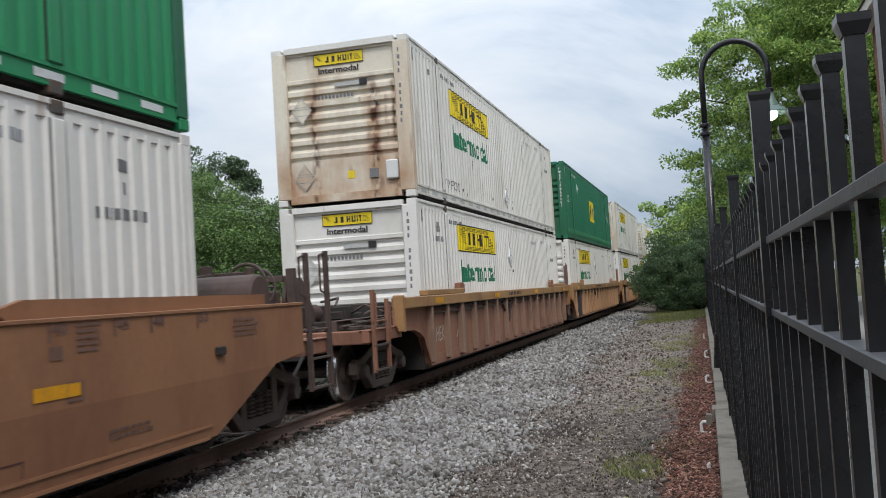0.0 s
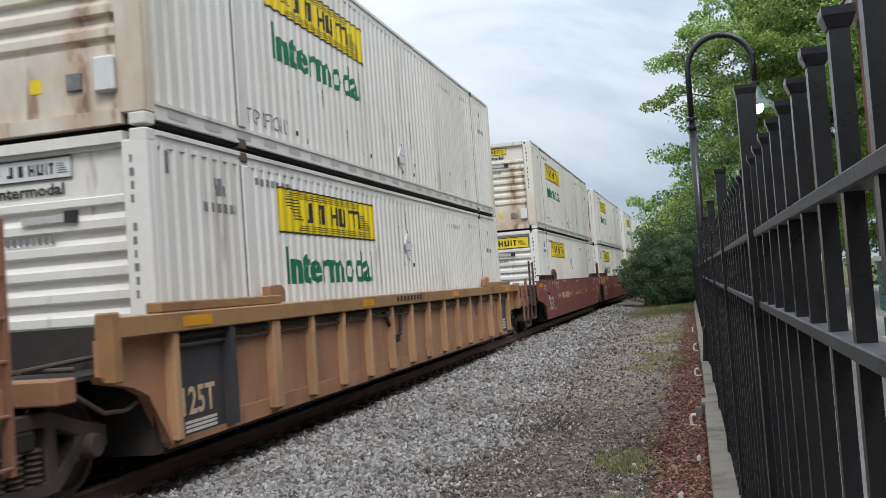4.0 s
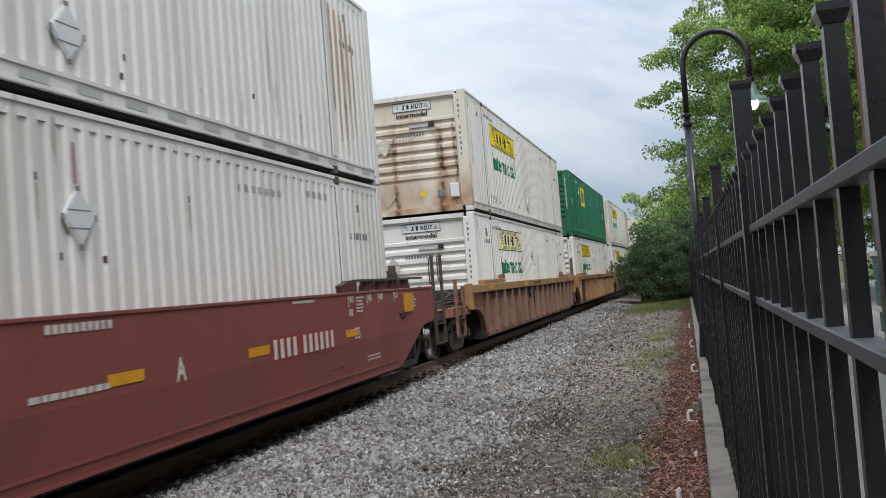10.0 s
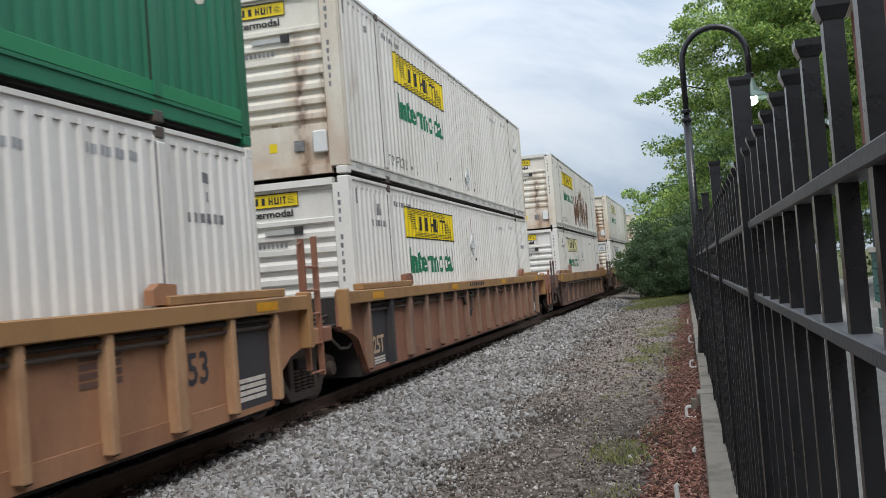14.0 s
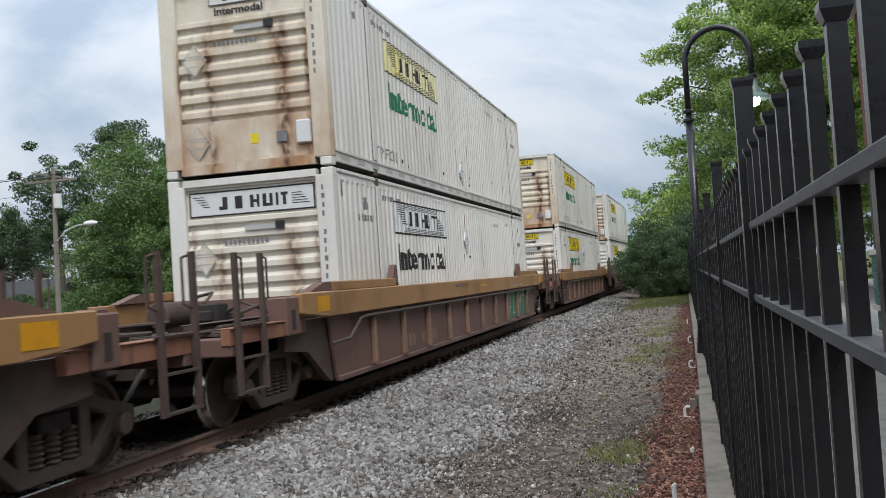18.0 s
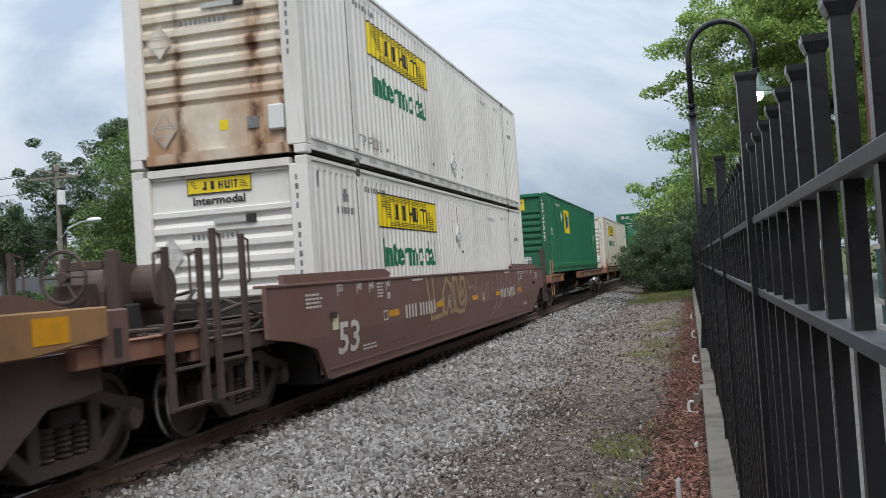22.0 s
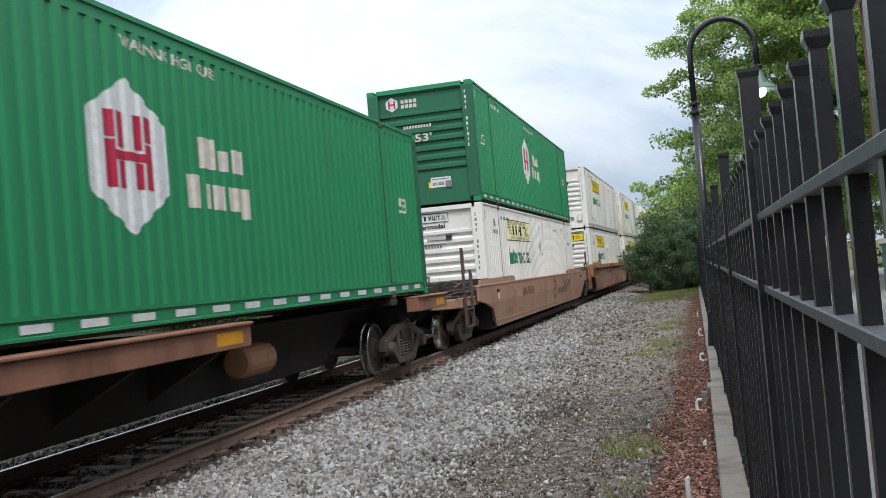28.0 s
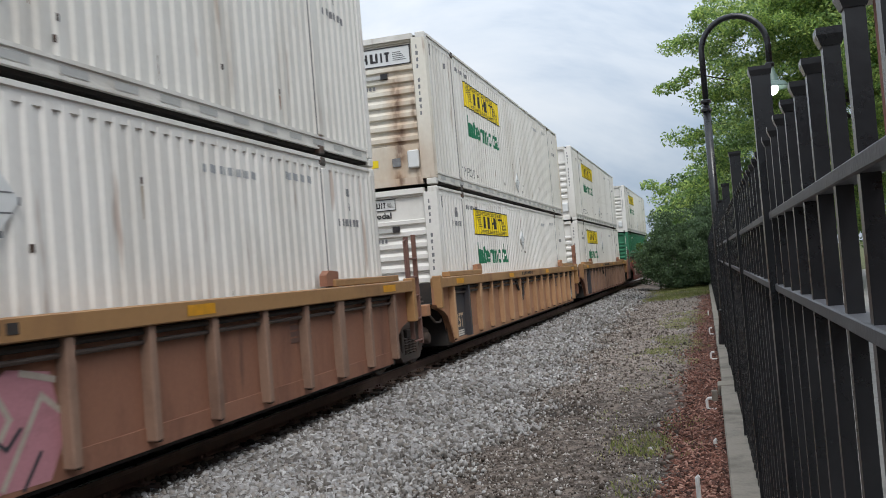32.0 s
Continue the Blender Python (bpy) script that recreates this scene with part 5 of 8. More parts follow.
def container(style, paint, end_paint, low, group, label, logo=(4.43, 1.58)):
    """A 53-foot container, its origin at the middle of its floor. Its front end looks towards -y, its near side towards +x."""
    c = thing("container", label, "container", group)
    flip = pose(0, 0, 0, 0, 0, 180)
    rim = paint
    part("side_panel", shared("side_panel", corrugated, paint), None, c)
    part("side_panel", shared("side_panel", corrugated, paint), None, c, at=flip)
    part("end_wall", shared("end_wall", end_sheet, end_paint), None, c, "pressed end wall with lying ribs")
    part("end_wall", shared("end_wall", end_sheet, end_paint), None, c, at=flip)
    part("roof", shared("roof", roof_sheet, rim), None, c)
    part("floor", shared("floor", lambda: boxes((-1.25, 1.25, -CL / 2 + 0.1, CL / 2 - 0.1, 0.03, 0.1)), M_UNDER), None, c)
    for m in (Matrix(), flip):
        part("top_rail", shared("top_rail", lambda: side_rails(True), rim), None, c, at=m)
        part("bottom_rail", shared("bottom_rail", lambda: side_rails(False), rim), None, c, at=m)
        part("end_sill", shared("end_sill", lambda: boxes((-1.06, 1.06, -CL / 2 + 0.002, -CL / 2 + 0.12, 0.03, 0.17)), end_paint), None, c, at=m)
        part("end_header", shared("end_header", lambda: boxes((-1.06, 1.06, -CL / 2 + 0.002, -CL / 2 + 0.12, 2.79, 2.895)), rim), None, c, at=m)
        part("corner_post", shared("corner_post", post_profile, end_paint if paint is not M_WHITE else paint), None, c, at=m)
        part("corner_post", shared("corner_post", post_profile, end_paint if paint is not M_WHITE else paint), None, c, at=m @ Matrix.Diagonal((-1, 1, 1, 1)))
        for y in (-CL / 2 + POST, CL / 2 - POST):
            part("lift_post", shared("lift_post", mid_post, rim), None, c, at=m @ pose(0, y, 0))
            # dark strips drawn in for the shadow in the gaps beside the post
            for d in (-0.087, 0.087):
                part("joint", shared("joint", lambda: boxes((CW / 2 - 0.04, CW / 2 - 0.004, -0.012, 0.012, 0.252, CH - 0.158)), M_UNDER if style in ("emp", "hub", "green") else M_GREYINK), None, c, at=m @ pose(0, y + d, 0))
    for x in (-1, 1):
        for y in (-CL / 2 + 0.085, CL / 2 - 0.085, -CL / 2 + POST, CL / 2 - POST):
            for z in (0.002, CH - 0.12):
                part("corner_casting", CASTING_MESH if abs(y) < 7 else shared("corner_casting", lambda: bevel(boxes((-0.09, 0.09, -0.085, 0.085, 0, 0.118)), 0.012), rim), None, c, at=pose(x * (CW / 2 - 0.088), y, z))
    green = style in ("emp", "hub", "green")
    mark = M_STENCIL if green else M_GREYINK
    # markings that cannot be read, as bars
    for key, make in (
        ("side_marking_upper", lambda: draped(bars(1.05, 0.085, 12, 1, 0.42), 2.28, 2.56)),
        ("side_marking_end", lambda: draped(bars(0.16, 0.11, 2, 1, 0.3), 1.30, 2.44)),
        ("side_marking_block", lambda: draped(sheet((0.33, 0.41, 0.18, 0.29), (0.43, 0.50, 0.18, 0.29), *[(0.085 * k, 0.085 * k + 0.05, 0, 0.10) for k in range(9)]), 1.02, 2.18)),
        ("side_marking_rear", lambda: draped(sheet((0.30, 0.38, 0.42, 0.53), (0.40, 0.47, 0.42, 0.53), (0.36, 0.43, 0.22, 0.33), *[(0.085 * k, 0.085 * k + 0.05, 0, 0.10) for k in range(9)]), 14.65, 2.0)),
        ("side_marking_far", lambda: draped(bars(1.2, 0.085, 12, 1, 0.45), 11.1, 2.45)),
        ("side_marking_words", lambda: draped(bars(0.85, 0.09, 8, 1, 0.4), 13.0, 2.52)),
        ("side_vent", lambda: draped(sheet((0, 0.075, 0, 0.22)), 0.32, 2.50)),
        ("side_marking_foot", lambda: draped(letters("TOP LIFT ONLY", 1.15, 0.19, 0.0), 2.2, 0.34)),
    ):
        if key == "side_marking_foot" and low:
            continue
        if key == "side_marking_block" and not low or green and key not in ("side_marking_upper", "side_vent"):
            continue
        part("side_marking", shared(key, make, M_FAINT if key in ("side_marking_far", "side_marking_words") else mark), None, c)
    part("end_marking", shared("end_marking", lambda: on_end(bars(0.72, 0.075, 10), -0.45, -CL / 2 + 0.045, 1.9), mark), None, c)
    part("post_marking", shared("post_marking", lambda: on_end(sheet(*[(0.008 * (k % 2), 0.034 + 0.008 * (k % 3), k * 0.125 + (0.14 if k > 5 else 0), k * 0.125 + 0.075 + (0.14 if k > 5 else 0)) for k in range(10)]), 1.12, -CL / 2 - 0.004, 1.32), mark), None, c, "upright row of marks")
    part("vent", shared("vent", lambda: boxes((0.48, 0.64, -CL / 2 + 0.02, -CL / 2 + 0.05, 0.40, 0.56)), M_GREYINK), None, c, "small grey vent plate")
    if not green:
        part("document_box", shared("document_box", lambda: bevel(boxes((0.80, 1.02, -CL / 2 - 0.03, -CL / 2 + 0.06, 0.34, 0.68)), 0.02), M_PALE), None, c, "grey box on the end wall")
    part("sticker", shared("sticker", lambda: on_end(sheet((0, 0.13, 0, 0.14)), 0.06, -CL / 2 + 0.045, 0.42), M_YELLOW), None, c, "small square yellow sticker")
    for x, z in () if style == "hub" else ((-0.76, 1.72),) if green else ((-0.76, 1.72), (-0.76, 0.50)):
        part("placard_holder", shared(("placard_holder", z), lambda: on_end(diamond_frame(0.25, 0.022), x, -CL / 2 + 0.005, z), M_DASH), None, c, "diamond placard frame")
        part("placard", shared(("placard", z), lambda: on_end(diamond(0.228), x, -CL / 2 + 0.02, z), M_PLACARD if green or end_paint is M_WHITE else end_paint), None, c)
        part("placard_marking", shared(("placard_end_lines", z), lambda: on_end(strokes(0.012, [(-0.12, 0.07), (0.12, 0.07)], [(-0.15, 0.03), (0.15, 0.03)], [(-0.12, -0.08), (0.12, -0.08)]), x, -CL / 2 + 0.016, z), M_DASH), None, c)
    # reflective dashes along the bottom rail
    if not low:
        dash = shared("dash", lambda: on_side(sheet((-0.18, 0.18, -0.035, 0.035)), CW / 2 - 0.015, 0, 0.15), M_REFLECT if green else M_DASH)
        if style != "emp":
            for k in range(22):
                part("reflector", dash, None, c, at=pose(0, -CL / 2 + 0.62 + k * 0.71, 0))
    if style == "emp":
        for m in (Matrix(), flip):
            part("bottom_board", shared("bottom_board", lambda: bevel(boxes((CW / 2 - 0.05, CW / 2 - 0.002, -CL / 2 + 0.21, CL / 2 - 0.21, 0.253, 0.40)), 0.006), M_GREEN), None, c, at=m)
        part("lettering", shared("length_far", lambda: draped(letters("53", 0.36, 0.26, 0.02), 14.9, 1.42), M_STENCIL), None, c, "white lettering")
        part("logo_panel", shared(("logo_panel", logo), lambda: draped(sheet((0, 1.45, 0, 0.92)), *logo), M_YELLOW), None, c, "yellow panel with dark and blue shapes")
        part("logo_mark", shared(("logo_mark_dark", logo), lambda: draped(sheet((0.16, 0.28, 0.16, 0.78), (0.34, 0.46, 0.16, 0.78), (0.52, 0.62, 0.16, 0.78)), *logo, 0.008), M_INK), None, c)
        part("logo_mark", shared(("logo_mark_blue", logo), lambda: draped(sheet((0.70, 0.79, 0.22, 0.66), (0.83, 0.89, 0.34, 0.60), (0.93, 1.02, 0.22, 0.66), (1.08, 1.18, 0.14, 0.66), (1.22, 1.34, 0.42, 0.66)), *logo, 0.008), M_BLUE), None, c)
        part("logo_panel", shared("end_logo", lambda: on_end(sheet((0, 0.80, 0, 0.40)), -0.30, -CL / 2 + 0.07, 2.33), M_YELLOW), None, c, "yellow panel with dark and blue shapes")
        part("logo_mark", shared("end_logo_dark", lambda: on_end(sheet((0.06, 0.12, 0.06, 0.34), (0.16, 0.22, 0.06, 0.34), (0.26, 0.30, 0.06, 0.34)), -0.30, -CL / 2 + 0.066, 2.33), M_INK), None, c)
        part("logo_mark", shared("end_logo_blue", lambda: on_end(sheet((0.34, 0.40, 0.10, 0.30), (0.46, 0.52, 0.10, 0.30), (0.57, 0.63, 0.08, 0.30), (0.63, 0.73, 0.24, 0.30)), -0.30, -CL / 2 + 0.066, 2.33), M_BLUE), None, c)
        part("placard", shared("side_placard", lambda: draped(diamond(0.24), 3.7, 2.2), M_PALE), None, c, "white diamond placard")
        part("lettering", shared("length_side", lambda: draped(letters("53", 0.36, 0.26, 0.02), 0.72, 1.42), M_STENCIL), None, c, "white lettering")
        part("lettering", shared("length_end", lambda: on_end(letters("53'", 0.42, 0.2, 0.02), -0.18, -CL / 2 + 0.03, 1.56), M_STENCIL), None, c, "white lettering")
        part("lettering", shared("warning", lambda: on_end(letters("W\nA\nR\nN\nI\nN\nG\n\nH\nI\nG\nH\n\nC\nU\nB\nE", 0.08, 1.35, 0.02), 1.14, -CL / 2 - 0.005, 1.18), M_STENCIL), None, c, "white lettering")
        part("plate", shared("weight_plate", lambda: on_end(sheet((0, 0.50, 0, 0.24)), 0.12, -CL / 2 + 0.04, 0.42), M_PALE), None, c, "white plate with small print")
        part("lettering", shared("weight_figures", lambda: on_end(letters("24,000 lbs", 0.44, 0.10, 0.02), 0.15, -CL / 2 + 0.036, 0.45), M_INK), None, c, "black lettering")
        part("plate_marking", shared("weight_bars", lambda: on_end(bars(0.44, 0.03, 9), 0.15, -CL / 2 + 0.036, 0.60), M_INK), None, c)
        part("end_marking", shared("end_list", lambda: on_end(bars(0.36, 0.34, 4, 7, 0.2), -0.98, -CL / 2 + 0.04, 0.3), M_STENCIL), None, c)
    elif style == "hub":
        part("logo_panel", shared("hexagon", lambda: draped(sheet([(0, 0.40), (0.62, 0.0), (1.25, 0.40), (1.25, 1.06), (0.62, 1.42), (0, 1.06)]), 6.36, 0.88), M_REFLECT), None, c, "white hexagon with crimson strokes")
        part("logo_mark", shared("hexagon_strokes", lambda: draped(sheet((0.26, 0.40, 0.42, 0.84), (0.44, 0.56, 0.42, 0.66), (0.70, 0.82, 0.42, 0.66), (0.86, 1.0, 0.42, 0.84), (0.26, 1.0, 0.67, 0.75), (0.26, 0.40, 0.86, 1.1), (0.44, 0.56, 0.78, 1.1), (0.70, 0.82, 0.78, 1.1), (0.86, 1.0, 0.86, 1.1)), 6.36, 0.88, 0.008), M_CRIMSON), None, c, "crimson strokes")
        # the firm's name stands as plain white shapes
        part("logo_name", shared("name_shapes", lambda: draped(sheet((0.32, 0.62, 0.48, 0.80), (0.70, 0.95, 0.48, 0.70), (1.02, 1.25, 0.48, 0.74), (0.0, 0.30, 0.06, 0.40), (0.38, 0.50, 0.06, 0.32), (0.56, 0.80, 0.06, 0.32), (0.86, 1.10, 0.06, 0.32), (1.16, 1.40, -0.02, 0.32)), 7.92, 1.12), M_STENCIL), None, c, "white shapes beside the hexagon")
        part("lettering", shared("warning_side", lambda: draped(letters("WARNING HIGH CUBE", 1.75, 0.11, 0.02), 6.95, 2.58), M_STENCIL), None, c, "white lettering")
        part("lettering", shared("length_side", lambda: draped(letters("53", 0.36, 0.26, 0.02), 0.72, 1.42), M_STENCIL), None, c, "white lettering")
        part("lettering", shared("length_far", lambda: draped(letters("53", 0.36, 0.26, 0.02), 14.9, 1.42), M_STENCIL), None, c, "white lettering")
        part("logo_panel", shared("end_hexagon", lambda: on_end(sheet([(0, 0.1), (0.15, 0), (0.3, 0.1), (0.3, 0.26), (0.15, 0.36), (0, 0.26)]), -0.86, -CL / 2 + 0.07, 2.36), M_REFLECT), None, c)
        part("logo_mark", shared("end_hexagon_strokes", lambda: on_end(sheet((0.06, 0.10, 0.08, 0.28), (0.20, 0.24, 0.08, 0.28), (0.10, 0.20, 0.16, 0.20)), -0.86, -CL / 2 + 0.066, 2.36), M_CRIMSON), None, c)
        part("logo_name", shared("end_name_shapes", lambda: on_end(bars(0.42, 0.24, 4, 2, 0.25), -0.48, -CL / 2 + 0.07, 2.42), M_STENCIL), None, c)
        part("lettering", shared("length_end", lambda: on_end(letters("53'", 0.42, 0.2, 0.02), -0.18, -CL / 2 + 0.03, 1.56), M_STENCIL), None, c, "white lettering")
        part("plate", shared("weight_plate", lambda: on_end(sheet((0, 0.50, 0, 0.24)), 0.12, -CL / 2 + 0.04, 0.42), M_PALE), None, c)
        part("lettering", shared("weight_figures", lambda: on_end(letters("24,000 lbs", 0.44, 0.10, 0.02), 0.15, -CL / 2 + 0.036, 0.45), M_INK), None, c, "black lettering")
        part("plate_marking", shared("weight_bars", lambda: on_end(bars(0.44, 0.03, 9), 0.15, -CL / 2 + 0.036, 0.60), M_INK), None, c)
    elif style != "green":
        film = {"y": M_YELLOW, "f": M_FADED, "o": M_PALE}[style[0]]
        z = 2.03 if low else 1.90
        part("logo_panel", shared(("logo_panel", z), lambda: draped(sheet((0, 3.66, 0, 0.57)), 2.82, z), film), None, c, {"y": "yellow panel with dark lines", "f": "faded yellow panel with dark lines", "o": "pale panel with dark outlines"}[style[0]])
        part("logo_mark", shared(("logo_mark", z), lambda: draped(badge(3.66, 0.57), 2.82, z, 0.008), M_INK), None, c)
        if style[0] == "o":
            part("logo_outline", shared(("logo_outline", z), lambda: draped(ring(3.66, 0.57, 0.03), 2.82, z, 0.007), M_INK), None, c)
        if style[1] != "n":
            part("lettering", shared(("word", z), lambda: draped(letters("Intermodal", 3.26, 0.47, 0.022), 2.975, z - 0.64), M_INK if style[1] == "k" else M_WORD), None, c, "big green lettering" if style[1] != "k" else "big black lettering")
        end_film = {"y": M_YELLOW, "o": M_PALE}[style[2]]
        if style[3] == "w":
            part("logo_panel", shared("end_wide", lambda: on_end(sheet((0, 2.0, 0, 0.37)), -1.0, -CL / 2 + 0.07, 2.34), end_film), None, c)
            part("logo_mark", shared("end_wide_mark", lambda: on_end(end_badge(2.0, 0.37), -1.0, -CL / 2 + 0.066, 2.34), M_INK), None, c)
        else:
            part("logo_panel", shared("end_small", lambda: on_end(sheet((0, 0.96, 0, 0.22)), -0.5, -CL / 2 + 0.07, 2.52), end_film), None, c)
            part("logo_mark", shared("end_small_mark", lambda: on_end(end_badge(0.96, 0.22), -0.5, -CL / 2 + 0.066, 2.52), M_INK), None, c)
            part("lettering", shared("end_word", lambda: on_end(letters("Intermodal", 0.78, 0.115, 0.03), -0.42, -CL / 2 + 0.07, 2.37), M_INK), None, c, "small dark lettering")
        part("lock_bar", shared("lock_bar", lambda: boxes((-0.1, 0.38, -CL / 2 + 0.015, -CL / 2 + 0.04, 2.10, 2.17)), M_DASH), None, c, "grey bar below the upper panel")
        part("lock_box", shared("lock_box", lambda: boxes((0.38, 0.52, -CL / 2 + 0.01, -CL / 2 + 0.04, 2.09, 2.20)), M_INK), None, c)
        for z in (2.0 if low else 0.60,):
            part("side_placard_holder", shared(("side_placard_holder", z), lambda: prism([(8.15 - CL / 2 + u * 0.27, z + v * 0.25) for u, v in ((0, -1), (0.82, 0), (0, 1), (-0.82, 0))], OUT - 0.01, OUT + 0.012, "x"), M_PALE), None, c, "diamond placard frame")
            plate = part("side_placard", shared(("side_placard", z), lambda: prism([(8.15 - CL / 2 + 0.012 + u * 0.248, z + 0.008 + v * 0.228) for u, v in ((0, -1), (0.82, 0), (0, 1), (-0.82, 0))], OUT + 0.012, OUT + 0.018, "x"), M_PALE), None, c, "white diamond plate")
            part("placard_marking", shared(("placard_line", z), lambda: on_side(strokes(0.012, [(-0.15, 0.06), (0.15, 0.06)], [(-0.14, -0.09), (0.13, -0.09)]), OUT + 0.0195, 8.15 - CL / 2, z), M_GREYINK), None, c)
            part("clip_marking", shared(("clip_marking", z), lambda: on_side(sheet((-0.03, 0.025, -0.27, -0.22), (-0.04, 0.02, 0.22, 0.26), (-0.24, -0.2, -0.03, 0.03), (0.2, 0.23, -0.03, 0.03)), OUT + 0.019, 8.15 - CL / 2, z), M_GREYINK), None, c)
        rr = random.Random(7 if low else 8)
        plugs = [(rr.uniform(6.9, 15.5), rr.uniform(0.5, 2.4)) for k in range(3)] + [(7.65, 2.3), (7.9, 1.68), (8.5, 1.66), (10.0, 2.28)] if low else [(rr.uniform(2.5, 15.5), rr.choice((rr.uniform(0.32, 0.7), rr.uniform(0.6, 1.6)))) for k in range(16)]
        part("fitting_marking", shared(("fitting", low), lambda: draped(sheet(*[(a - 0.015, a + 0.015, b - 0.032, b + 0.032) for a, b in plugs]), 0, 0, 0.006), M_PLUG), None, c, "small rusted fittings")
        worn = paint is not M_WHITE
        part("stain_marking", shared(("stain", low, worn), lambda: draped(sheet(*[[(a - 0.018, b - 0.05), (a - 0.006, b - 0.1 - (0.25 if worn else 0.5) * (0.5 + k % 3)), (a + 0.006, b - 0.1 - (0.25 if worn else 0.5) * (0.5 + k % 3)), (a + 0.02, b - 0.05)] for k, (a, b) in enumerate(plugs) if (k % 3 == 0 or worn) and b - 0.1 - (0.25 if worn else 0.5) * (0.5 + k % 3) > 0.27]), 0, 0, 0.005), M_BURN if worn else M_STAIN), None, c, "rust runs below the fittings")
        if low:
            part("tape", shared("red_tape", lambda: draped(sheet((-0.02, 0.025, 0, 0.34)), 8.13, 2.28, 0.007), M_GRAFFITI_P), None, c, "faded red tape")
    return c


# ---- bogies ----
WR = 0.44


def wheelset_mesh():
    if "wheelset" in SHARED:
        return SHARED["wheelset"]
    bm = bmesh.new()
    for s in (-1, 1):
        w = revolve([(0.86, 0.10), (0.86, 0.16), (0.80, 0.19), (0.80, 0.355), (0.84, 0.37), (0.84, 0.425), (0.83, WR - 0.005), (0.735, WR), (0.725, WR + 0.026), (0.70, WR + 0.02), (0.695, 0.37), (0.73, 0.35), (0.74, 0.19), (0.69, 0.15), (0.69, 0.1)])
        for v in w.verts:
            v.co.x *= s
        tmp = bpy.data.meshes.new("wheel")
        w.to_mesh(tmp)
        w.free()
        bm.from_mesh(tmp)
        bpy.data.meshes.remove(tmp)
    rod(bm, (-1.08, 0, 0), (1.08, 0, 0), 0.08, sides=12)
    bmesh.ops.recalc_face_normals(bm, faces=bm.faces)
    me = bpy.data.meshes.new("wheelset")
    for f in bm.faces:
        r = [math.hypot(v.co.y, v.co.z) for v in f.verts]
        f.material_index = 1 if min(r) > 0.42 else 0
    bm.to_mesh(me)
    bm.free()
    me.materials.append(M_CAST)
    me.materials.append(M_TREAD)
    SHARED["wheelset"] = me
    return me


def side_frame():
    """A cast side frame with its window for the springs."""
    bm = bmesh.new()
    for outline in (
        [(-1.12, 0.40), (-1.12, 0.58), (-0.80, 0.66), (-0.38, 0.80), (0.38, 0.80), (0.80, 0.66), (1.12, 0.58), (1.12, 0.40), (0.98, 0.44), (0.80, 0.52), (0.36, 0.68), (-0.36, 0.68), (-0.80, 0.52), (-0.98, 0.44)],
        [(-0.90, 0.52), (-0.76, 0.56), (-0.40, 0.26), (0.40, 0.26), (0.76, 0.56), (0.90, 0.52), (0.46, 0.14), (-0.46, 0.14)],
        [(-0.46, 0.24), (-0.46, 0.72), (-0.32, 0.72), (-0.32, 0.24)],
        [(0.32, 0.24), (0.32, 0.72), (0.46, 0.72), (0.46, 0.24)],
    ):
        o = prism(outline, 0.955, 1.09, "x")
        tmp = bpy.data.meshes.new("piece")
        o.to_mesh(tmp)
        o.free()
        bm.from_mesh(tmp)
        bpy.data.meshes.remove(tmp)
    return bevel(bm, 0.012)


def spring():
    bm = bmesh.new()
    profile = [(0.26 + 0.023 * k, 0.09 if k % 2 else 0.06) for k in range(13)]
    w = revolve([(a, rr) for a, rr in profile], 10)
    for v in w.verts:
        v.co = (1.03 + v.co.y, v.co.z, v.co.x)
    tmp = bpy.data.meshes.new("coil")
    w.to_mesh(tmp)
    w.free()
    bm.from_mesh(tmp)
    bpy.data.meshes.remove(tmp)
    return bm


WHEELS = []


def bogie(car, y):
    b = part("bogie", shared("bogie_bolster", lambda: bevel(boxes((-1.1, 1.1, -0.2, 0.2, 0.52, 0.68), (-0.35, 0.35, -0.35, 0.35, 0.6, 0.9)), 0.02), M_UNDER), None, car, at=pose(0, y, 0))
    for m in (Matrix(), pose(0, 0, 0, 0, 0, 180)):
        part("side_frame", shared("side_frame", side_frame, M_CAST), None, b, at=m)
        for yy in (-0.21, 0.0, 0.21):
            part("spring", shared("spring", spring, M_CAST), None, b, at=m @ pose(0, yy, 0))
        for yy in (-0.875, 0.875):
            part("bearing", shared("bearing", lambda: bevel(rod(bmesh.new(), (1.0, 0, WR), (1.17, 0, WR), 0.12, 0.10, sides=14), 0.012), M_CAST), None, b, at=m @ pose(0, yy, 0))
        for yy in (-0.875, 0.875):
            part("pedestal", shared("axle_pedestal", lambda: bevel(boxes((0.97, 1.075, -0.17, -0.125, 0.33, 0.60), (0.97, 1.075, 0.125, 0.17, 0.33, 0.60), (0.97, 1.075, -0.17, 0.17, 0.545, 0.62)), 0.01), M_CAST), None, b, at=m @ pose(0, yy, 0))
    part("brake_beam", shared("brake_beam", lambda: boxes((-0.8, 0.8, -0.44, -0.36, 0.36, 0.46), (-0.8, 0.8, 0.36, 0.44, 0.36, 0.46)), M_UNDER), None, b)
    for yy in (-0.875, 0.875):
        w = part("wheelset", wheelset_mesh(), None, b, at=pose(0, yy, WR))
        WHEELS.append((w, car, y + yy, yy))
    return b


# ---- cars ----
def mirrored(name, key, make, mat, car, label="", at=None):
    """A part on the near side and its mirror image on the far side."""
    me = shared(key, make, mat)
    at = at or Matrix()
    part(name, me, None, car, label, at=at)
    part(name, me, None, car, label, at=Matrix.Diagonal((-1, 1, 1, 1)) @ at)


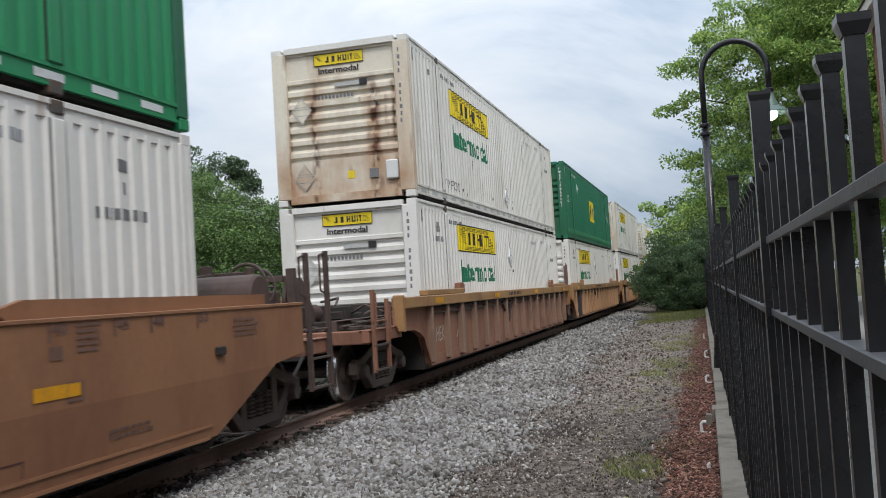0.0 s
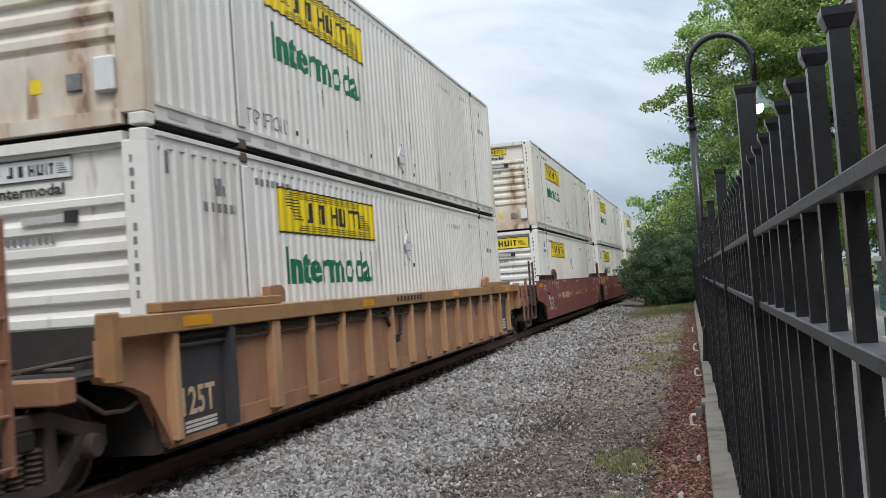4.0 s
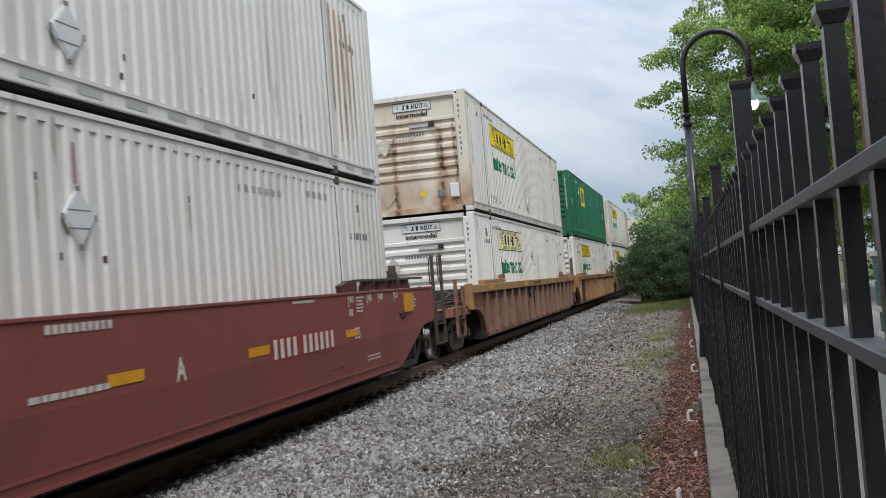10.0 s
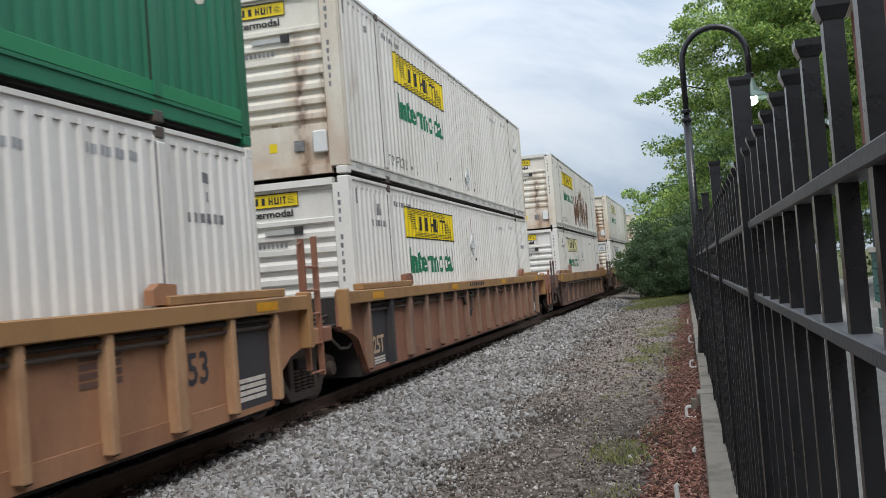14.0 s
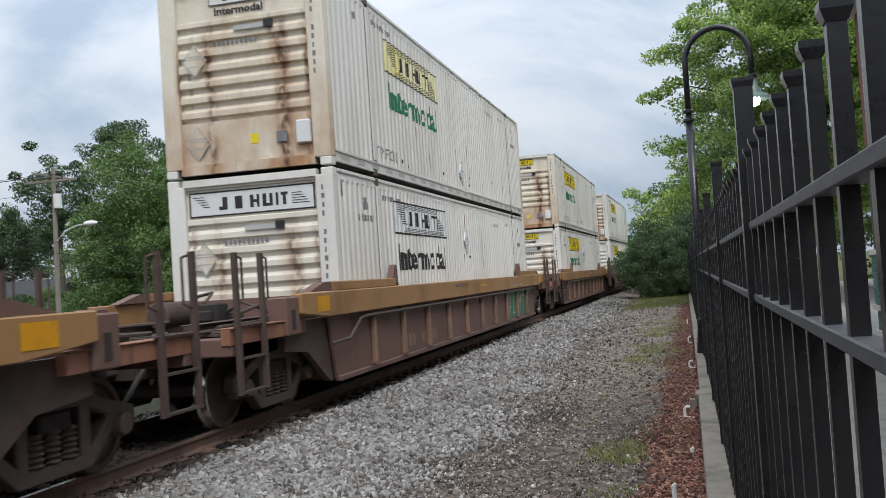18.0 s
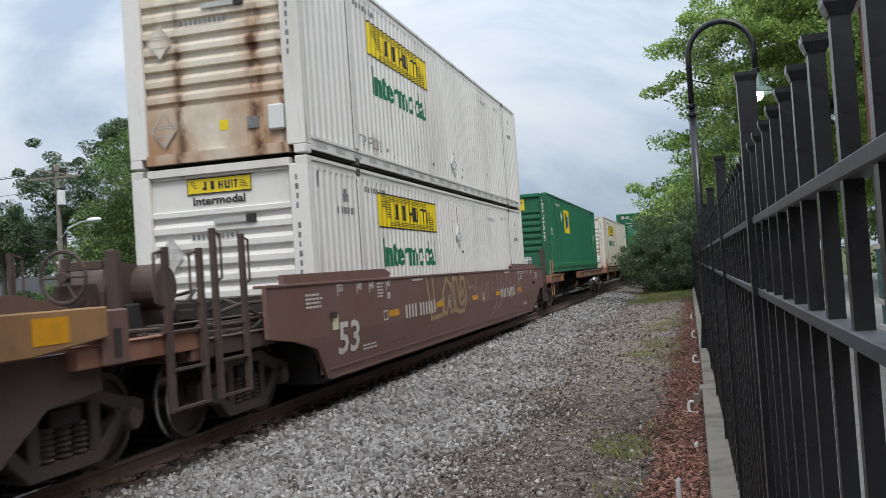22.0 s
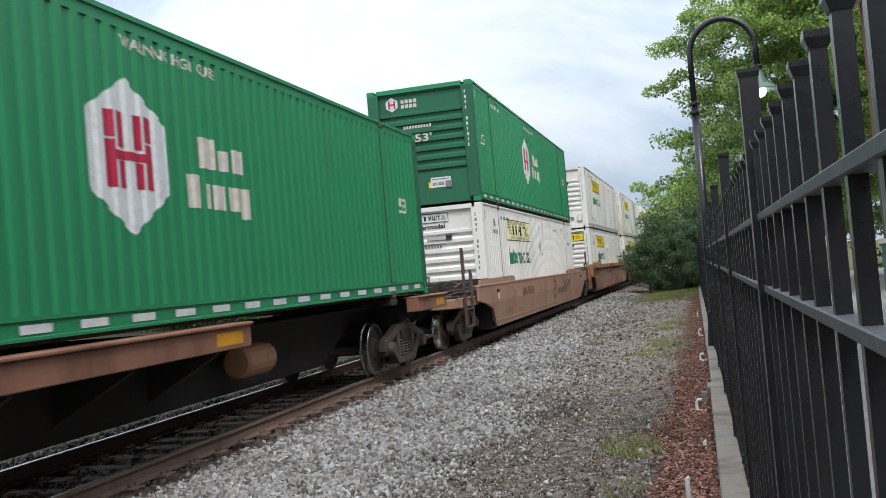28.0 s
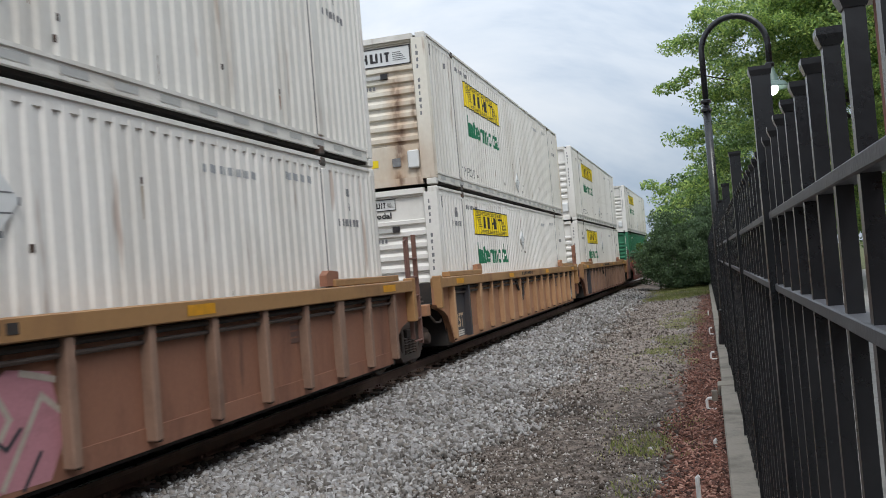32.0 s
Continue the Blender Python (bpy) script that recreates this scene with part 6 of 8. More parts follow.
def grab_ladder(y, z0, z1, wide=0.42):
    """An upright ladder at the car's corner."""
    runs = [[(1.42, y, z0), (1.42, y, z1)], [(1.42, y + wide, z0), (1.42, y + wide, z1)]]
    n = max(2, int((z1 - z0) / 0.36))
    for k in range(n + 1):
        z = z0 + 0.06 + (z1 - z0 - 0.12) * k / n
        runs.append([(1.42, y, z), (1.42, y + wide, z)])
    return rods(0.018, *runs, sides=6)


def end_ladder(y, heads):
    """Two flat posts at an open corner that hang below the platform, each with a bent grab iron beside its head."""
    bm = bmesh.new()
    for k, (dy, top) in enumerate(((0.0, heads[0]), (0.62, heads[1]))):
        box(bm, 1.425, 1.475, y + dy, y + dy + 0.07, 0.45, top)
        for p, q in (((1.44, y + dy + 0.07, top - 0.03), (1.44, y + dy + 0.21, top - 0.06)), ((1.44, y + dy + 0.21, top - 0.06), (1.44, y + dy + 0.21, top - 0.50)), ((1.44, y + dy + 0.21, top - 0.50), (1.44, y + dy + 0.07, top - 0.54))):
            rod(bm, p, q, 0.013, sides=6)
    rod(bm, (1.44, y - 0.02, 1.18), (1.44, y + 0.75, 1.18), 0.014, sides=6)
    return bm


def post_ladder(y, z0, z1, wide=0.42):
    """Two square posts with rungs low down and a bent grab iron between their heads."""
    bm = boxes((1.36, 1.43, y, y + 0.05, z0, z1), (1.36, 1.43, y + wide, y + wide + 0.05, z0 + 0.1, z1 - 0.04))
    for z in (z0 + 0.06, z0 + 0.42, z0 + 0.80, z0 + 1.1, z0 + 1.4):
        rod(bm, (1.42, y + 0.02, z), (1.42, y + wide + 0.03, z), 0.016, sides=6)
    for p, q in (((1.4, y + wide + 0.05, z1 - 0.08), (1.4, y + wide + 0.16, z1 - 0.12)), ((1.4, y + wide + 0.16, z1 - 0.12), (1.4, y + wide + 0.16, z1 - 0.7)), ((1.4, y + wide + 0.16, z1 - 0.7), (1.4, y + wide + 0.05, z1 - 0.74))):
        rod(bm, p, q, 0.012, sides=6)
    return bm


def hand_wheel(z):
    """A spoked hand brake wheel that looks along y."""
    bm = bmesh.new()
    for k in range(20):
        a, b = 2 * math.pi * k / 20, 2 * math.pi * (k + 1) / 20
        rod(bm, (0.28 * math.cos(a), 0, z + 0.28 * math.sin(a)), (0.28 * math.cos(b), 0, z + 0.28 * math.sin(b)), 0.023, sides=6)
    for k in range(6):
        a = 2 * math.pi * k / 6
        rod(bm, (0.05 * math.cos(a), 0, z + 0.05 * math.sin(a)), (0.28 * math.cos(a), 0, z + 0.28 * math.sin(a)), 0.014, sides=6)
    rod(bm, (0, -0.04, z), (0, 0.06, z), 0.06, sides=10)
    return bm


def end_gear(car, steel, front, open_end, brake, length):
    """The end platform: centre sill, cross beam, grab irons, and at open ends a coupler, hose and brake stand."""
    m = Matrix() if front else pose(0, 0, 0, 0, 0, 180)
    e = length
    part("centre_sill", shared(("centre_sill", e), lambda: bevel(boxes((-0.33, 0.33, -e, -7.9, 0.66, 1.02)), 0.015), M_UNDER), None, car, at=m)
    part("end_beam", shared(("end_beam", e), lambda: bevel(boxes((-1.40, 1.40, -e + 0.1, -e + 0.34, 0.86, 1.06)), 0.015), steel), None, car, at=m)
    part("deck", shared(("deck", e), lambda: boxes((-1.25, 1.25, -e + 0.34, -8.2, 1.0, 1.04)), M_UNDER), None, car, at=m)
    part("pipework", shared(("pipework", e), lambda: rods(0.022, [(-1.2, -e + 0.6, 1.10), (1.2, -e + 0.6, 1.10)], [(0.6, -e + 0.3, 1.08), (0.7, -8.3, 1.14)], [(0.9, -e + 0.3, 1.12), (0.9, -8.3, 1.16)], [(-0.8, -e + 0.2, 1.1), (-0.7, -8.2, 1.2)]), M_CAST), None, car, at=m)
    if open_end:
        part("coupler", shared(("coupler", e), lambda: bevel(boxes((-0.11, 0.11, -e - 0.62, -e, 0.72, 0.94), (-0.2, 0.16, -e - 0.80, -e - 0.55, 0.66, 1.0)), 0.03), M_CAST), None, car, at=m)
        part("air_hose", shared(("air_hose", e), lambda: rods(0.028, [(0.45, -e + 0.05, 0.85), (0.45, -e - 0.15, 0.7), (0.40, -e - 0.38, 0.45), (0.34, -e - 0.6, 0.40), (0.3, -e - 0.8, 0.52)]), M_UNDER), None, car, at=m)
        coat = M_RUST if steel in (M_ORANGE, M_RUST) else M_GEAR
        sill = {M_RED: M_GEAR, M_ORANGE: M_TANRIB, M_TANPALE: M_TANPALE, M_BROWN: M_GEAR}.get(steel, M_RUST)
        heads = {M_ORANGE: (1.62, 1.46), M_RUST: (1.64, 1.50), M_DUSK: (1.96, 1.96), M_TANPALE: (2.1, 1.62)}.get(steel, (2.16, 2.12))
        lift = 0.10 if steel is M_DUSK else 0.0
        for s in (1, -1):
            mm = m @ Matrix.Diagonal((s, 1, 1, 1))
            part("platform_sill", shared(("platform_sill", e, lift), lambda: bevel(boxes((1.30, 1.41, -e + 0.08, -9.6, 0.88 + lift, 1.05 + lift), (1.26, 1.43, -e + 0.08, -9.6, 1.05 + lift, 1.066 + lift)), 0.006), sill), None, car, "worn side sill of the end platform", at=mm)
            part("end_ladder", shared(("end_ladder", e, heads), lambda: end_ladder(-e + 0.16, heads), coat), None, car, "dark corner ladder with grab irons", at=mm)
            part("ladder_rungs", shared(("ladder_rungs", e), lambda: boxes((1.43, 1.48, -e + 0.16, -e + 0.84, 0.46, 0.485), (1.43, 1.48, -e + 0.16, -e + 0.84, 0.82, 0.845)), M_CAST), None, car, "worn step treads", at=mm)
            part("deck_beam", shared(("deck_beam", e), lambda: bevel(boxes((0.72, 0.82, -e + 0.34, -8.25, 1.04, 1.20), (0.68, 0.86, -e + 0.34, -8.25, 1.20, 1.215)), 0.005), M_GEAR), None, car, at=mm)
            part("gusset", shared(("deck_gusset", e), lambda: prism([(-9.3, 1.05), (-8.27, 1.05), (-8.27, 1.42)], 0.95, 1.0, "x"), M_UNDER), None, car, at=mm)
        part("grating", shared(("grating", e), lambda: boxes(*[(-1.2, 1.2, -e + 0.50 + 0.12 * k, -e + 0.58 + 0.12 * k, 1.066, 1.09) for k in range(9)]), M_CAST), None, car, at=m)
        part("brake_cylinder", shared(("brake_cylinder", e), lambda: bevel(rod(bmesh.new(), (-0.45, -e + 1.75, 1.30), (-0.45, -e + 2.5, 1.30), 0.17, sides=16), 0.02), M_GEAR), None, car, at=m)
        part("relay_valve", shared(("relay_valve", e), lambda: bevel(boxes((0.20, 0.52, -e + 1.5, -e + 1.8, 1.05, 1.42), (0.26, 0.46, -e + 1.46, -e + 1.84, 1.2, 1.34), (0.3, 0.6, -e + 1.9, -e + 2.05, 1.05, 1.3)), 0.02), M_UNDER), None, car, at=m)
        part("brake_rigging", shared(("brake_rigging", e), lambda: rods(0.022, [(1.15, -e + 0.3, 1.17), (1.15, -8.4, 1.2)], [(1.05, -e + 0.9, 1.28), (1.05, -e + 1.5, 1.36), (1.0, -8.4, 1.36)], [(-0.45, -e + 1.75, 1.3), (0.1, -e + 0.9, 1.14), (0.5, -e + 0.4, 1.12)], [(0.55, -e + 1.7, 1.3), (0.85, -e + 1.5, 1.42), (1.1, -e + 1.6, 1.3), (1.2, -e + 1.9, 1.12)], [(0.3, -e + 1.6, 1.42), (0.2, -e + 2.0, 1.55), (-0.2, -e + 2.2, 1.5)], [(-1.1, -e + 0.4, 1.2), (-0.2, -e + 1.6, 1.22)], sides=6), M_CAST), None, car, at=m)
        if brake:
            part("brake_stand", shared(("brake_stand", e), lambda: bevel(boxes((-0.62, -0.18, -e + 0.40, -e + 0.62, 1.06, 1.72)), 0.03), M_GEAR), None, car, at=m)
            part("brake_wheel", shared(("brake_wheel", e), lambda: hand_wheel(1.78), M_CAST), None, car, "spoked hand brake wheel", at=m @ pose(-0.4, -e + 0.32, 0))
            if steel in (M_TANBROWN, M_BROWN, M_RED):
                part("air_tank", shared(("air_tank", e), lambda: bevel(rod(bmesh.new(), (-1.1, -e + 1.35, 1.62), (0.2, -e + 1.35, 1.62), 0.27, sides=20), 0.03), M_GEAR), None, car, "cylindrical brown air tank", at=m)
            part("stand_bracket", shared(("stand_bracket", e), lambda: prism([(-e + 0.55, 1.05), (-e + 1.7, 1.05), (-e + 1.7, 1.35), (-e + 1.25, 1.9), (-e + 0.72, 1.95), (-e + 0.6, 1.6)], -0.16, -0.10, "x"), M_GEAR), None, car, "tall brown bracket plate", at=m)
            part("stand_post", shared(("stand_post", e), lambda: bevel(boxes((-0.08, 0.06, -e + 0.60, -e + 0.70, 1.05, 2.05), (-0.66, -0.58, -e + 0.62, -e + 0.70, 1.05, 2.0), (-0.60, -0.15, -e + 0.64, -e + 0.70, 1.85, 1.95)), 0.008), M_GEAR), None, car, at=m)
            part("valve", shared(("valve", e), lambda: bevel(boxes((-0.3, 0.05, -e + 0.75, -e + 1.05, 1.06, 1.45), (0.2, 1.0, -e + 0.85, -e + 1.05, 1.05, 1.2)), 0.02), M_UNDER), None, car, at=m)
    else:
        coat = M_REDDK if steel is M_RED else M_RUST if steel is M_ORANGE else M_BROWN
        if not front:
            for s in (1, -1):
                part("post_ladder", shared(("post_ladder", e), lambda: post_ladder(-e + 0.05, 0.45, 2.25), coat), None, car, "dark post ladder", at=m @ Matrix.Diagonal((s, 1, 1, 1)))
        else:
            for s in (1, -1):
                part("hose", shared(("side_hose", e), lambda: rods(0.02, [(1.25, -e + 0.3, 1.02), (1.32, -e + 0.5, 0.86), (1.34, -e + 0.75, 0.72), (1.34, -e + 1.05, 0.70), (1.3, -e + 1.3, 0.74)]), M_CAST), None, car, at=m @ Matrix.Diagonal((s, 1, 1, 1)))


def flags(*marks):
    """Length marks: a short upright stroke with small figures beside it."""
    bm = bmesh.new()
    for y, text in marks:
        for piece, dx, dz in ((sheet((0, 0.03, 0, 0.15)), 0, 0), (letters(text, 0.17, 0.10, 0.03), 0.045, 0.05)):
            vs = {v: bm.verts.new((v.co.x + y + dx, v.co.y + dz, 0)) for v in piece.verts}
            for q in piece.faces:
                bm.faces.new([vs[v] for v in q.verts])
            piece.free()
    return bm


def text_lines(width, height, rows):
    """A block of small print as ragged lines."""
    rr = random.Random(rows * 7 + 1)
    h = height / rows
    out = []
    for k in range(rows):
        x, end = 0.0, width * rr.uniform(0.75, 1.0)
        while x < end:
            w = rr.uniform(0.05, 0.13)
            out.append((x, min(x + w, end), k * h, k * h + h * 0.55))
            x += w + 0.022
    return sheet(*out)


def stencils(car, smooth, ink, number, ends):
    """Painted figures and bars, the same towards either end of either side."""
    x = 1.527
    pieces = (
        # name, key, how it is made, its start along the side, its length, height of its foot
        ("marking", "data_block", lambda: text_lines(0.56, 0.20, 4), -8.93, 0.56, 1.23),
        ("lettering", "length_53", lambda: flags((0, "53")), -7.86, 0.2, 1.35),
        ("lettering", "length_48", lambda: flags((0, "48")), -7.10, 0.2, 1.35),
        ("lettering", "length_45", lambda: flags((0, "45")), -6.58, 0.2, 1.35),
        ("lettering", "length_40", lambda: flags((0, "40")), -5.80, 0.2, 1.35),
        ("marking", "small_block", lambda: text_lines(0.30, 0.24, 5), -6.22, 0.30, 1.26),
        ("marking", "flag_foot", lambda: sheet((0.0, 0.06, 0, 0.10), (0.08, 0.14, 0, 0.10)), -5.75, 0.14, 1.22),
        ("marking", "strip_block", lambda: ring(0.2, 0.15, 0.02), -5.98, 0.2, 0.90),
        ("marking", "low_lines", lambda: text_lines(0.62, 0.10, 2), -6.92, 0.62, 0.54),
        ("marking", "top_line", lambda: bars(0.67, 0.035, 11, 1, 0.2), -4.4, 0.67, 1.46),
    )
    for m in (Matrix(),):
        if ink is not M_DUSK:
            part("lettering", shared("length_figure", lambda: on_side(letters("53", 0.80, 0.44, 0.02), x, -7.88, 0.56), ink), None, car, "large painted figures", at=m)
        for name, key, make, y, long, z in pieces:
            if smooth is M_TANPALE and z > 1.0:
                continue
            for y0 in (y, -y - long):
                part(name, shared((key, y0), lambda: on_side(make(), x, y0, z), ink), None, car, at=m)
        for y0 in [y for y, shown in ((-4.85, ends[0]), (3.12, ends[1])) if shown]:
            if smooth is M_RED:
                part("mark_field", shared(("mark_field", y0), lambda: on_side(sheet((-0.06, 1.98, -0.03, 0.25)), x - 0.003, y0, 0.86), M_REDPATCH), None, car, "fresher red field", at=m)
            part("marking", shared(("reporting_mark", y0), lambda: on_side(sheet(*[(0.18 * k + (0.12 if k > 3 else 0), 0.18 * k + 0.095 + (0.12 if k > 3 else 0), 0, 0.22) for k in range(10)]), x, y0, 0.86), ink), None, car, at=m)
        if not ends[1] and smooth is M_RED:
            part("marking", shared("rear_block", lambda: on_side(text_lines(0.62, 0.40, 5), x, 7.20, 0.78), ink), None, car, at=m)
        part("marking", shared("round_mark", lambda: on_side(strokes(0.02, [(0.0, 0.07), (0.03, 0.0), (0.12, 0.0), (0.15, 0.07), (0.15, 0.15), (0.12, 0.22), (0.03, 0.22), (0.0, 0.15), (0.0, 0.07)], [(0.0, 0.11), (0.15, 0.11)]), x, -2.0, 0.90), ink), None, car, at=m)
        part("unit_letter", shared(("unit_letter", number), lambda: on_side(letters(number, 0.17, 0.22, 0.02), x, 1.04, 0.86), ink), None, car, at=m)
        if smooth is M_RED:
            part("marking", shared("middle_line", lambda: on_side(text_lines(1.2, 0.09, 1), x, -0.94, 0.93), ink), None, car, at=m)
            part("marking", shared("middle_mark", lambda: on_side(bars(0.85, 0.07, 10, 1, 0.3), x, -0.72, 1.41), ink), None, car, at=m)
        for y0 in (-5.34, 4.80):
            part("seam_line", shared(("door_seam", y0), lambda: on_side(sheet((0, 0.54, 0.105, 0.12), (0.525, 0.54, 0, 0.105), (0, 0.015, 0, 0.105)), 1.523, y0, 0.44), M_REDDK), None, car, at=m)
        for y0 in (-8.14, 7.98):
            part("knob", shared(("side_knob", y0), lambda: bevel(boxes((1.518, 1.56, y0, y0 + 0.16, 1.07, 1.15)), 0.008), M_UNDER), None, car, at=m)
        for y in () if smooth is M_TANPALE else (-5.73, -2.9, 0.0, 2.5, 5.42):
            part("reflector", shared("amber_strip", lambda: on_side(sheet((0, 0.52, 0, 0.10)), x, 0, 0.94), M_AMBER), None, car, "amber reflective strip", at=m @ pose(0, y, 0))
        part("sticker", shared("pale_card", lambda: on_side(sheet((0, 0.22, 0, 0.20)), x, -8.10, 0.91), M_FADED), None, car, at=m)


def creased(bm, z, lean):
    """Folds an upright plate along a level line, so that its lower half leans inwards."""
    bmesh.ops.bisect_plane(bm, geom=[*bm.verts, *bm.edges, *bm.faces], plane_co=(0, 0, z), plane_no=(0, 0, 1))
    for v in bm.verts:
        if v.co.z < z:
            v.co.x -= (z - v.co.z) * lean
    return bm


def smooth_car(paint, ink, top, folded, first, last, number, label, group, brake):
    """A well car whose sides are smooth plates."""
    car = thing("well_car", label, "well car", group)
    near = [(-8.2, 0.30), (-8.6, 0.72), (-9.25, 0.86), (-10.0, 0.95), (-10.0, top)] if first else [(-8.15, 0.30), (-8.55, 1.06), (-8.7, 1.12), (-8.7, top)]
    far = [(10.05, top), (10.05, 0.95), (9.3, 0.88), (8.05, 0.30)] if last else [(8.95, top), (8.95, 1.0), (8.8, 0.92), (7.95, 0.30)]
    outline = [*far, *near]
    mirrored("side_plate", ("side_plate", top, first, last), lambda: creased(prism(outline, 1.47, 1.52, "x"), 0.86, 0.10), paint, car)
    mirrored("top_flange", ("top_flange", top, first, last), lambda: bevel(boxes((1.36, 1.535, near[-1][0], far[0][0], top - 0.006, top + 0.03)), 0.006), paint, car)
    mirrored("seam", ("seam", top), lambda: boxes((1.46, 1.486, -8.2, 7.95, 0.40, 0.425), (1.44, 1.476, -8.1, 7.9, 0.285, 0.315)), paint, car)
    part("floor", shared("well_floor", lambda: boxes((-1.32, 1.32, -8.1, 8.1, 0.22, 0.30)), M_UNDER), None, car)
    for m in (Matrix(), pose(0, 0, 0, 0, 0, 180)):
        part("bulkhead", shared("bulkhead", lambda: boxes((-1.34, 1.34, -8.26, -8.14, 0.24, 1.42)), M_UNDER), None, car, at=m)
    edge = -9.96 if first else -8.66
    # side doors in the plate's edge and the raised end guides
    if not folded:
        for m in (Matrix(), pose(0, 0, 0, 0, 0, 180)):
            for s in (1, -1):
                mm = m @ Matrix.Diagonal((s, 1, 1, 1))
                part("guide_rail", shared(("guide_rail", top), lambda: boxes((1.40, 1.50, -9.5, -6.1, top + 0.17, top + 0.205)), M_CAST), None, car, at=mm)
                part("end_guide", shared(("end_guide", top), lambda: prism([(-6.15, top + 0.03), (-5.55, top + 0.03), (-5.52, top + 0.24), (-5.85, top + 0.40), (-6.15, top + 0.34)], 1.38, 1.47, "x"), M_REDDK), None, car, at=mm if m == Matrix() else mm @ Matrix.Translation((0, 0, (top + 0.03) * 0.55)) @ Matrix.Diagonal((1, 1, 0.45, 1)))
                for k in range(4):
                    part("gusset", shared("gusset", lambda: prism([(-0.24, 0), (0.24, 0), (0.13, 0.17), (-0.13, 0.17)], 1.36, 1.46, "x"), M_REDDK), None, car, at=mm @ pose(0, -8.6 + k * 0.62, top + 0.03))
                part("end_panel", shared(("end_panel", top, edge), lambda: bevel(boxes((1.45, 1.545, edge, edge + 0.74, 1.14, top - 0.04)), 0.008), paint), None, car, at=mm)
                if m == Matrix():
                    part("end_stripe", shared(("end_stripe", top, edge), lambda: boxes((1.546, 1.552, edge + 0.04, edge + 0.70, top - 0.17, top - 0.06)), M_AMBER), None, car, "amber stripe", at=mm)
        for s in (1, -1):
            part("end_stripe", shared(("end_block", top, edge), lambda: boxes((1.552, 1.556, edge + 0.03, edge + 0.55, top - 0.36, top - 0.06)), M_AMBER), None, car, "amber panel", at=pose(0, 0, 0, 0, 0, 180) @ Matrix.Diagonal((s, 1, 1, 1)))
        if not first:
            part("lettering", shared("tonnage", lambda: on_side(letters("125T", 0.46, 0.17, 0.02), 1.551, -8.52, 1.17), ink), None, car, "painted figures")
    else:
        for m in (Matrix(), pose(0, 0, 0, 0, 0, 180)):
            for s in (1, -1):
                part("end_guide", shared(("fold_guide", top), lambda: prism([(-9.3, top + 0.03), (-5.3, top + 0.03), (-5.2, top + 0.10), (-5.5, top + 0.17), (-9.3, top + 0.14)], 1.36, 1.42, "x"), paint), None, car, at=m @ Matrix.Diagonal((s, 1, 1, 1)))
    stencils(car, paint, ink, number, (first, last))
    if paint is M_BROWN:
        for k, run in enumerate(([(-3.5, 1.5), (-3.36, 1.1), (-3.28, 0.76), (-2.5, 0.78), (-2.36, 1.1), (-2.7, 1.0), (-3.0, 0.95), (-3.05, 1.2), (-3.1, 1.48)], [(-2.38, 0.8), (-2.4, 1.2), (-2.1, 1.45), (-1.75, 1.3), (-1.55, 0.82), (-1.85, 0.8), (-2.0, 1.05), (-2.15, 0.8), (-2.38, 0.8)], [(-1.45, 0.82), (-1.6, 1.45), (-1.3, 1.42), (-1.1, 0.95), (-0.95, 1.45), (-0.65, 1.42), (-0.5, 1.05), (-0.75, 0.78), (-1.1, 0.76), (-1.45, 0.82)], [(-0.95, 0.9), (-0.7, 1.0), (-0.8, 1.2), (-1.0, 1.1)])):
            part("graffiti", shared(("tag_ochre", k), lambda: on_side(strokes(0.085, run), 1.524, 0, 0), M_GRAFFITI_Y), None, car, "ochre sprayed outline")
        for k, run in enumerate(([(1.5, 1.18), (1.65, 1.27), (1.77, 1.28), (1.7, 1.0), (1.55, 0.95)], [(2.17, 1.36), (2.12, 1.2), (2.19, 1.02)], [(2.72, 1.45), (2.75, 1.17), (2.55, 0.75), (2.13, 0.51)], [(3.13, 1.22), (3.1, 1.0), (3.24, 0.82), (2.81, 0.62)], [(3.35, 1.47), (3.4, 1.2), (3.6, 1.0)], [(4.05, 1.47), (3.95, 1.2), (4.0, 0.7)], [(5.22, 1.47), (5.1, 1.15), (4.72, 1.01)], [(4.5, 1.3), (4.35, 0.85), (4.6, 0.8), (4.75, 1.0)], [(5.68, 1.2), (5.5, 1.0), (5.1, 0.6)], [(0.4, 1.5), (0.42, 0.8)], [(-0.4, 1.4), (-0.2, 1.2), (0.1, 1.25), (0.3, 1.12)])):
            part("graffiti", shared(("tag_white", k), lambda: on_side(strokes(0.024, run), 1.525, 0, 0), M_GRAFFITI_W), None, car, "pale sprayed line")
        for k in range(9):
            part("graffiti", shared(("tag_haze", k), lambda: on_side(sheet([(0.4 + 0.13 * k, 0.84 + 0.05 * (k % 3)), (0.5 + 0.13 * k, 0.9), (0.48 + 0.13 * k, 1.4 - 0.06 * (k % 4)), (0.42 + 0.13 * k, 1.2)]), 1.523, 0, 0), M_RIB), None, car, "faded dusty sprayed patch")
    if paint is M_TANPALE:
        part("logo_mark", shared("ring_mark", lambda: on_side(strokes(0.10, [(0.84, 1.1), (1.2, 1.08), (1.42, 0.95), (1.44, 0.75), (1.3, 0.6), (0.9, 0.58), (0.84, 0.75), (1.0, 0.9), (1.15, 0.88)]), 1.523, 0, 0), M_DUSK), None, car, "dark painted ring")
        part("marking", shared("faint_bars", lambda: on_side(bars(2.3, 0.2, 9, 1, 0.5), 1.523, 1.65, 0.66), M_DUSK), None, car)
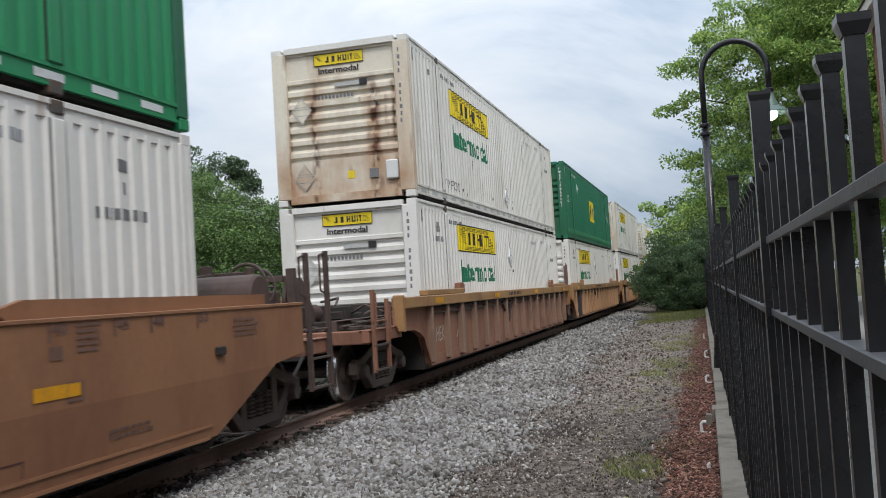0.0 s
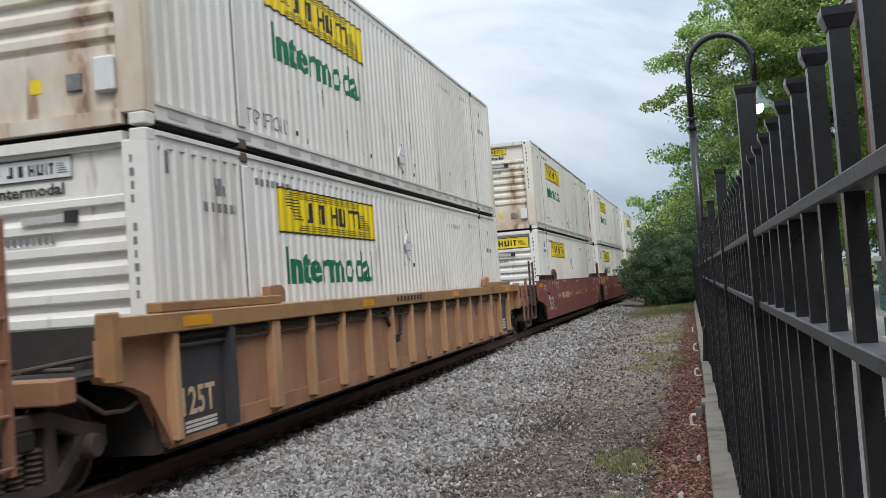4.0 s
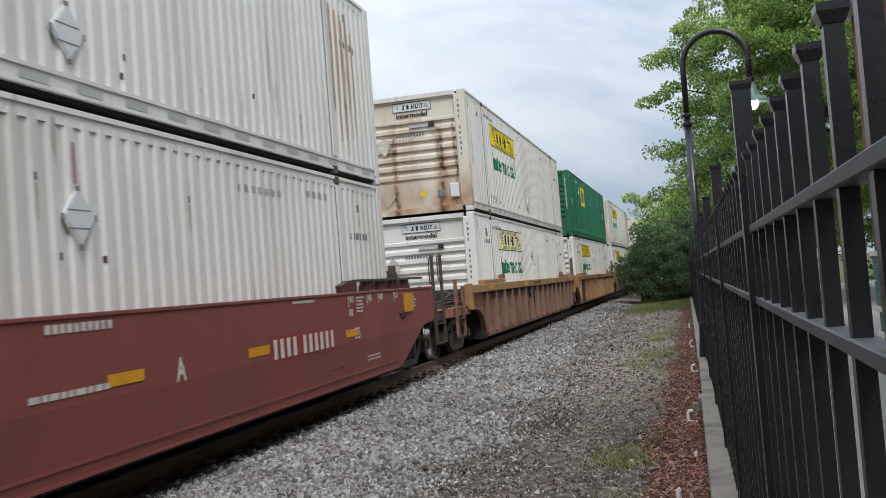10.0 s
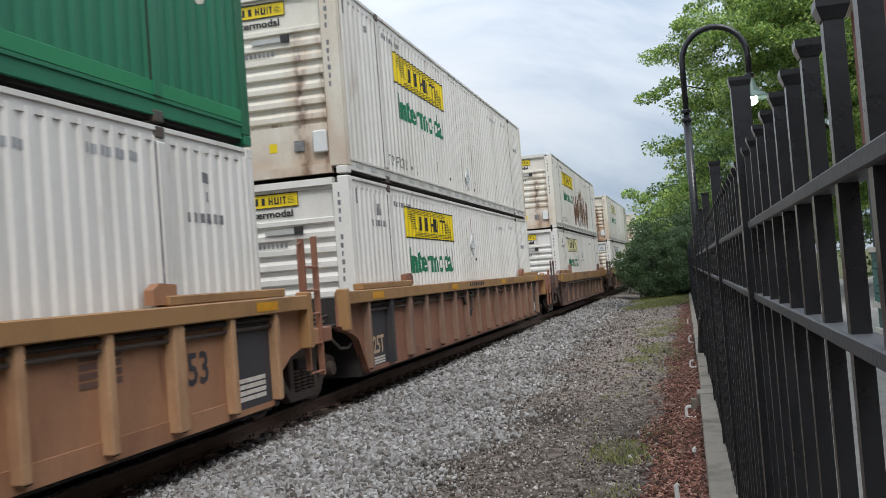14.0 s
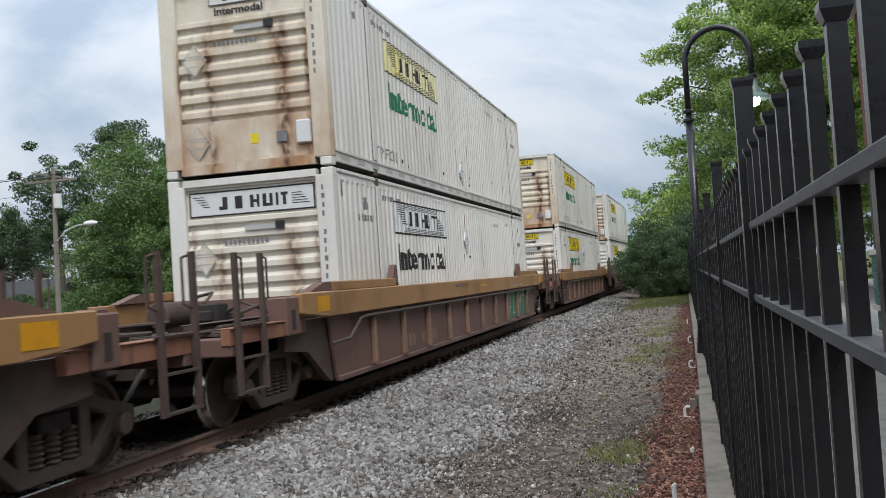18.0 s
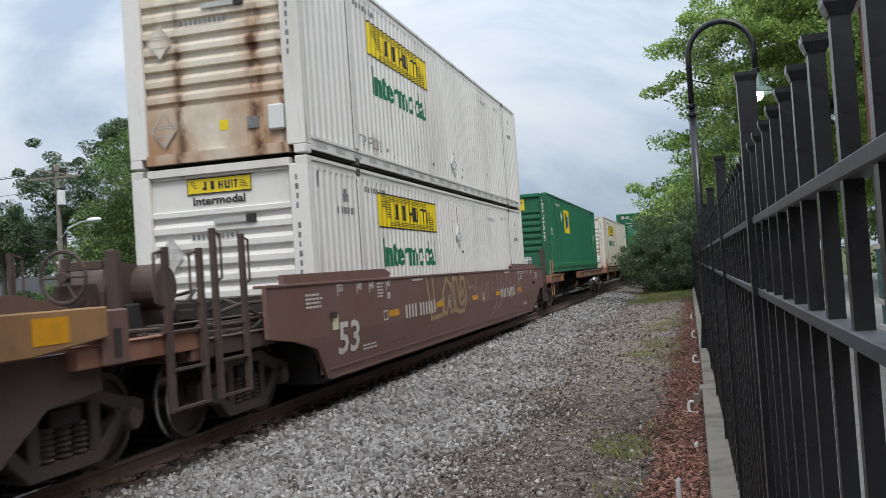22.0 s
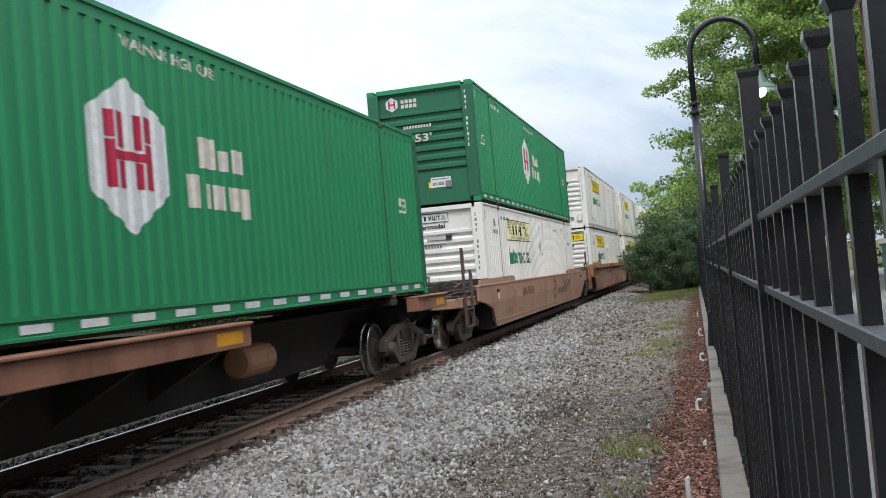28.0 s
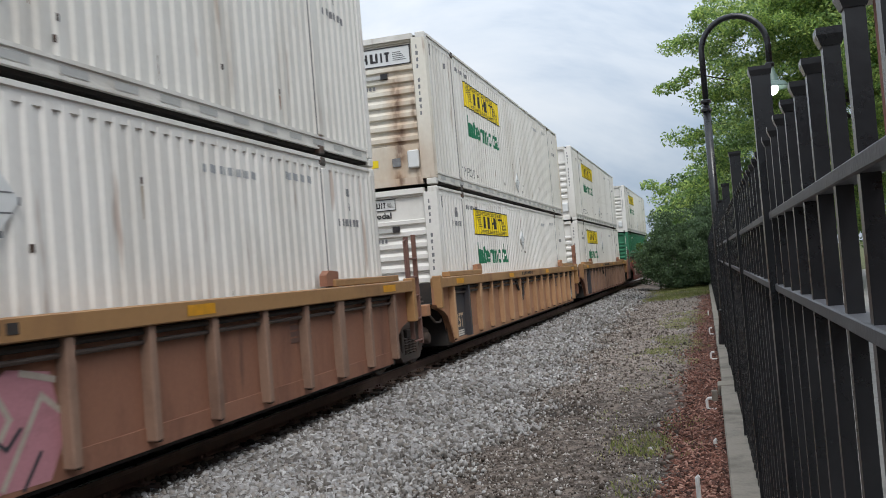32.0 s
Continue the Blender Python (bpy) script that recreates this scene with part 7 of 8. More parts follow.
        part("graffiti", shared("tag_scribble", lambda: on_side(strokes(0.03, [(3.15, 1.05), (3.5, 1.1), (3.4, 0.95), (3.6, 0.85), (3.75, 1.1), (3.85, 0.9), (4.0, 1.12), (4.15, 0.95), (4.3, 1.14), (4.2, 1.0), (4.6, 1.16)]), 1.524, 0, 0), M_GRAFFITI_W), None, car, "pale sprayed scribble")
    bogie(car, -9.72)
    end_gear(car, paint, True, first, brake, 11.2 if first else 9.74)
    end_gear(car, paint, False, last, last and not brake and paint is not M_TANPALE, 11.2 if last else 9.6)
    if last:
        bogie(car, 9.72)
    return car


def ribbed_car(paint, rail, first, last, dark, label, group, brake, tag):
    """A well car with a boxed top chord and upright ribs."""
    car = thing("well_car", label, "well car", group)
    rib = M_TANRIB if paint is M_ORANGE else M_RIB
    e = -9.85 if first else -9.1
    f = 9.45 if last else 9.0
    near = [(-8.1, 0.28), (-8.17, 0.48), (-8.28, 0.65), (-8.46, 0.79), (-8.7, 0.89), (-9.0, 0.95), (e, 0.97)]
    outline = [(e, 1.32), (f, 1.32), (f, 0.86), (8.85, 0.84), (8.55, 0.77), (8.3, 0.64), (8.1, 0.46), (7.98, 0.28), *near]
    mirrored("side_plate", ("ribbed_plate", first, last), lambda: prism(outline, 1.35, 1.395, "x"), paint, car)
    mirrored("top_chord", ("top_chord", first, last), lambda: bevel(boxes((1.33, 1.53, e + 0.05, f - 0.03, 1.32, 1.50)), 0.012), rail, car)
    mirrored("bottom_chord", "bottom_chord", lambda: bevel(boxes((1.38, 1.403, -8.12, 8.02, 0.27, 0.46)), 0.003), paint, car)
    mirrored("wheel_arch", ("wheel_arch", first), lambda: prism([*[(y, z) for y, z in near], *[(y - 0.06, z + 0.06) for y, z in near[::-1]]], 1.33, 1.44, "x"), paint, car)
    for k in range(16):
        y, wide = -8.08 + 1.073 * k, k in (2, 13)
        mirrored("rib", "rib_wide" if wide else "rib", lambda: bevel(boxes((1.38, 1.505, -0.1 if wide else -0.052, 0.1 if wide else 0.052, 0.34, 1.325)), 0.012), rib, car, at=pose(0, y, 0))
        mirrored("rib_foot", "chord_foot", lambda: boxes((1.38, 1.45, 0.06, 0.11, 0.318, 0.375)), M_UNDER, car, at=pose(0, y, 0))
    for z, thick, coat in ((1.275, 0.03, M_UNDER), (1.185, 0.022, M_CAST)):
        mirrored("pipe", ("pipe", z), lambda: rods(thick, [(1.43, -8.0, z), (1.43, 8.0, z)]), coat, car, "dark air pipe")
    mirrored("end_post", ("end_post", first), lambda: bevel(boxes((1.37, 1.536, e, e + 0.13, 0.96, 1.54)), 0.015), rail, car)
    mirrored("end_post", ("end_post_far", last), lambda: bevel(boxes((1.37, 1.536, f - 0.13, f + 0.01, 0.84, 1.54)), 0.015), rail, car)
    for m in (Matrix(), pose(0, 0, 0, 0, 0, 180)):
        for s in (1, -1):
            mm = m @ Matrix.Diagonal((s, 1, 1, 1))
            part("raised_sill", shared("raised_sill", lambda: bevel(boxes((1.34, 1.50, -8.3, -5.75, 1.503, 1.60)), 0.012), rail), None, car, at=mm)
            part("end_guide", shared("curled_guide", lambda: prism([(-5.95, 1.52), (-5.55, 1.52), (-5.55, 1.66), (-5.66, 1.72), (-5.95, 1.70)], 1.36, 1.46, "x"), paint), None, car, at=mm)
            part("reflector", shared("chord_strip", lambda: on_side(sheet((0, 0.55, 0, 0.10)), 1.534, -8.0, 1.36), M_AMBER), None, car, "amber reflective strip", at=mm)
    mirrored("reflector", "chord_strip_mid", lambda: on_side(sheet((0, 0.5, 0, 0.10)), 1.534, -3.1, 1.36), M_AMBER, car, "amber reflective strip")
    mirrored("reflector", "chord_strip_far", lambda: on_side(sheet((0, 0.5, 0, 0.10)), 1.534, 2.1, 1.36), M_AMBER, car, "amber reflective strip")
    part("floor", shared("well_floor", lambda: boxes((-1.32, 1.32, -8.1, 8.1, 0.22, 0.30)), M_UNDER), None, car)
    for m in (Matrix(), pose(0, 0, 0, 0, 0, 180)):
        part("bulkhead", shared("bulkhead", lambda: boxes((-1.34, 1.34, -8.26, -8.14, 0.24, 1.42)), M_UNDER), None, car, at=m)
    part("lever", shared("bent_lever", lambda: rods(0.028, [(1.42, -1.9, 1.26), (1.46, -1.52, 0.84), (1.46, -1.22, 0.86), (1.42, -0.92, 1.28)]), M_UNDER), None, car, "bent dark lever under the chord")
    part("lever_block", shared("lever_block", lambda: bevel(boxes((1.405, 1.47, -1.5, -1.25, 0.74, 0.86)), 0.01), M_UNDER), None, car)
    part("marking", shared("chord_mark", lambda: on_side(bars(1.5, 0.08, 8), 1.534, -1.5, 1.38), M_UNDER), None, car)
    part("marking", shared("panel_block", lambda: on_side(bars(0.6, 0.3, 2, 4, 0.05), 1.4, 4.5, 0.9), M_DUSK), None, car)
    if dark:
        part("dark_panel", shared("dark_near", lambda: boxes((1.397, 1.404, -8.02, -7.06, 0.34, 1.31)), M_SLATE), None, car, "slate-painted panel")
        part("dark_panel", shared("dark_far", lambda: boxes((1.397, 1.404, 7.0, 7.96, 0.34, 1.31)), M_SLATE), None, car, "slate-painted panel")
        part("dark_rib", shared("dark_rib", lambda: boxes((1.376, 1.511, -0.054, 0.054, 0.33, 1.317)), M_SLATE), None, car, at=pose(0, -7.007, 0.0))
        part("lettering", shared("tonnage_b", lambda: on_side(letters("125T", 0.62, 0.27, 0.02), 1.409, -7.88, 0.52), M_TANSTENCIL), None, car, "painted figures")
        part("marking", shared("dark_lines", lambda: on_side(bars(0.6, 0.12, 1, 3, 0), 1.409, -7.85, 0.36), M_STENCIL), None, car)
        part("lettering", shared("length_b", lambda: on_side(letters("53", 0.40, 0.32, 0.02), 1.4, 6.15, 0.72), M_SLATE), None, car, "painted figures")
        part("marking", shared("dark_block", lambda: on_side(bars(0.7, 0.26, 1, 4, 0), 1.409, 7.1, 0.42), M_STENCIL), None, car)
    if tag == "pink":
        for k, (y0, y1) in enumerate(((-2.45, -1.75), (-1.52, -0.62), (-0.45, 0.5))):
            w = y1 - y0
            part("graffiti", shared(("tag_pink", k), lambda: on_side(sheet([(0.05, 0.02), (w * 0.8, 0.0), (w, 0.3), (w * 0.86, 0.78), (w * 0.4, 0.84), (0, 0.6)]), 1.406, y0, 0.30), M_GRAFFITI_P), None, car, "pink sprayed shape")
            part("graffiti", shared(("tag_lines", k), lambda: on_side(strokes(0.05, [(0.05, 0.1), (w * 0.4, 0.5), (w * 0.2, 0.8)], [(w * 0.3, 0.05), (w * 0.75, 0.62), (w, 0.45)], [(w * 0.55, 0.8), (w * 0.9, 0.72)]), 1.409, y0, 0.30), M_GRAFFITI_W), None, car, "pale sprayed lines")
            part("graffiti", shared(("tag_dark", k), lambda: on_side(strokes(0.03, [(0.0, 0.55), (w * 0.35, 0.3), (w * 0.5, 0.42)], [(w * 0.5, 0.0), (w * 0.7, 0.22)]), 1.412, y0, 0.30), M_SLATE), None, car, "dark sprayed lines")
    if tag == "red":
        part("graffiti", shared("tag_red", lambda: on_side(letters("T", 0.58, 0.44, 0.04), 1.399, 1.78, 0.58), M_GRAFFITI_R), None, car, "red sprayed letter")
        part("graffiti", shared("tag_red_second", lambda: on_side(letters("X", 0.55, 0.42, 0.04), 1.399, 2.5, 0.58), M_GRAFFITI_R), None, car, "red sprayed letter")
        part("graffiti", shared("tag_scrawl", lambda: on_side(strokes(0.022, [(0.16, 0.2), (0.02, 0.14), (0.03, 0.03), (0.17, 0.03)], [(0.2, 0.02), (0.28, 0.2), (0.36, 0.02)], [(0.42, 0.02), (0.43, 0.2), (0.55, 0.02), (0.56, 0.2)], [(0.62, 0.02), (0.7, 0.2), (0.78, 0.03)], [(0.84, 0.03), (0.86, 0.2), (0.98, 0.12), (1.02, 0.22)], [(-0.05, -0.03), (1.15, 0.0)]), 1.4, -1.9, 0.40), M_SLATE), None, car, "dark sprayed scrawl")
    if tag == "small":
        part("graffiti", shared("tag_scrawl_pale", lambda: on_side(strokes(0.05, [(0.0, 0.1), (0.12, 0.22), (0.2, 0.1), (0.3, 0.26)], [(0.3, 0.1), (0.42, 0.25), (0.5, 0.12), (0.45, 0.3)], [(0.55, 0.1), (0.72, 0.28)], [(0.25, 0.36), (0.4, 0.42), (0.5, 0.36)], [(0.2, -0.06), (0.4, -0.02)]), 1.398, -6.15, 0.58), M_GRAFFITI_W), None, car, "pale sprayed scrawl")
        part("marking", shared("reporting_bars", lambda: on_side(bars(0.7, 0.2, 5, 1, 0.3), 1.398, -6.1, 0.98), M_DUSK), None, car)
        part("marking", shared("reporting_bars_far", lambda: on_side(bars(0.8, 0.18, 6, 1, 0.3), 1.398, -5.2, 0.96), M_DUSK), None, car)
    if tag in ("small", "pink"):
        part("graffiti", shared("tag_small", lambda: on_side(strokes(0.03, [(0.0, 0.0), (0.05, 0.24)], [(0.03, 0.12), (0.16, 0.15)], [(0.16, 0.0), (0.2, 0.26)], [(0.36, 0.24), (0.24, 0.22), (0.24, 0.0), (0.36, 0.02)], [(0.25, 0.12), (0.34, 0.13)], [(0.40, 0.0), (0.44, 0.25)], [(0.54, 0.25), (0.44, 0.12), (0.56, -0.02)]), 1.398, -7.6, 0.68), M_GRAFFITI_W), None, car, "small pale sprayed tag")
    bogie(car, -9.72)
    end_gear(car, paint, True, first, brake, 11.2 if first else 9.74)
    end_gear(car, paint, False, last, False, 11.2 if last else 9.6)
    if last:
        bogie(car, 9.72)
    return car


BAND_MARK = (-5.55, -4.25)


def banded_car(label, group, tag, brake):
    """A single well car with a deep ochre top band above a recessed ribbed side."""
    car = thing("well_car", label, "well car", group)
    mirrored("top_band", "top_band", lambda: bevel(prism([(-9.9, 1.47), (9.9, 1.47), (9.9, 1.22), (9.0, 1.14), (-9.0, 1.14), (-9.9, 1.22)], 1.36, 1.50, "x"), 0.012), M_BANDYEL, car)
    mirrored("side_plate", "recessed_plate", lambda: prism([(-8.72, 1.14), (8.72, 1.14), (8.5, 0.26), (-8.5, 0.26)], 1.33, 1.37, "x"), M_DUSK, car)
    mirrored("bottom_chord", "band_chord", lambda: bevel(boxes((1.31, 1.42, -8.48, 8.48, 0.235, 0.31)), 0.01), M_DUSK, car)
    for k in range(10):
        mirrored("rib", "band_rib", lambda: bevel(prism([(-0.05, 1.10), (0.05, 1.10), (0.05, 0.34), (-0.05, 0.34)], 1.37, 1.45, "x"), 0.012), M_RIB, car, at=pose(0, -7.0 + k * 1.555, 0))
        mirrored("rib_foot", "rib_foot", lambda: boxes((1.37, 1.45, -0.12, 0.12, 0.318, 0.36)), M_DUSK, car, at=pose(0, -7.0 + k * 1.555, 0))
    mirrored("pipe", "band_pipe", lambda: rods(0.026, [(1.47, -8.9, 0.78), (1.47, -8.2, 0.80), (1.47, -7.7, 1.05), (1.47, -7.4, 1.07), (1.47, 7.6, 1.07), (1.47, 8.2, 0.85)]), M_CAST, car)
    for m in (Matrix(), pose(0, 0, 0, 0, 0, 180)):
        for s in (1, -1):
            mm = m @ Matrix.Diagonal((s, 1, 1, 1))
            part("raised_sill", shared("band_sill", lambda: bevel(boxes((1.34, 1.47, -8.7, -5.9, 1.473, 1.60)), 0.012), M_BANDYEL), None, car, at=mm)
            part("end_guide", shared("band_guide", lambda: prism([(-6.05, 1.60), (-5.70, 1.475), (-5.75, 1.50), (-5.78, 1.80), (-5.88, 1.82)], 1.36, 1.46, "x"), M_DUSK), None, car, at=mm)
            part("foot_plate", shared("band_foot", lambda: prism([(-10.05, 1.12), (-10.05, 0.78), (-9.35, 0.72), (-8.62, 0.26), (-8.5, 0.26), (-8.62, 1.13)], 1.22, 1.31, "x"), M_GEAR), None, car, "dark sloping end plate", at=mm)
            part("sill_head", shared("band_sill_head", lambda: prism([(-9.5, 1.475), (-8.72, 1.475), (-8.72, 1.60), (-8.95, 1.60)], 1.30, 1.44, "x"), M_DUSK), None, car, at=mm)
            part("slot", shared("band_slot", lambda: boxes((1.462, 1.468, -10.12, -10.02, 1.05, 1.28)), M_UNDER), None, car, at=mm)
            part("end_block", shared("end_block", lambda: bevel(boxes((1.20, 1.46, -10.25, -9.88, 0.98, 1.44)), 0.015), M_DUSK), None, car, at=mm)
            part("reflector", shared("band_strip", lambda: on_side(sheet((0, 0.42, 0, 0.2)), 1.504, -9.4, 1.22), M_AMBER), None, car, "amber reflective patch", at=mm)
    part("floor", shared("well_floor", lambda: boxes((-1.32, 1.32, -8.1, 8.1, 0.22, 0.30)), M_UNDER), None, car)
    for m in (Matrix(), pose(0, 0, 0, 0, 0, 180)):
        part("bulkhead", shared("band_bulkhead", lambda: boxes((-1.32, 1.32, -8.26, -8.14, 0.24, 1.44)), M_DUSK), None, car, at=m)
    part("marking", shared("band_mark", lambda: on_side(bars(1.2, 0.07, 7), 1.504, -2.0, 1.34), M_DUSK), None, car)
    part("marking", shared("band_report", lambda: on_side(bars(0.95, 0.2, 4, 1, 0.3), 1.374, BAND_MARK[0], 0.42), M_RIB), None, car)
    part("marking", shared("band_number", lambda: on_side(bars(1.0, 0.2, 6, 1, 0.3), 1.374, BAND_MARK[1], 0.42), M_RIB), None, car)
    part("reflector", shared("band_line", lambda: on_side(sheet((0, 0.6, 0, 0.05)), 1.504, 0.4, 1.30), M_AMBER), None, car)
    if tag:
        part("graffiti", shared("tag_green", lambda: on_side(sheet((0.0, 1.46, 0.04, 0.72), (1.6, 3.0, 0.04, 0.72)), 1.374, 3.95, 0.33), M_GRAFFITI_G), None, car, "dark green sprayed field")
        part("graffiti", shared("tag_pale", lambda: on_side(sheet(*[[(a, 0.1), (a + 0.06, 0.1), (a + 0.2, 0.62), (a + 0.13, 0.64)] for a in (0.2, 0.5, 0.95, 1.75, 2.1, 2.5)], (0.3, 0.6, 0.3, 0.35), (1.9, 2.3, 0.42, 0.47), (2.5, 2.85, 0.55, 0.6), (0.9, 1.3, 0.12, 0.17)), 1.378, 3.95, 0.33), M_GRAFFITI_W), None, car, "pale sprayed lines")
        part("graffiti", shared("tag_over", lambda: on_side(sheet(*[(a, a + 0.28, 0.03, 0.07) for a in (0, 0.4, 0.85, 1.3)], *[(a, a + 0.05, 0.03, 0.16) for a in (0.1, 0.5, 0.9, 1.3)]), 1.504, 4.2, 1.18), M_GRAFFITI_W), None, car, "pale sprayed lines")
    bogie(car, -9.85)
    bogie(car, 9.85)
    end_gear(car, M_DUSK, True, True, brake, 11.7)
    end_gear(car, M_DUSK, False, True, False, 11.7)
    return car


def spine_car(sills, label, group, first, front_bogie, rear_bogie):
    """A skeleton car: a deep centre sill with brackets and short side sills."""
    car = thing("spine_car", label, "spine car", group)
    part("centre_sill", shared("spine", lambda: bevel(prism([(-10.0, 1.10), (10.0, 1.10), (10.0, 0.92), (6.3, 0.90), (5.0, 0.34), (-5.4, 0.34), (-6.4, 0.90), (-10.0, 0.92)], -0.42, 0.42, "x"), 0.015), M_UNDER), None, car)
    part("deck_plate", shared("spine_deck", lambda: boxes((-0.6, 0.6, -9.2, 9.2, 1.10, 1.14)), M_UNDER), None, car)
    for a, b in sills:
        mirrored("side_sill", ("side_sill", a, b), lambda: bevel(boxes((1.24, 1.46, a, b, 0.99, 1.215), (1.18, 1.50, a, b, 1.215, 1.25)), 0.01), M_RUST, car)
        mirrored("reflector", ("sill_patch", a, b), lambda: on_side(sheet((0, 0.55, 0, 0.13)), 1.463, b - 0.75, 1.04), M_AMBER, car, "amber reflective patch")
        if b - a > 4:
            mirrored("marking", ("sill_mark", a), lambda: on_side(sheet(*[(0.2 * k + (0.3 if k > 3 else 0), 0.2 * k + 0.1 + (0.3 if k > 3 else 0), 0, 0.15) for k in range(10)]), 1.464, a + 1.2, 1.03), M_TANSTENCIL, car)
        n = max(2, int((b - a) / 1.35))
        for k in range(n):
            y = a + 0.35 + k * (b - a - 0.7) / (n - 1)
            part("cross_bearer", shared("cross_bearer", lambda: prism([(-1.24, 1.20), (1.24, 1.20), (1.24, 0.94), (0.42, 0.5), (-0.42, 0.5), (-1.24, 0.94)], -0.04, 0.04, "y"), M_UNDER), None, car, at=pose(0, y, 0))
    for y in (-CL / 2 + 0.12, -CL / 2 + POST, CL / 2 - POST, CL / 2 - 0.12):
        part("pedestal", shared("pedestal", lambda: bevel(boxes((-1.3, 1.3, -0.14, 0.14, 1.15, 1.262)), 0.01), M_UNDER), None, car, at=pose(0, y, 0))
    mirrored("ladder", "spine_ladder", lambda: grab_ladder(-9.0, 0.55, 1.78, 0.5), M_ORANGE, car, "faded orange grab ladder")
    part("air_tank", shared("spine_tank", lambda: bevel(rod(bmesh.new(), (0.75, 1.6, 0.74), (0.75, 2.35, 0.74), 0.2, sides=16), 0.04), M_ORANGE), None, car, "cylindrical air tank")
    part("pipework", shared("spine_pipe", lambda: rods(0.018, [(0.6, -4.4, 0.95), (0.75, -4.0, 0.80), (0.8, -3.4, 0.82), (0.75, -2.9, 0.98)], [(0.8, -3.4, 0.82), (0.85, -3.2, 1.0)]), M_CAST), None, car)
    for y in (front_bogie, rear_bogie):
        if y:
            bogie(car, y)
    part("end_beam", shared("spine_beam", lambda: bevel(boxes((-1.35, 1.35, -9.4, -9.1, 0.98, 1.14)), 0.015), M_RUST), None, car)
    if first:
        part("coupler", shared("spine_coupler", lambda: bevel(boxes((-0.11, 0.11, -10.6, -9.9, 0.74, 0.94), (-0.2, 0.16, -10.85, -10.5, 0.66, 1.0)), 0.03), M_CAST), None, car)
        part("brake_stand", shared("spine_stand", lambda: bevel(boxes((-0.7, -0.3, -9.9, -9.65, 1.1, 1.75)), 0.03), M_UNDER), None, car)
        part("brake_wheel", shared("spine_wheel", lambda: hand_wheel(1.75), M_CAST), None, car, "spoked hand brake wheel", at=pose(-0.5, -10.0, 0))
    return car


# ---- the train in order: how far its container fronts stand from the camera's foot at the start ----
ADORN = {"w": M_WHITE, "g": M_GREY, "c": M_CREAM, "r": M_RUSTED}
WORDS = {"w": "white", "g": "greyed white", "c": "cream-white", "r": "rust-streaked cream"}
PANEL = {"y": "yellow", "f": "faded yellow", "o": "black-outlined pale"}
RIDE = []


def load(u, spec, z, low, group):
    """spec: style, then side paint and end paint."""
    style, side, end = spec
    if style in ("emp", "hub", "green"):
        paint = {"green": M_GREEN_DK, "emp": M_GREEN_BLUISH, "hub": M_GREEN}[style]
        label = {"emp": "green corrugated steel container with a yellow logo panel", "hub": "green corrugated steel container with a white hexagon badge", "green": "plain dark green corrugated steel container"}[style]
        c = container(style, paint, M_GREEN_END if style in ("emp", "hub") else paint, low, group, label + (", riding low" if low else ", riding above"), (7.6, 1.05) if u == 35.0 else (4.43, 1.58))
    else:
        label = "%s corrugated container with %s logo panel, %s" % (WORDS[side], PANEL[style[0]], "in the well" if low else "stacked above")
        if not low and end == "r":
            label = "%s corrugated container with rusty end wall, stacked above" % WORDS[side]
        c = container(style, ADORN[side], ADORN[end], low, group, label)
    weather(c, u, low)
    RIDE.append((c, u + CL / 2, z))


def weather(c, u, low):
    """Rust that only some containers show: scaled-off patches and long runs on the side."""
    rr = random.Random(int(u))
    runs, coat = [], M_SCALE
    if u == 201.3 and not low:
        for k in range(58):
            y = 6.3 + 5.6 * (k + rr.uniform(0, 0.8)) / 58
            top = rr.uniform(1.0, 1.75) + 0.5 * math.exp(-((y - 9.2) / 1.3) ** 2)
            runs.append((y, rr.uniform(0.04, 0.15), top, rr.uniform(0.30, 0.55) if k % 3 else rr.uniform(0.6, 1.0)))
    elif u == 116.1 and not low:
        coat = M_ENDBURN
        for k in range(9):
            runs.append((14.35 + 0.11 * k, rr.uniform(0.04, 0.09), rr.uniform(2.3, 2.75), rr.uniform(0.3, 1.2)))
    elif u == 15.8 and not low:
        runs = [(10.8 + 0.03 * k, 0.03, 2.45 - 0.3 * k, 2.1 - 0.3 * k) for k in range(4)]
    if runs:
        part("stain_marking", shared(("weather", u), lambda: draped(sheet(*[[(y - w * 0.3, max(0.27, b)), (y + w * 0.2, max(0.27, b)), (y + w / 2, b + (t - b) * 0.6), (y + w * 0.35, t), (y - w * 0.4, t - 0.04), (y - w / 2, b + (t - b) * 0.4)] for y, w, t, b in runs]), 0, 0, 0.006), coat), None, c, "dark rust patches on the side")


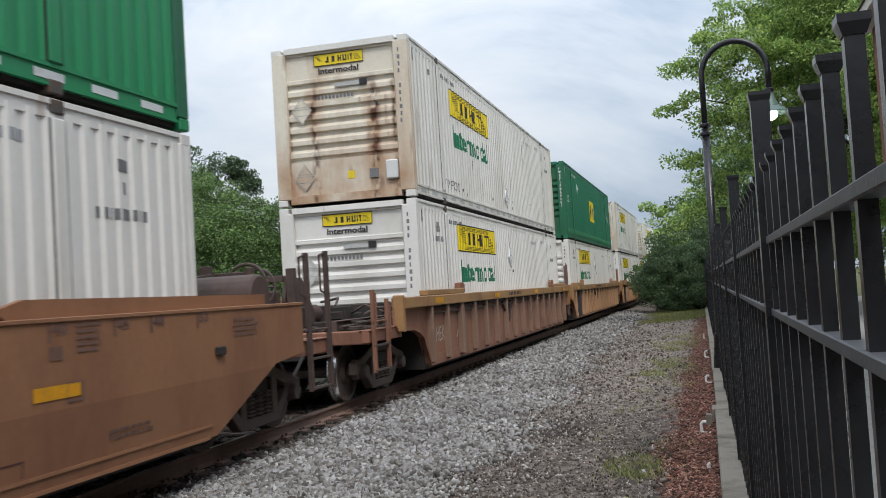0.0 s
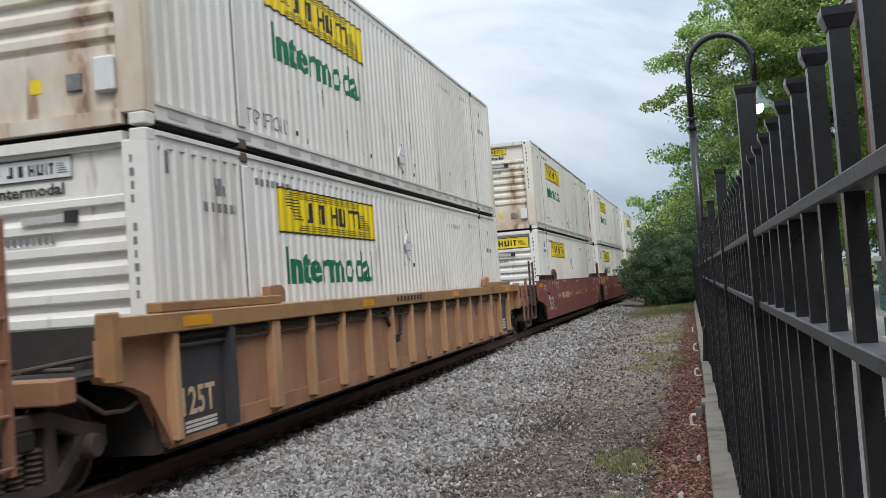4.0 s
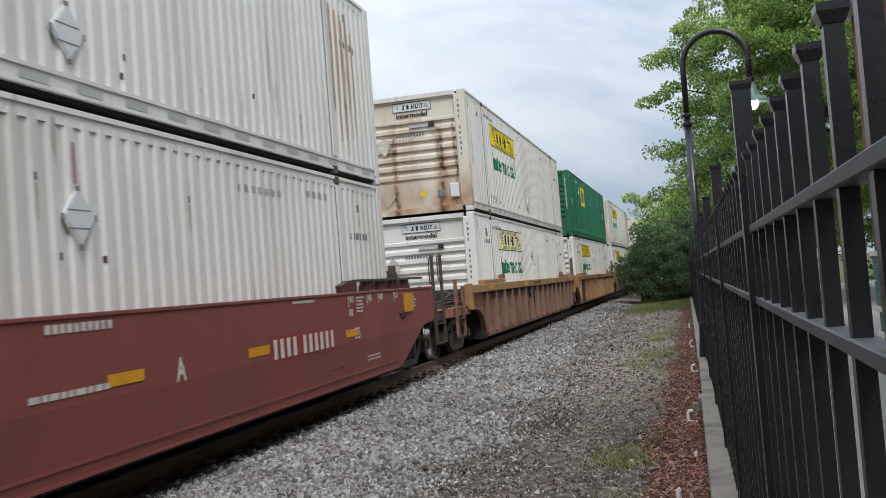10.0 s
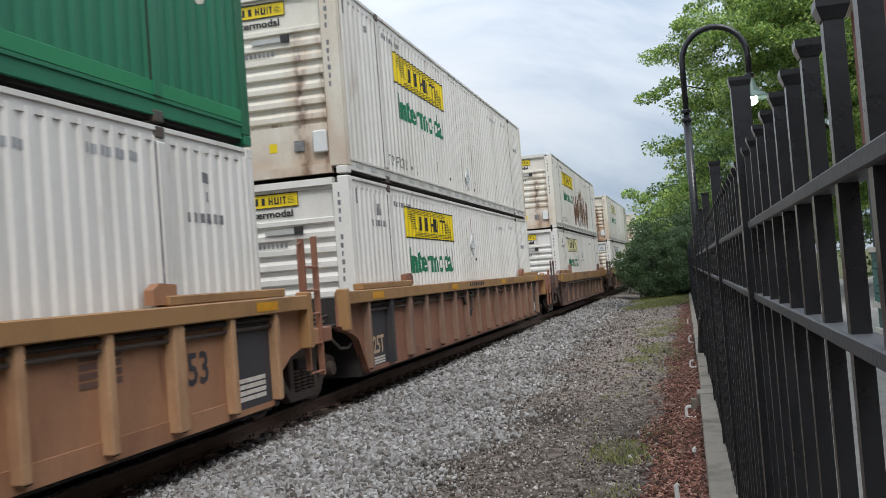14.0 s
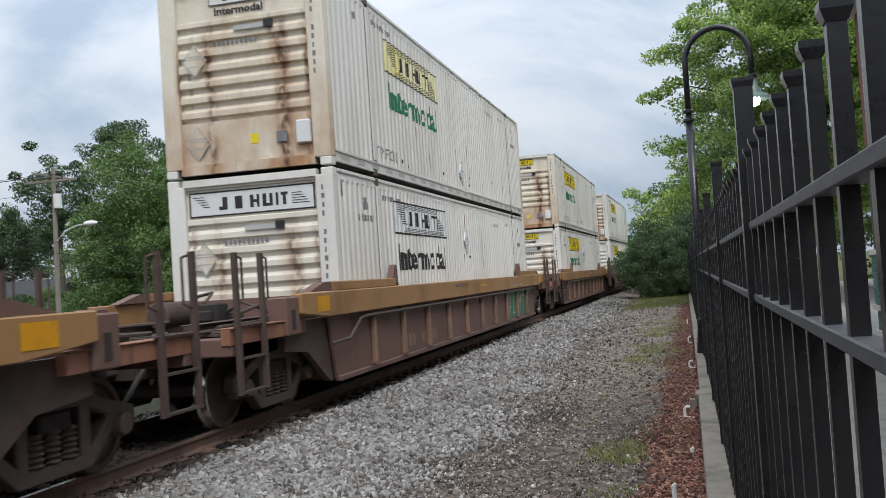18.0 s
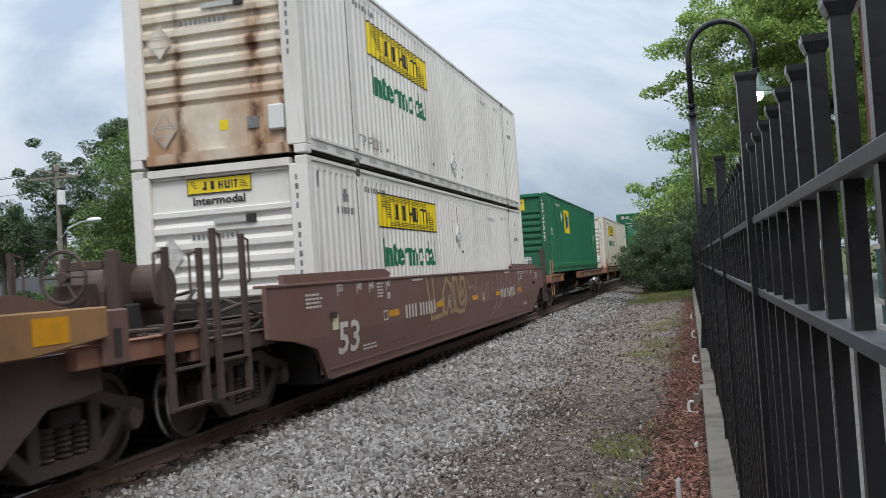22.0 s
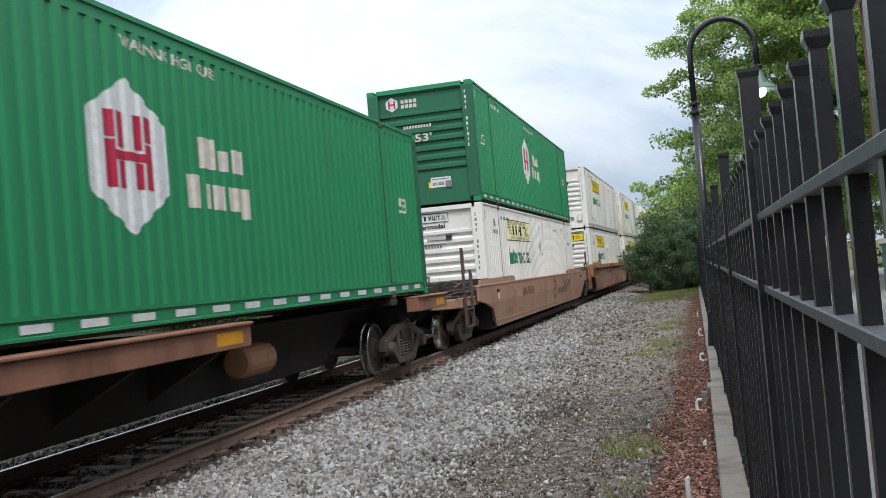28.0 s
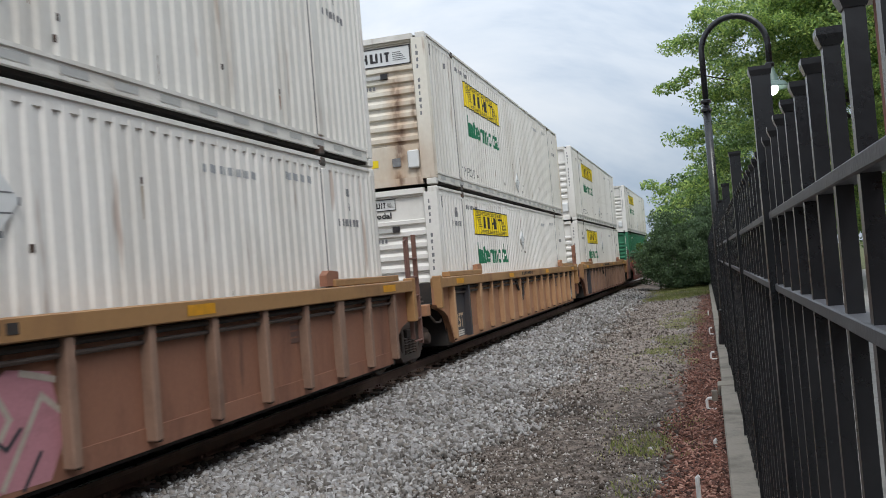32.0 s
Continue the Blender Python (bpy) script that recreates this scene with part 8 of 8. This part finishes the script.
RED = (M_RED, M_STENCIL, 1.52, False)
TRAIN = [
    # front, car, upper, lower
    (-7.9, ("smooth", M_TANBROWN, M_DUSK, 1.5, True, True, True, "A", "dusty brown smooth-sided well car"), ("hub", "", ""), ("ygyn", "w", "w")),
    (15.8, ("ribbed", M_RUST, M_BANDYEL, True, False, False, "rusty brown ribbed well car with ochre top chord", "small"), ("ygys", "g", "r"), ("ygys", "w", "w")),
    (35.0, ("ribbed", M_ORANGE, M_BANDYEL, False, False, True, "faded orange ribbed well car with red sprayed letters", "red"), ("emp", "", ""), ("ygys", "w", "w")),
    (54.7, ("ribbed", M_ORANGE, M_BANDYEL, False, True, True, "faded orange ribbed well car with dark patches", ""), ("ygys", "g", "c"), ("ygos", "w", "w")),
    (77.5, ("smooth", *RED, True, False, "B", "oxide red smooth-sided well car with white figures"), ("ygys", "g", "c"), ("ynyw", "w", "w")),
    (96.85, ("smooth", *RED, False, False, "C", "oxide red smooth-sided well car with white figures"), ("ygos", "w", "r"), ("ygys", "w", "g")),
    (116.1, ("smooth", *RED, False, True, "A", "oxide red smooth-sided well car with white figures"), ("ygos", "w", "w"), ("ygys", "w", "w")),
    (139.2, ("ribbed", M_RUST, M_BANDYEL, True, False, False, "rusty brown ribbed well car with ochre top chord", ""), ("ygos", "g", "r"), ("fgos", "w", "w")),
    (158.75, ("ribbed", M_ORANGE, M_BANDYEL, False, False, True, "faded orange ribbed well car with dark patches", ""), ("emp", "", ""), ("ygys", "w", "w")),
    (178.1, ("ribbed", M_RUST, M_BANDYEL, False, True, True, "rusty brown ribbed well car with dark patches", ""), ("ygys", "g", "c"), ("ygys", "w", "w")),
    (201.3, ("banded", "brown well car with a deep ochre top band", False), ("ygys", "g", "c"), ("fgys", "w", "w")),
    (225.2, ("banded", "brown ochre-topped well car with green graffiti", True), ("fgos", "g", "r"), ("okow", "w", "c")),
    (249.5, ("banded", "brown well car with a deep ochre top band", False), ("ygys", "g", "r"), ("ygys", "w", "c")),
    (272.3, ("smooth", M_BROWN, M_STENCIL, 1.52, True, True, True, "A", "dark brown smooth-sided well car with graffiti"), ("ygys", "w", "r"), ("ygys", "w", "w")),
    (293.8, ("spine", ((-9.2, -6.1), (-0.6, 8.75)), True, (-7.5, 10.2), "grimy spine car with rusty side sills"), ("emp", "", ""), None),
    (314.6, ("spine", ((-9.2, -2.0), (6.9, 8.75)), False, (None, 8.2), "grimy spine car with rusty side sills"), ("ygos", "c", "c"), None),
    (332.7, ("spine", ((-9.2, 0.65), (6.9, 8.75)), False, (None, 7.2), "grimy spine car with rusty side sills"), ("hub", "", ""), None),
    (354.0, ("smooth", M_TANPALE, M_DUSK, 1.26, True, True, True, "A", "dusty tan smooth-sided well car with folded guides"), ("hub", "", ""), ("fgos", "w", "w")),
    (376.7, ("ribbed", M_RUST, M_BANDYEL, True, False, False, "rusty brown ribbed well car with pink graffiti", "pink"), ("ygos", "g", "w"), ("ygyw", "w", "w")),
    (396.3, ("ribbed", M_ORANGE, M_BANDYEL, False, False, True, "faded orange ribbed well car with dark patches", ""), ("ygow", "g", "c"), ("ygos", "w", "w")),
    (416.0, ("ribbed", M_RUST, M_BANDYEL, False, True, True, "rusty brown ribbed well car with dark patches", ""), ("ygys", "w", "w"), ("ygys", "w", "w")),
    (438.5, ("smooth", *RED, True, True, "A", "oxide red smooth-sided well car with white figures"), ("ygys", "w", "w"), ("green", "", "")),
]
LOWZ, HIGHZ, FLATZ = 0.33, 0.33 + CH + 0.03, 1.265
for u, spec, upper, lower in TRAIN:
    if spec[0] == "smooth":
        car = smooth_car(spec[1], spec[2], spec[3], spec[4], spec[5], spec[6], spec[7], spec[8], "well cars of the train", u not in (-7.9, 354.0))
    elif spec[0] == "ribbed":
        car = ribbed_car(spec[1], spec[2], spec[3], spec[4], spec[5], spec[6], "well cars of the train", spec[3], spec[7])
    elif spec[0] == "banded":
        car = banded_car(spec[1], "well cars of the train", spec[2], False)
    else:
        car = spine_car(spec[1], spec[4], "spine cars of the train", spec[2], *spec[3])
    RIDE.append((car, u + CL / 2, 0.0))
    if lower:
        load(u, lower, LOWZ, True, "containers of the train")
        load(u, upper, HIGHZ, False, "containers of the train")
    else:
        load(u, upper, FLATZ, False, "containers of the train")


# ---- motion: the train rolls past, towards the camera and off to its left ----
def motions():
    start = {}
    for ob, u, z in RIDE:
        start[ob] = u
        walk(ob, [(t, Matrix.Translation((0, 0, z)) @ on_track(u - passed(t))) for t in range(33)])
    for wheel, car, along, yy in WHEELS:
        near = [k / FPS for k in range(32 * FPS + 1) if 3.0 < start[car] + along - passed(k / FPS) < 26.0]
        if not near:
            near = [0.0]
        ts = sorted({0.0, *near, 32.0})
        rows = []
        for t in ts:
            q = passed(min(max(t, near[0]), near[-1])) - passed(near[0])
            rows.append((t, pose(0, yy, WR, math.degrees(q / WR) % 360.0)))
        walk(wheel, rows)


motions()
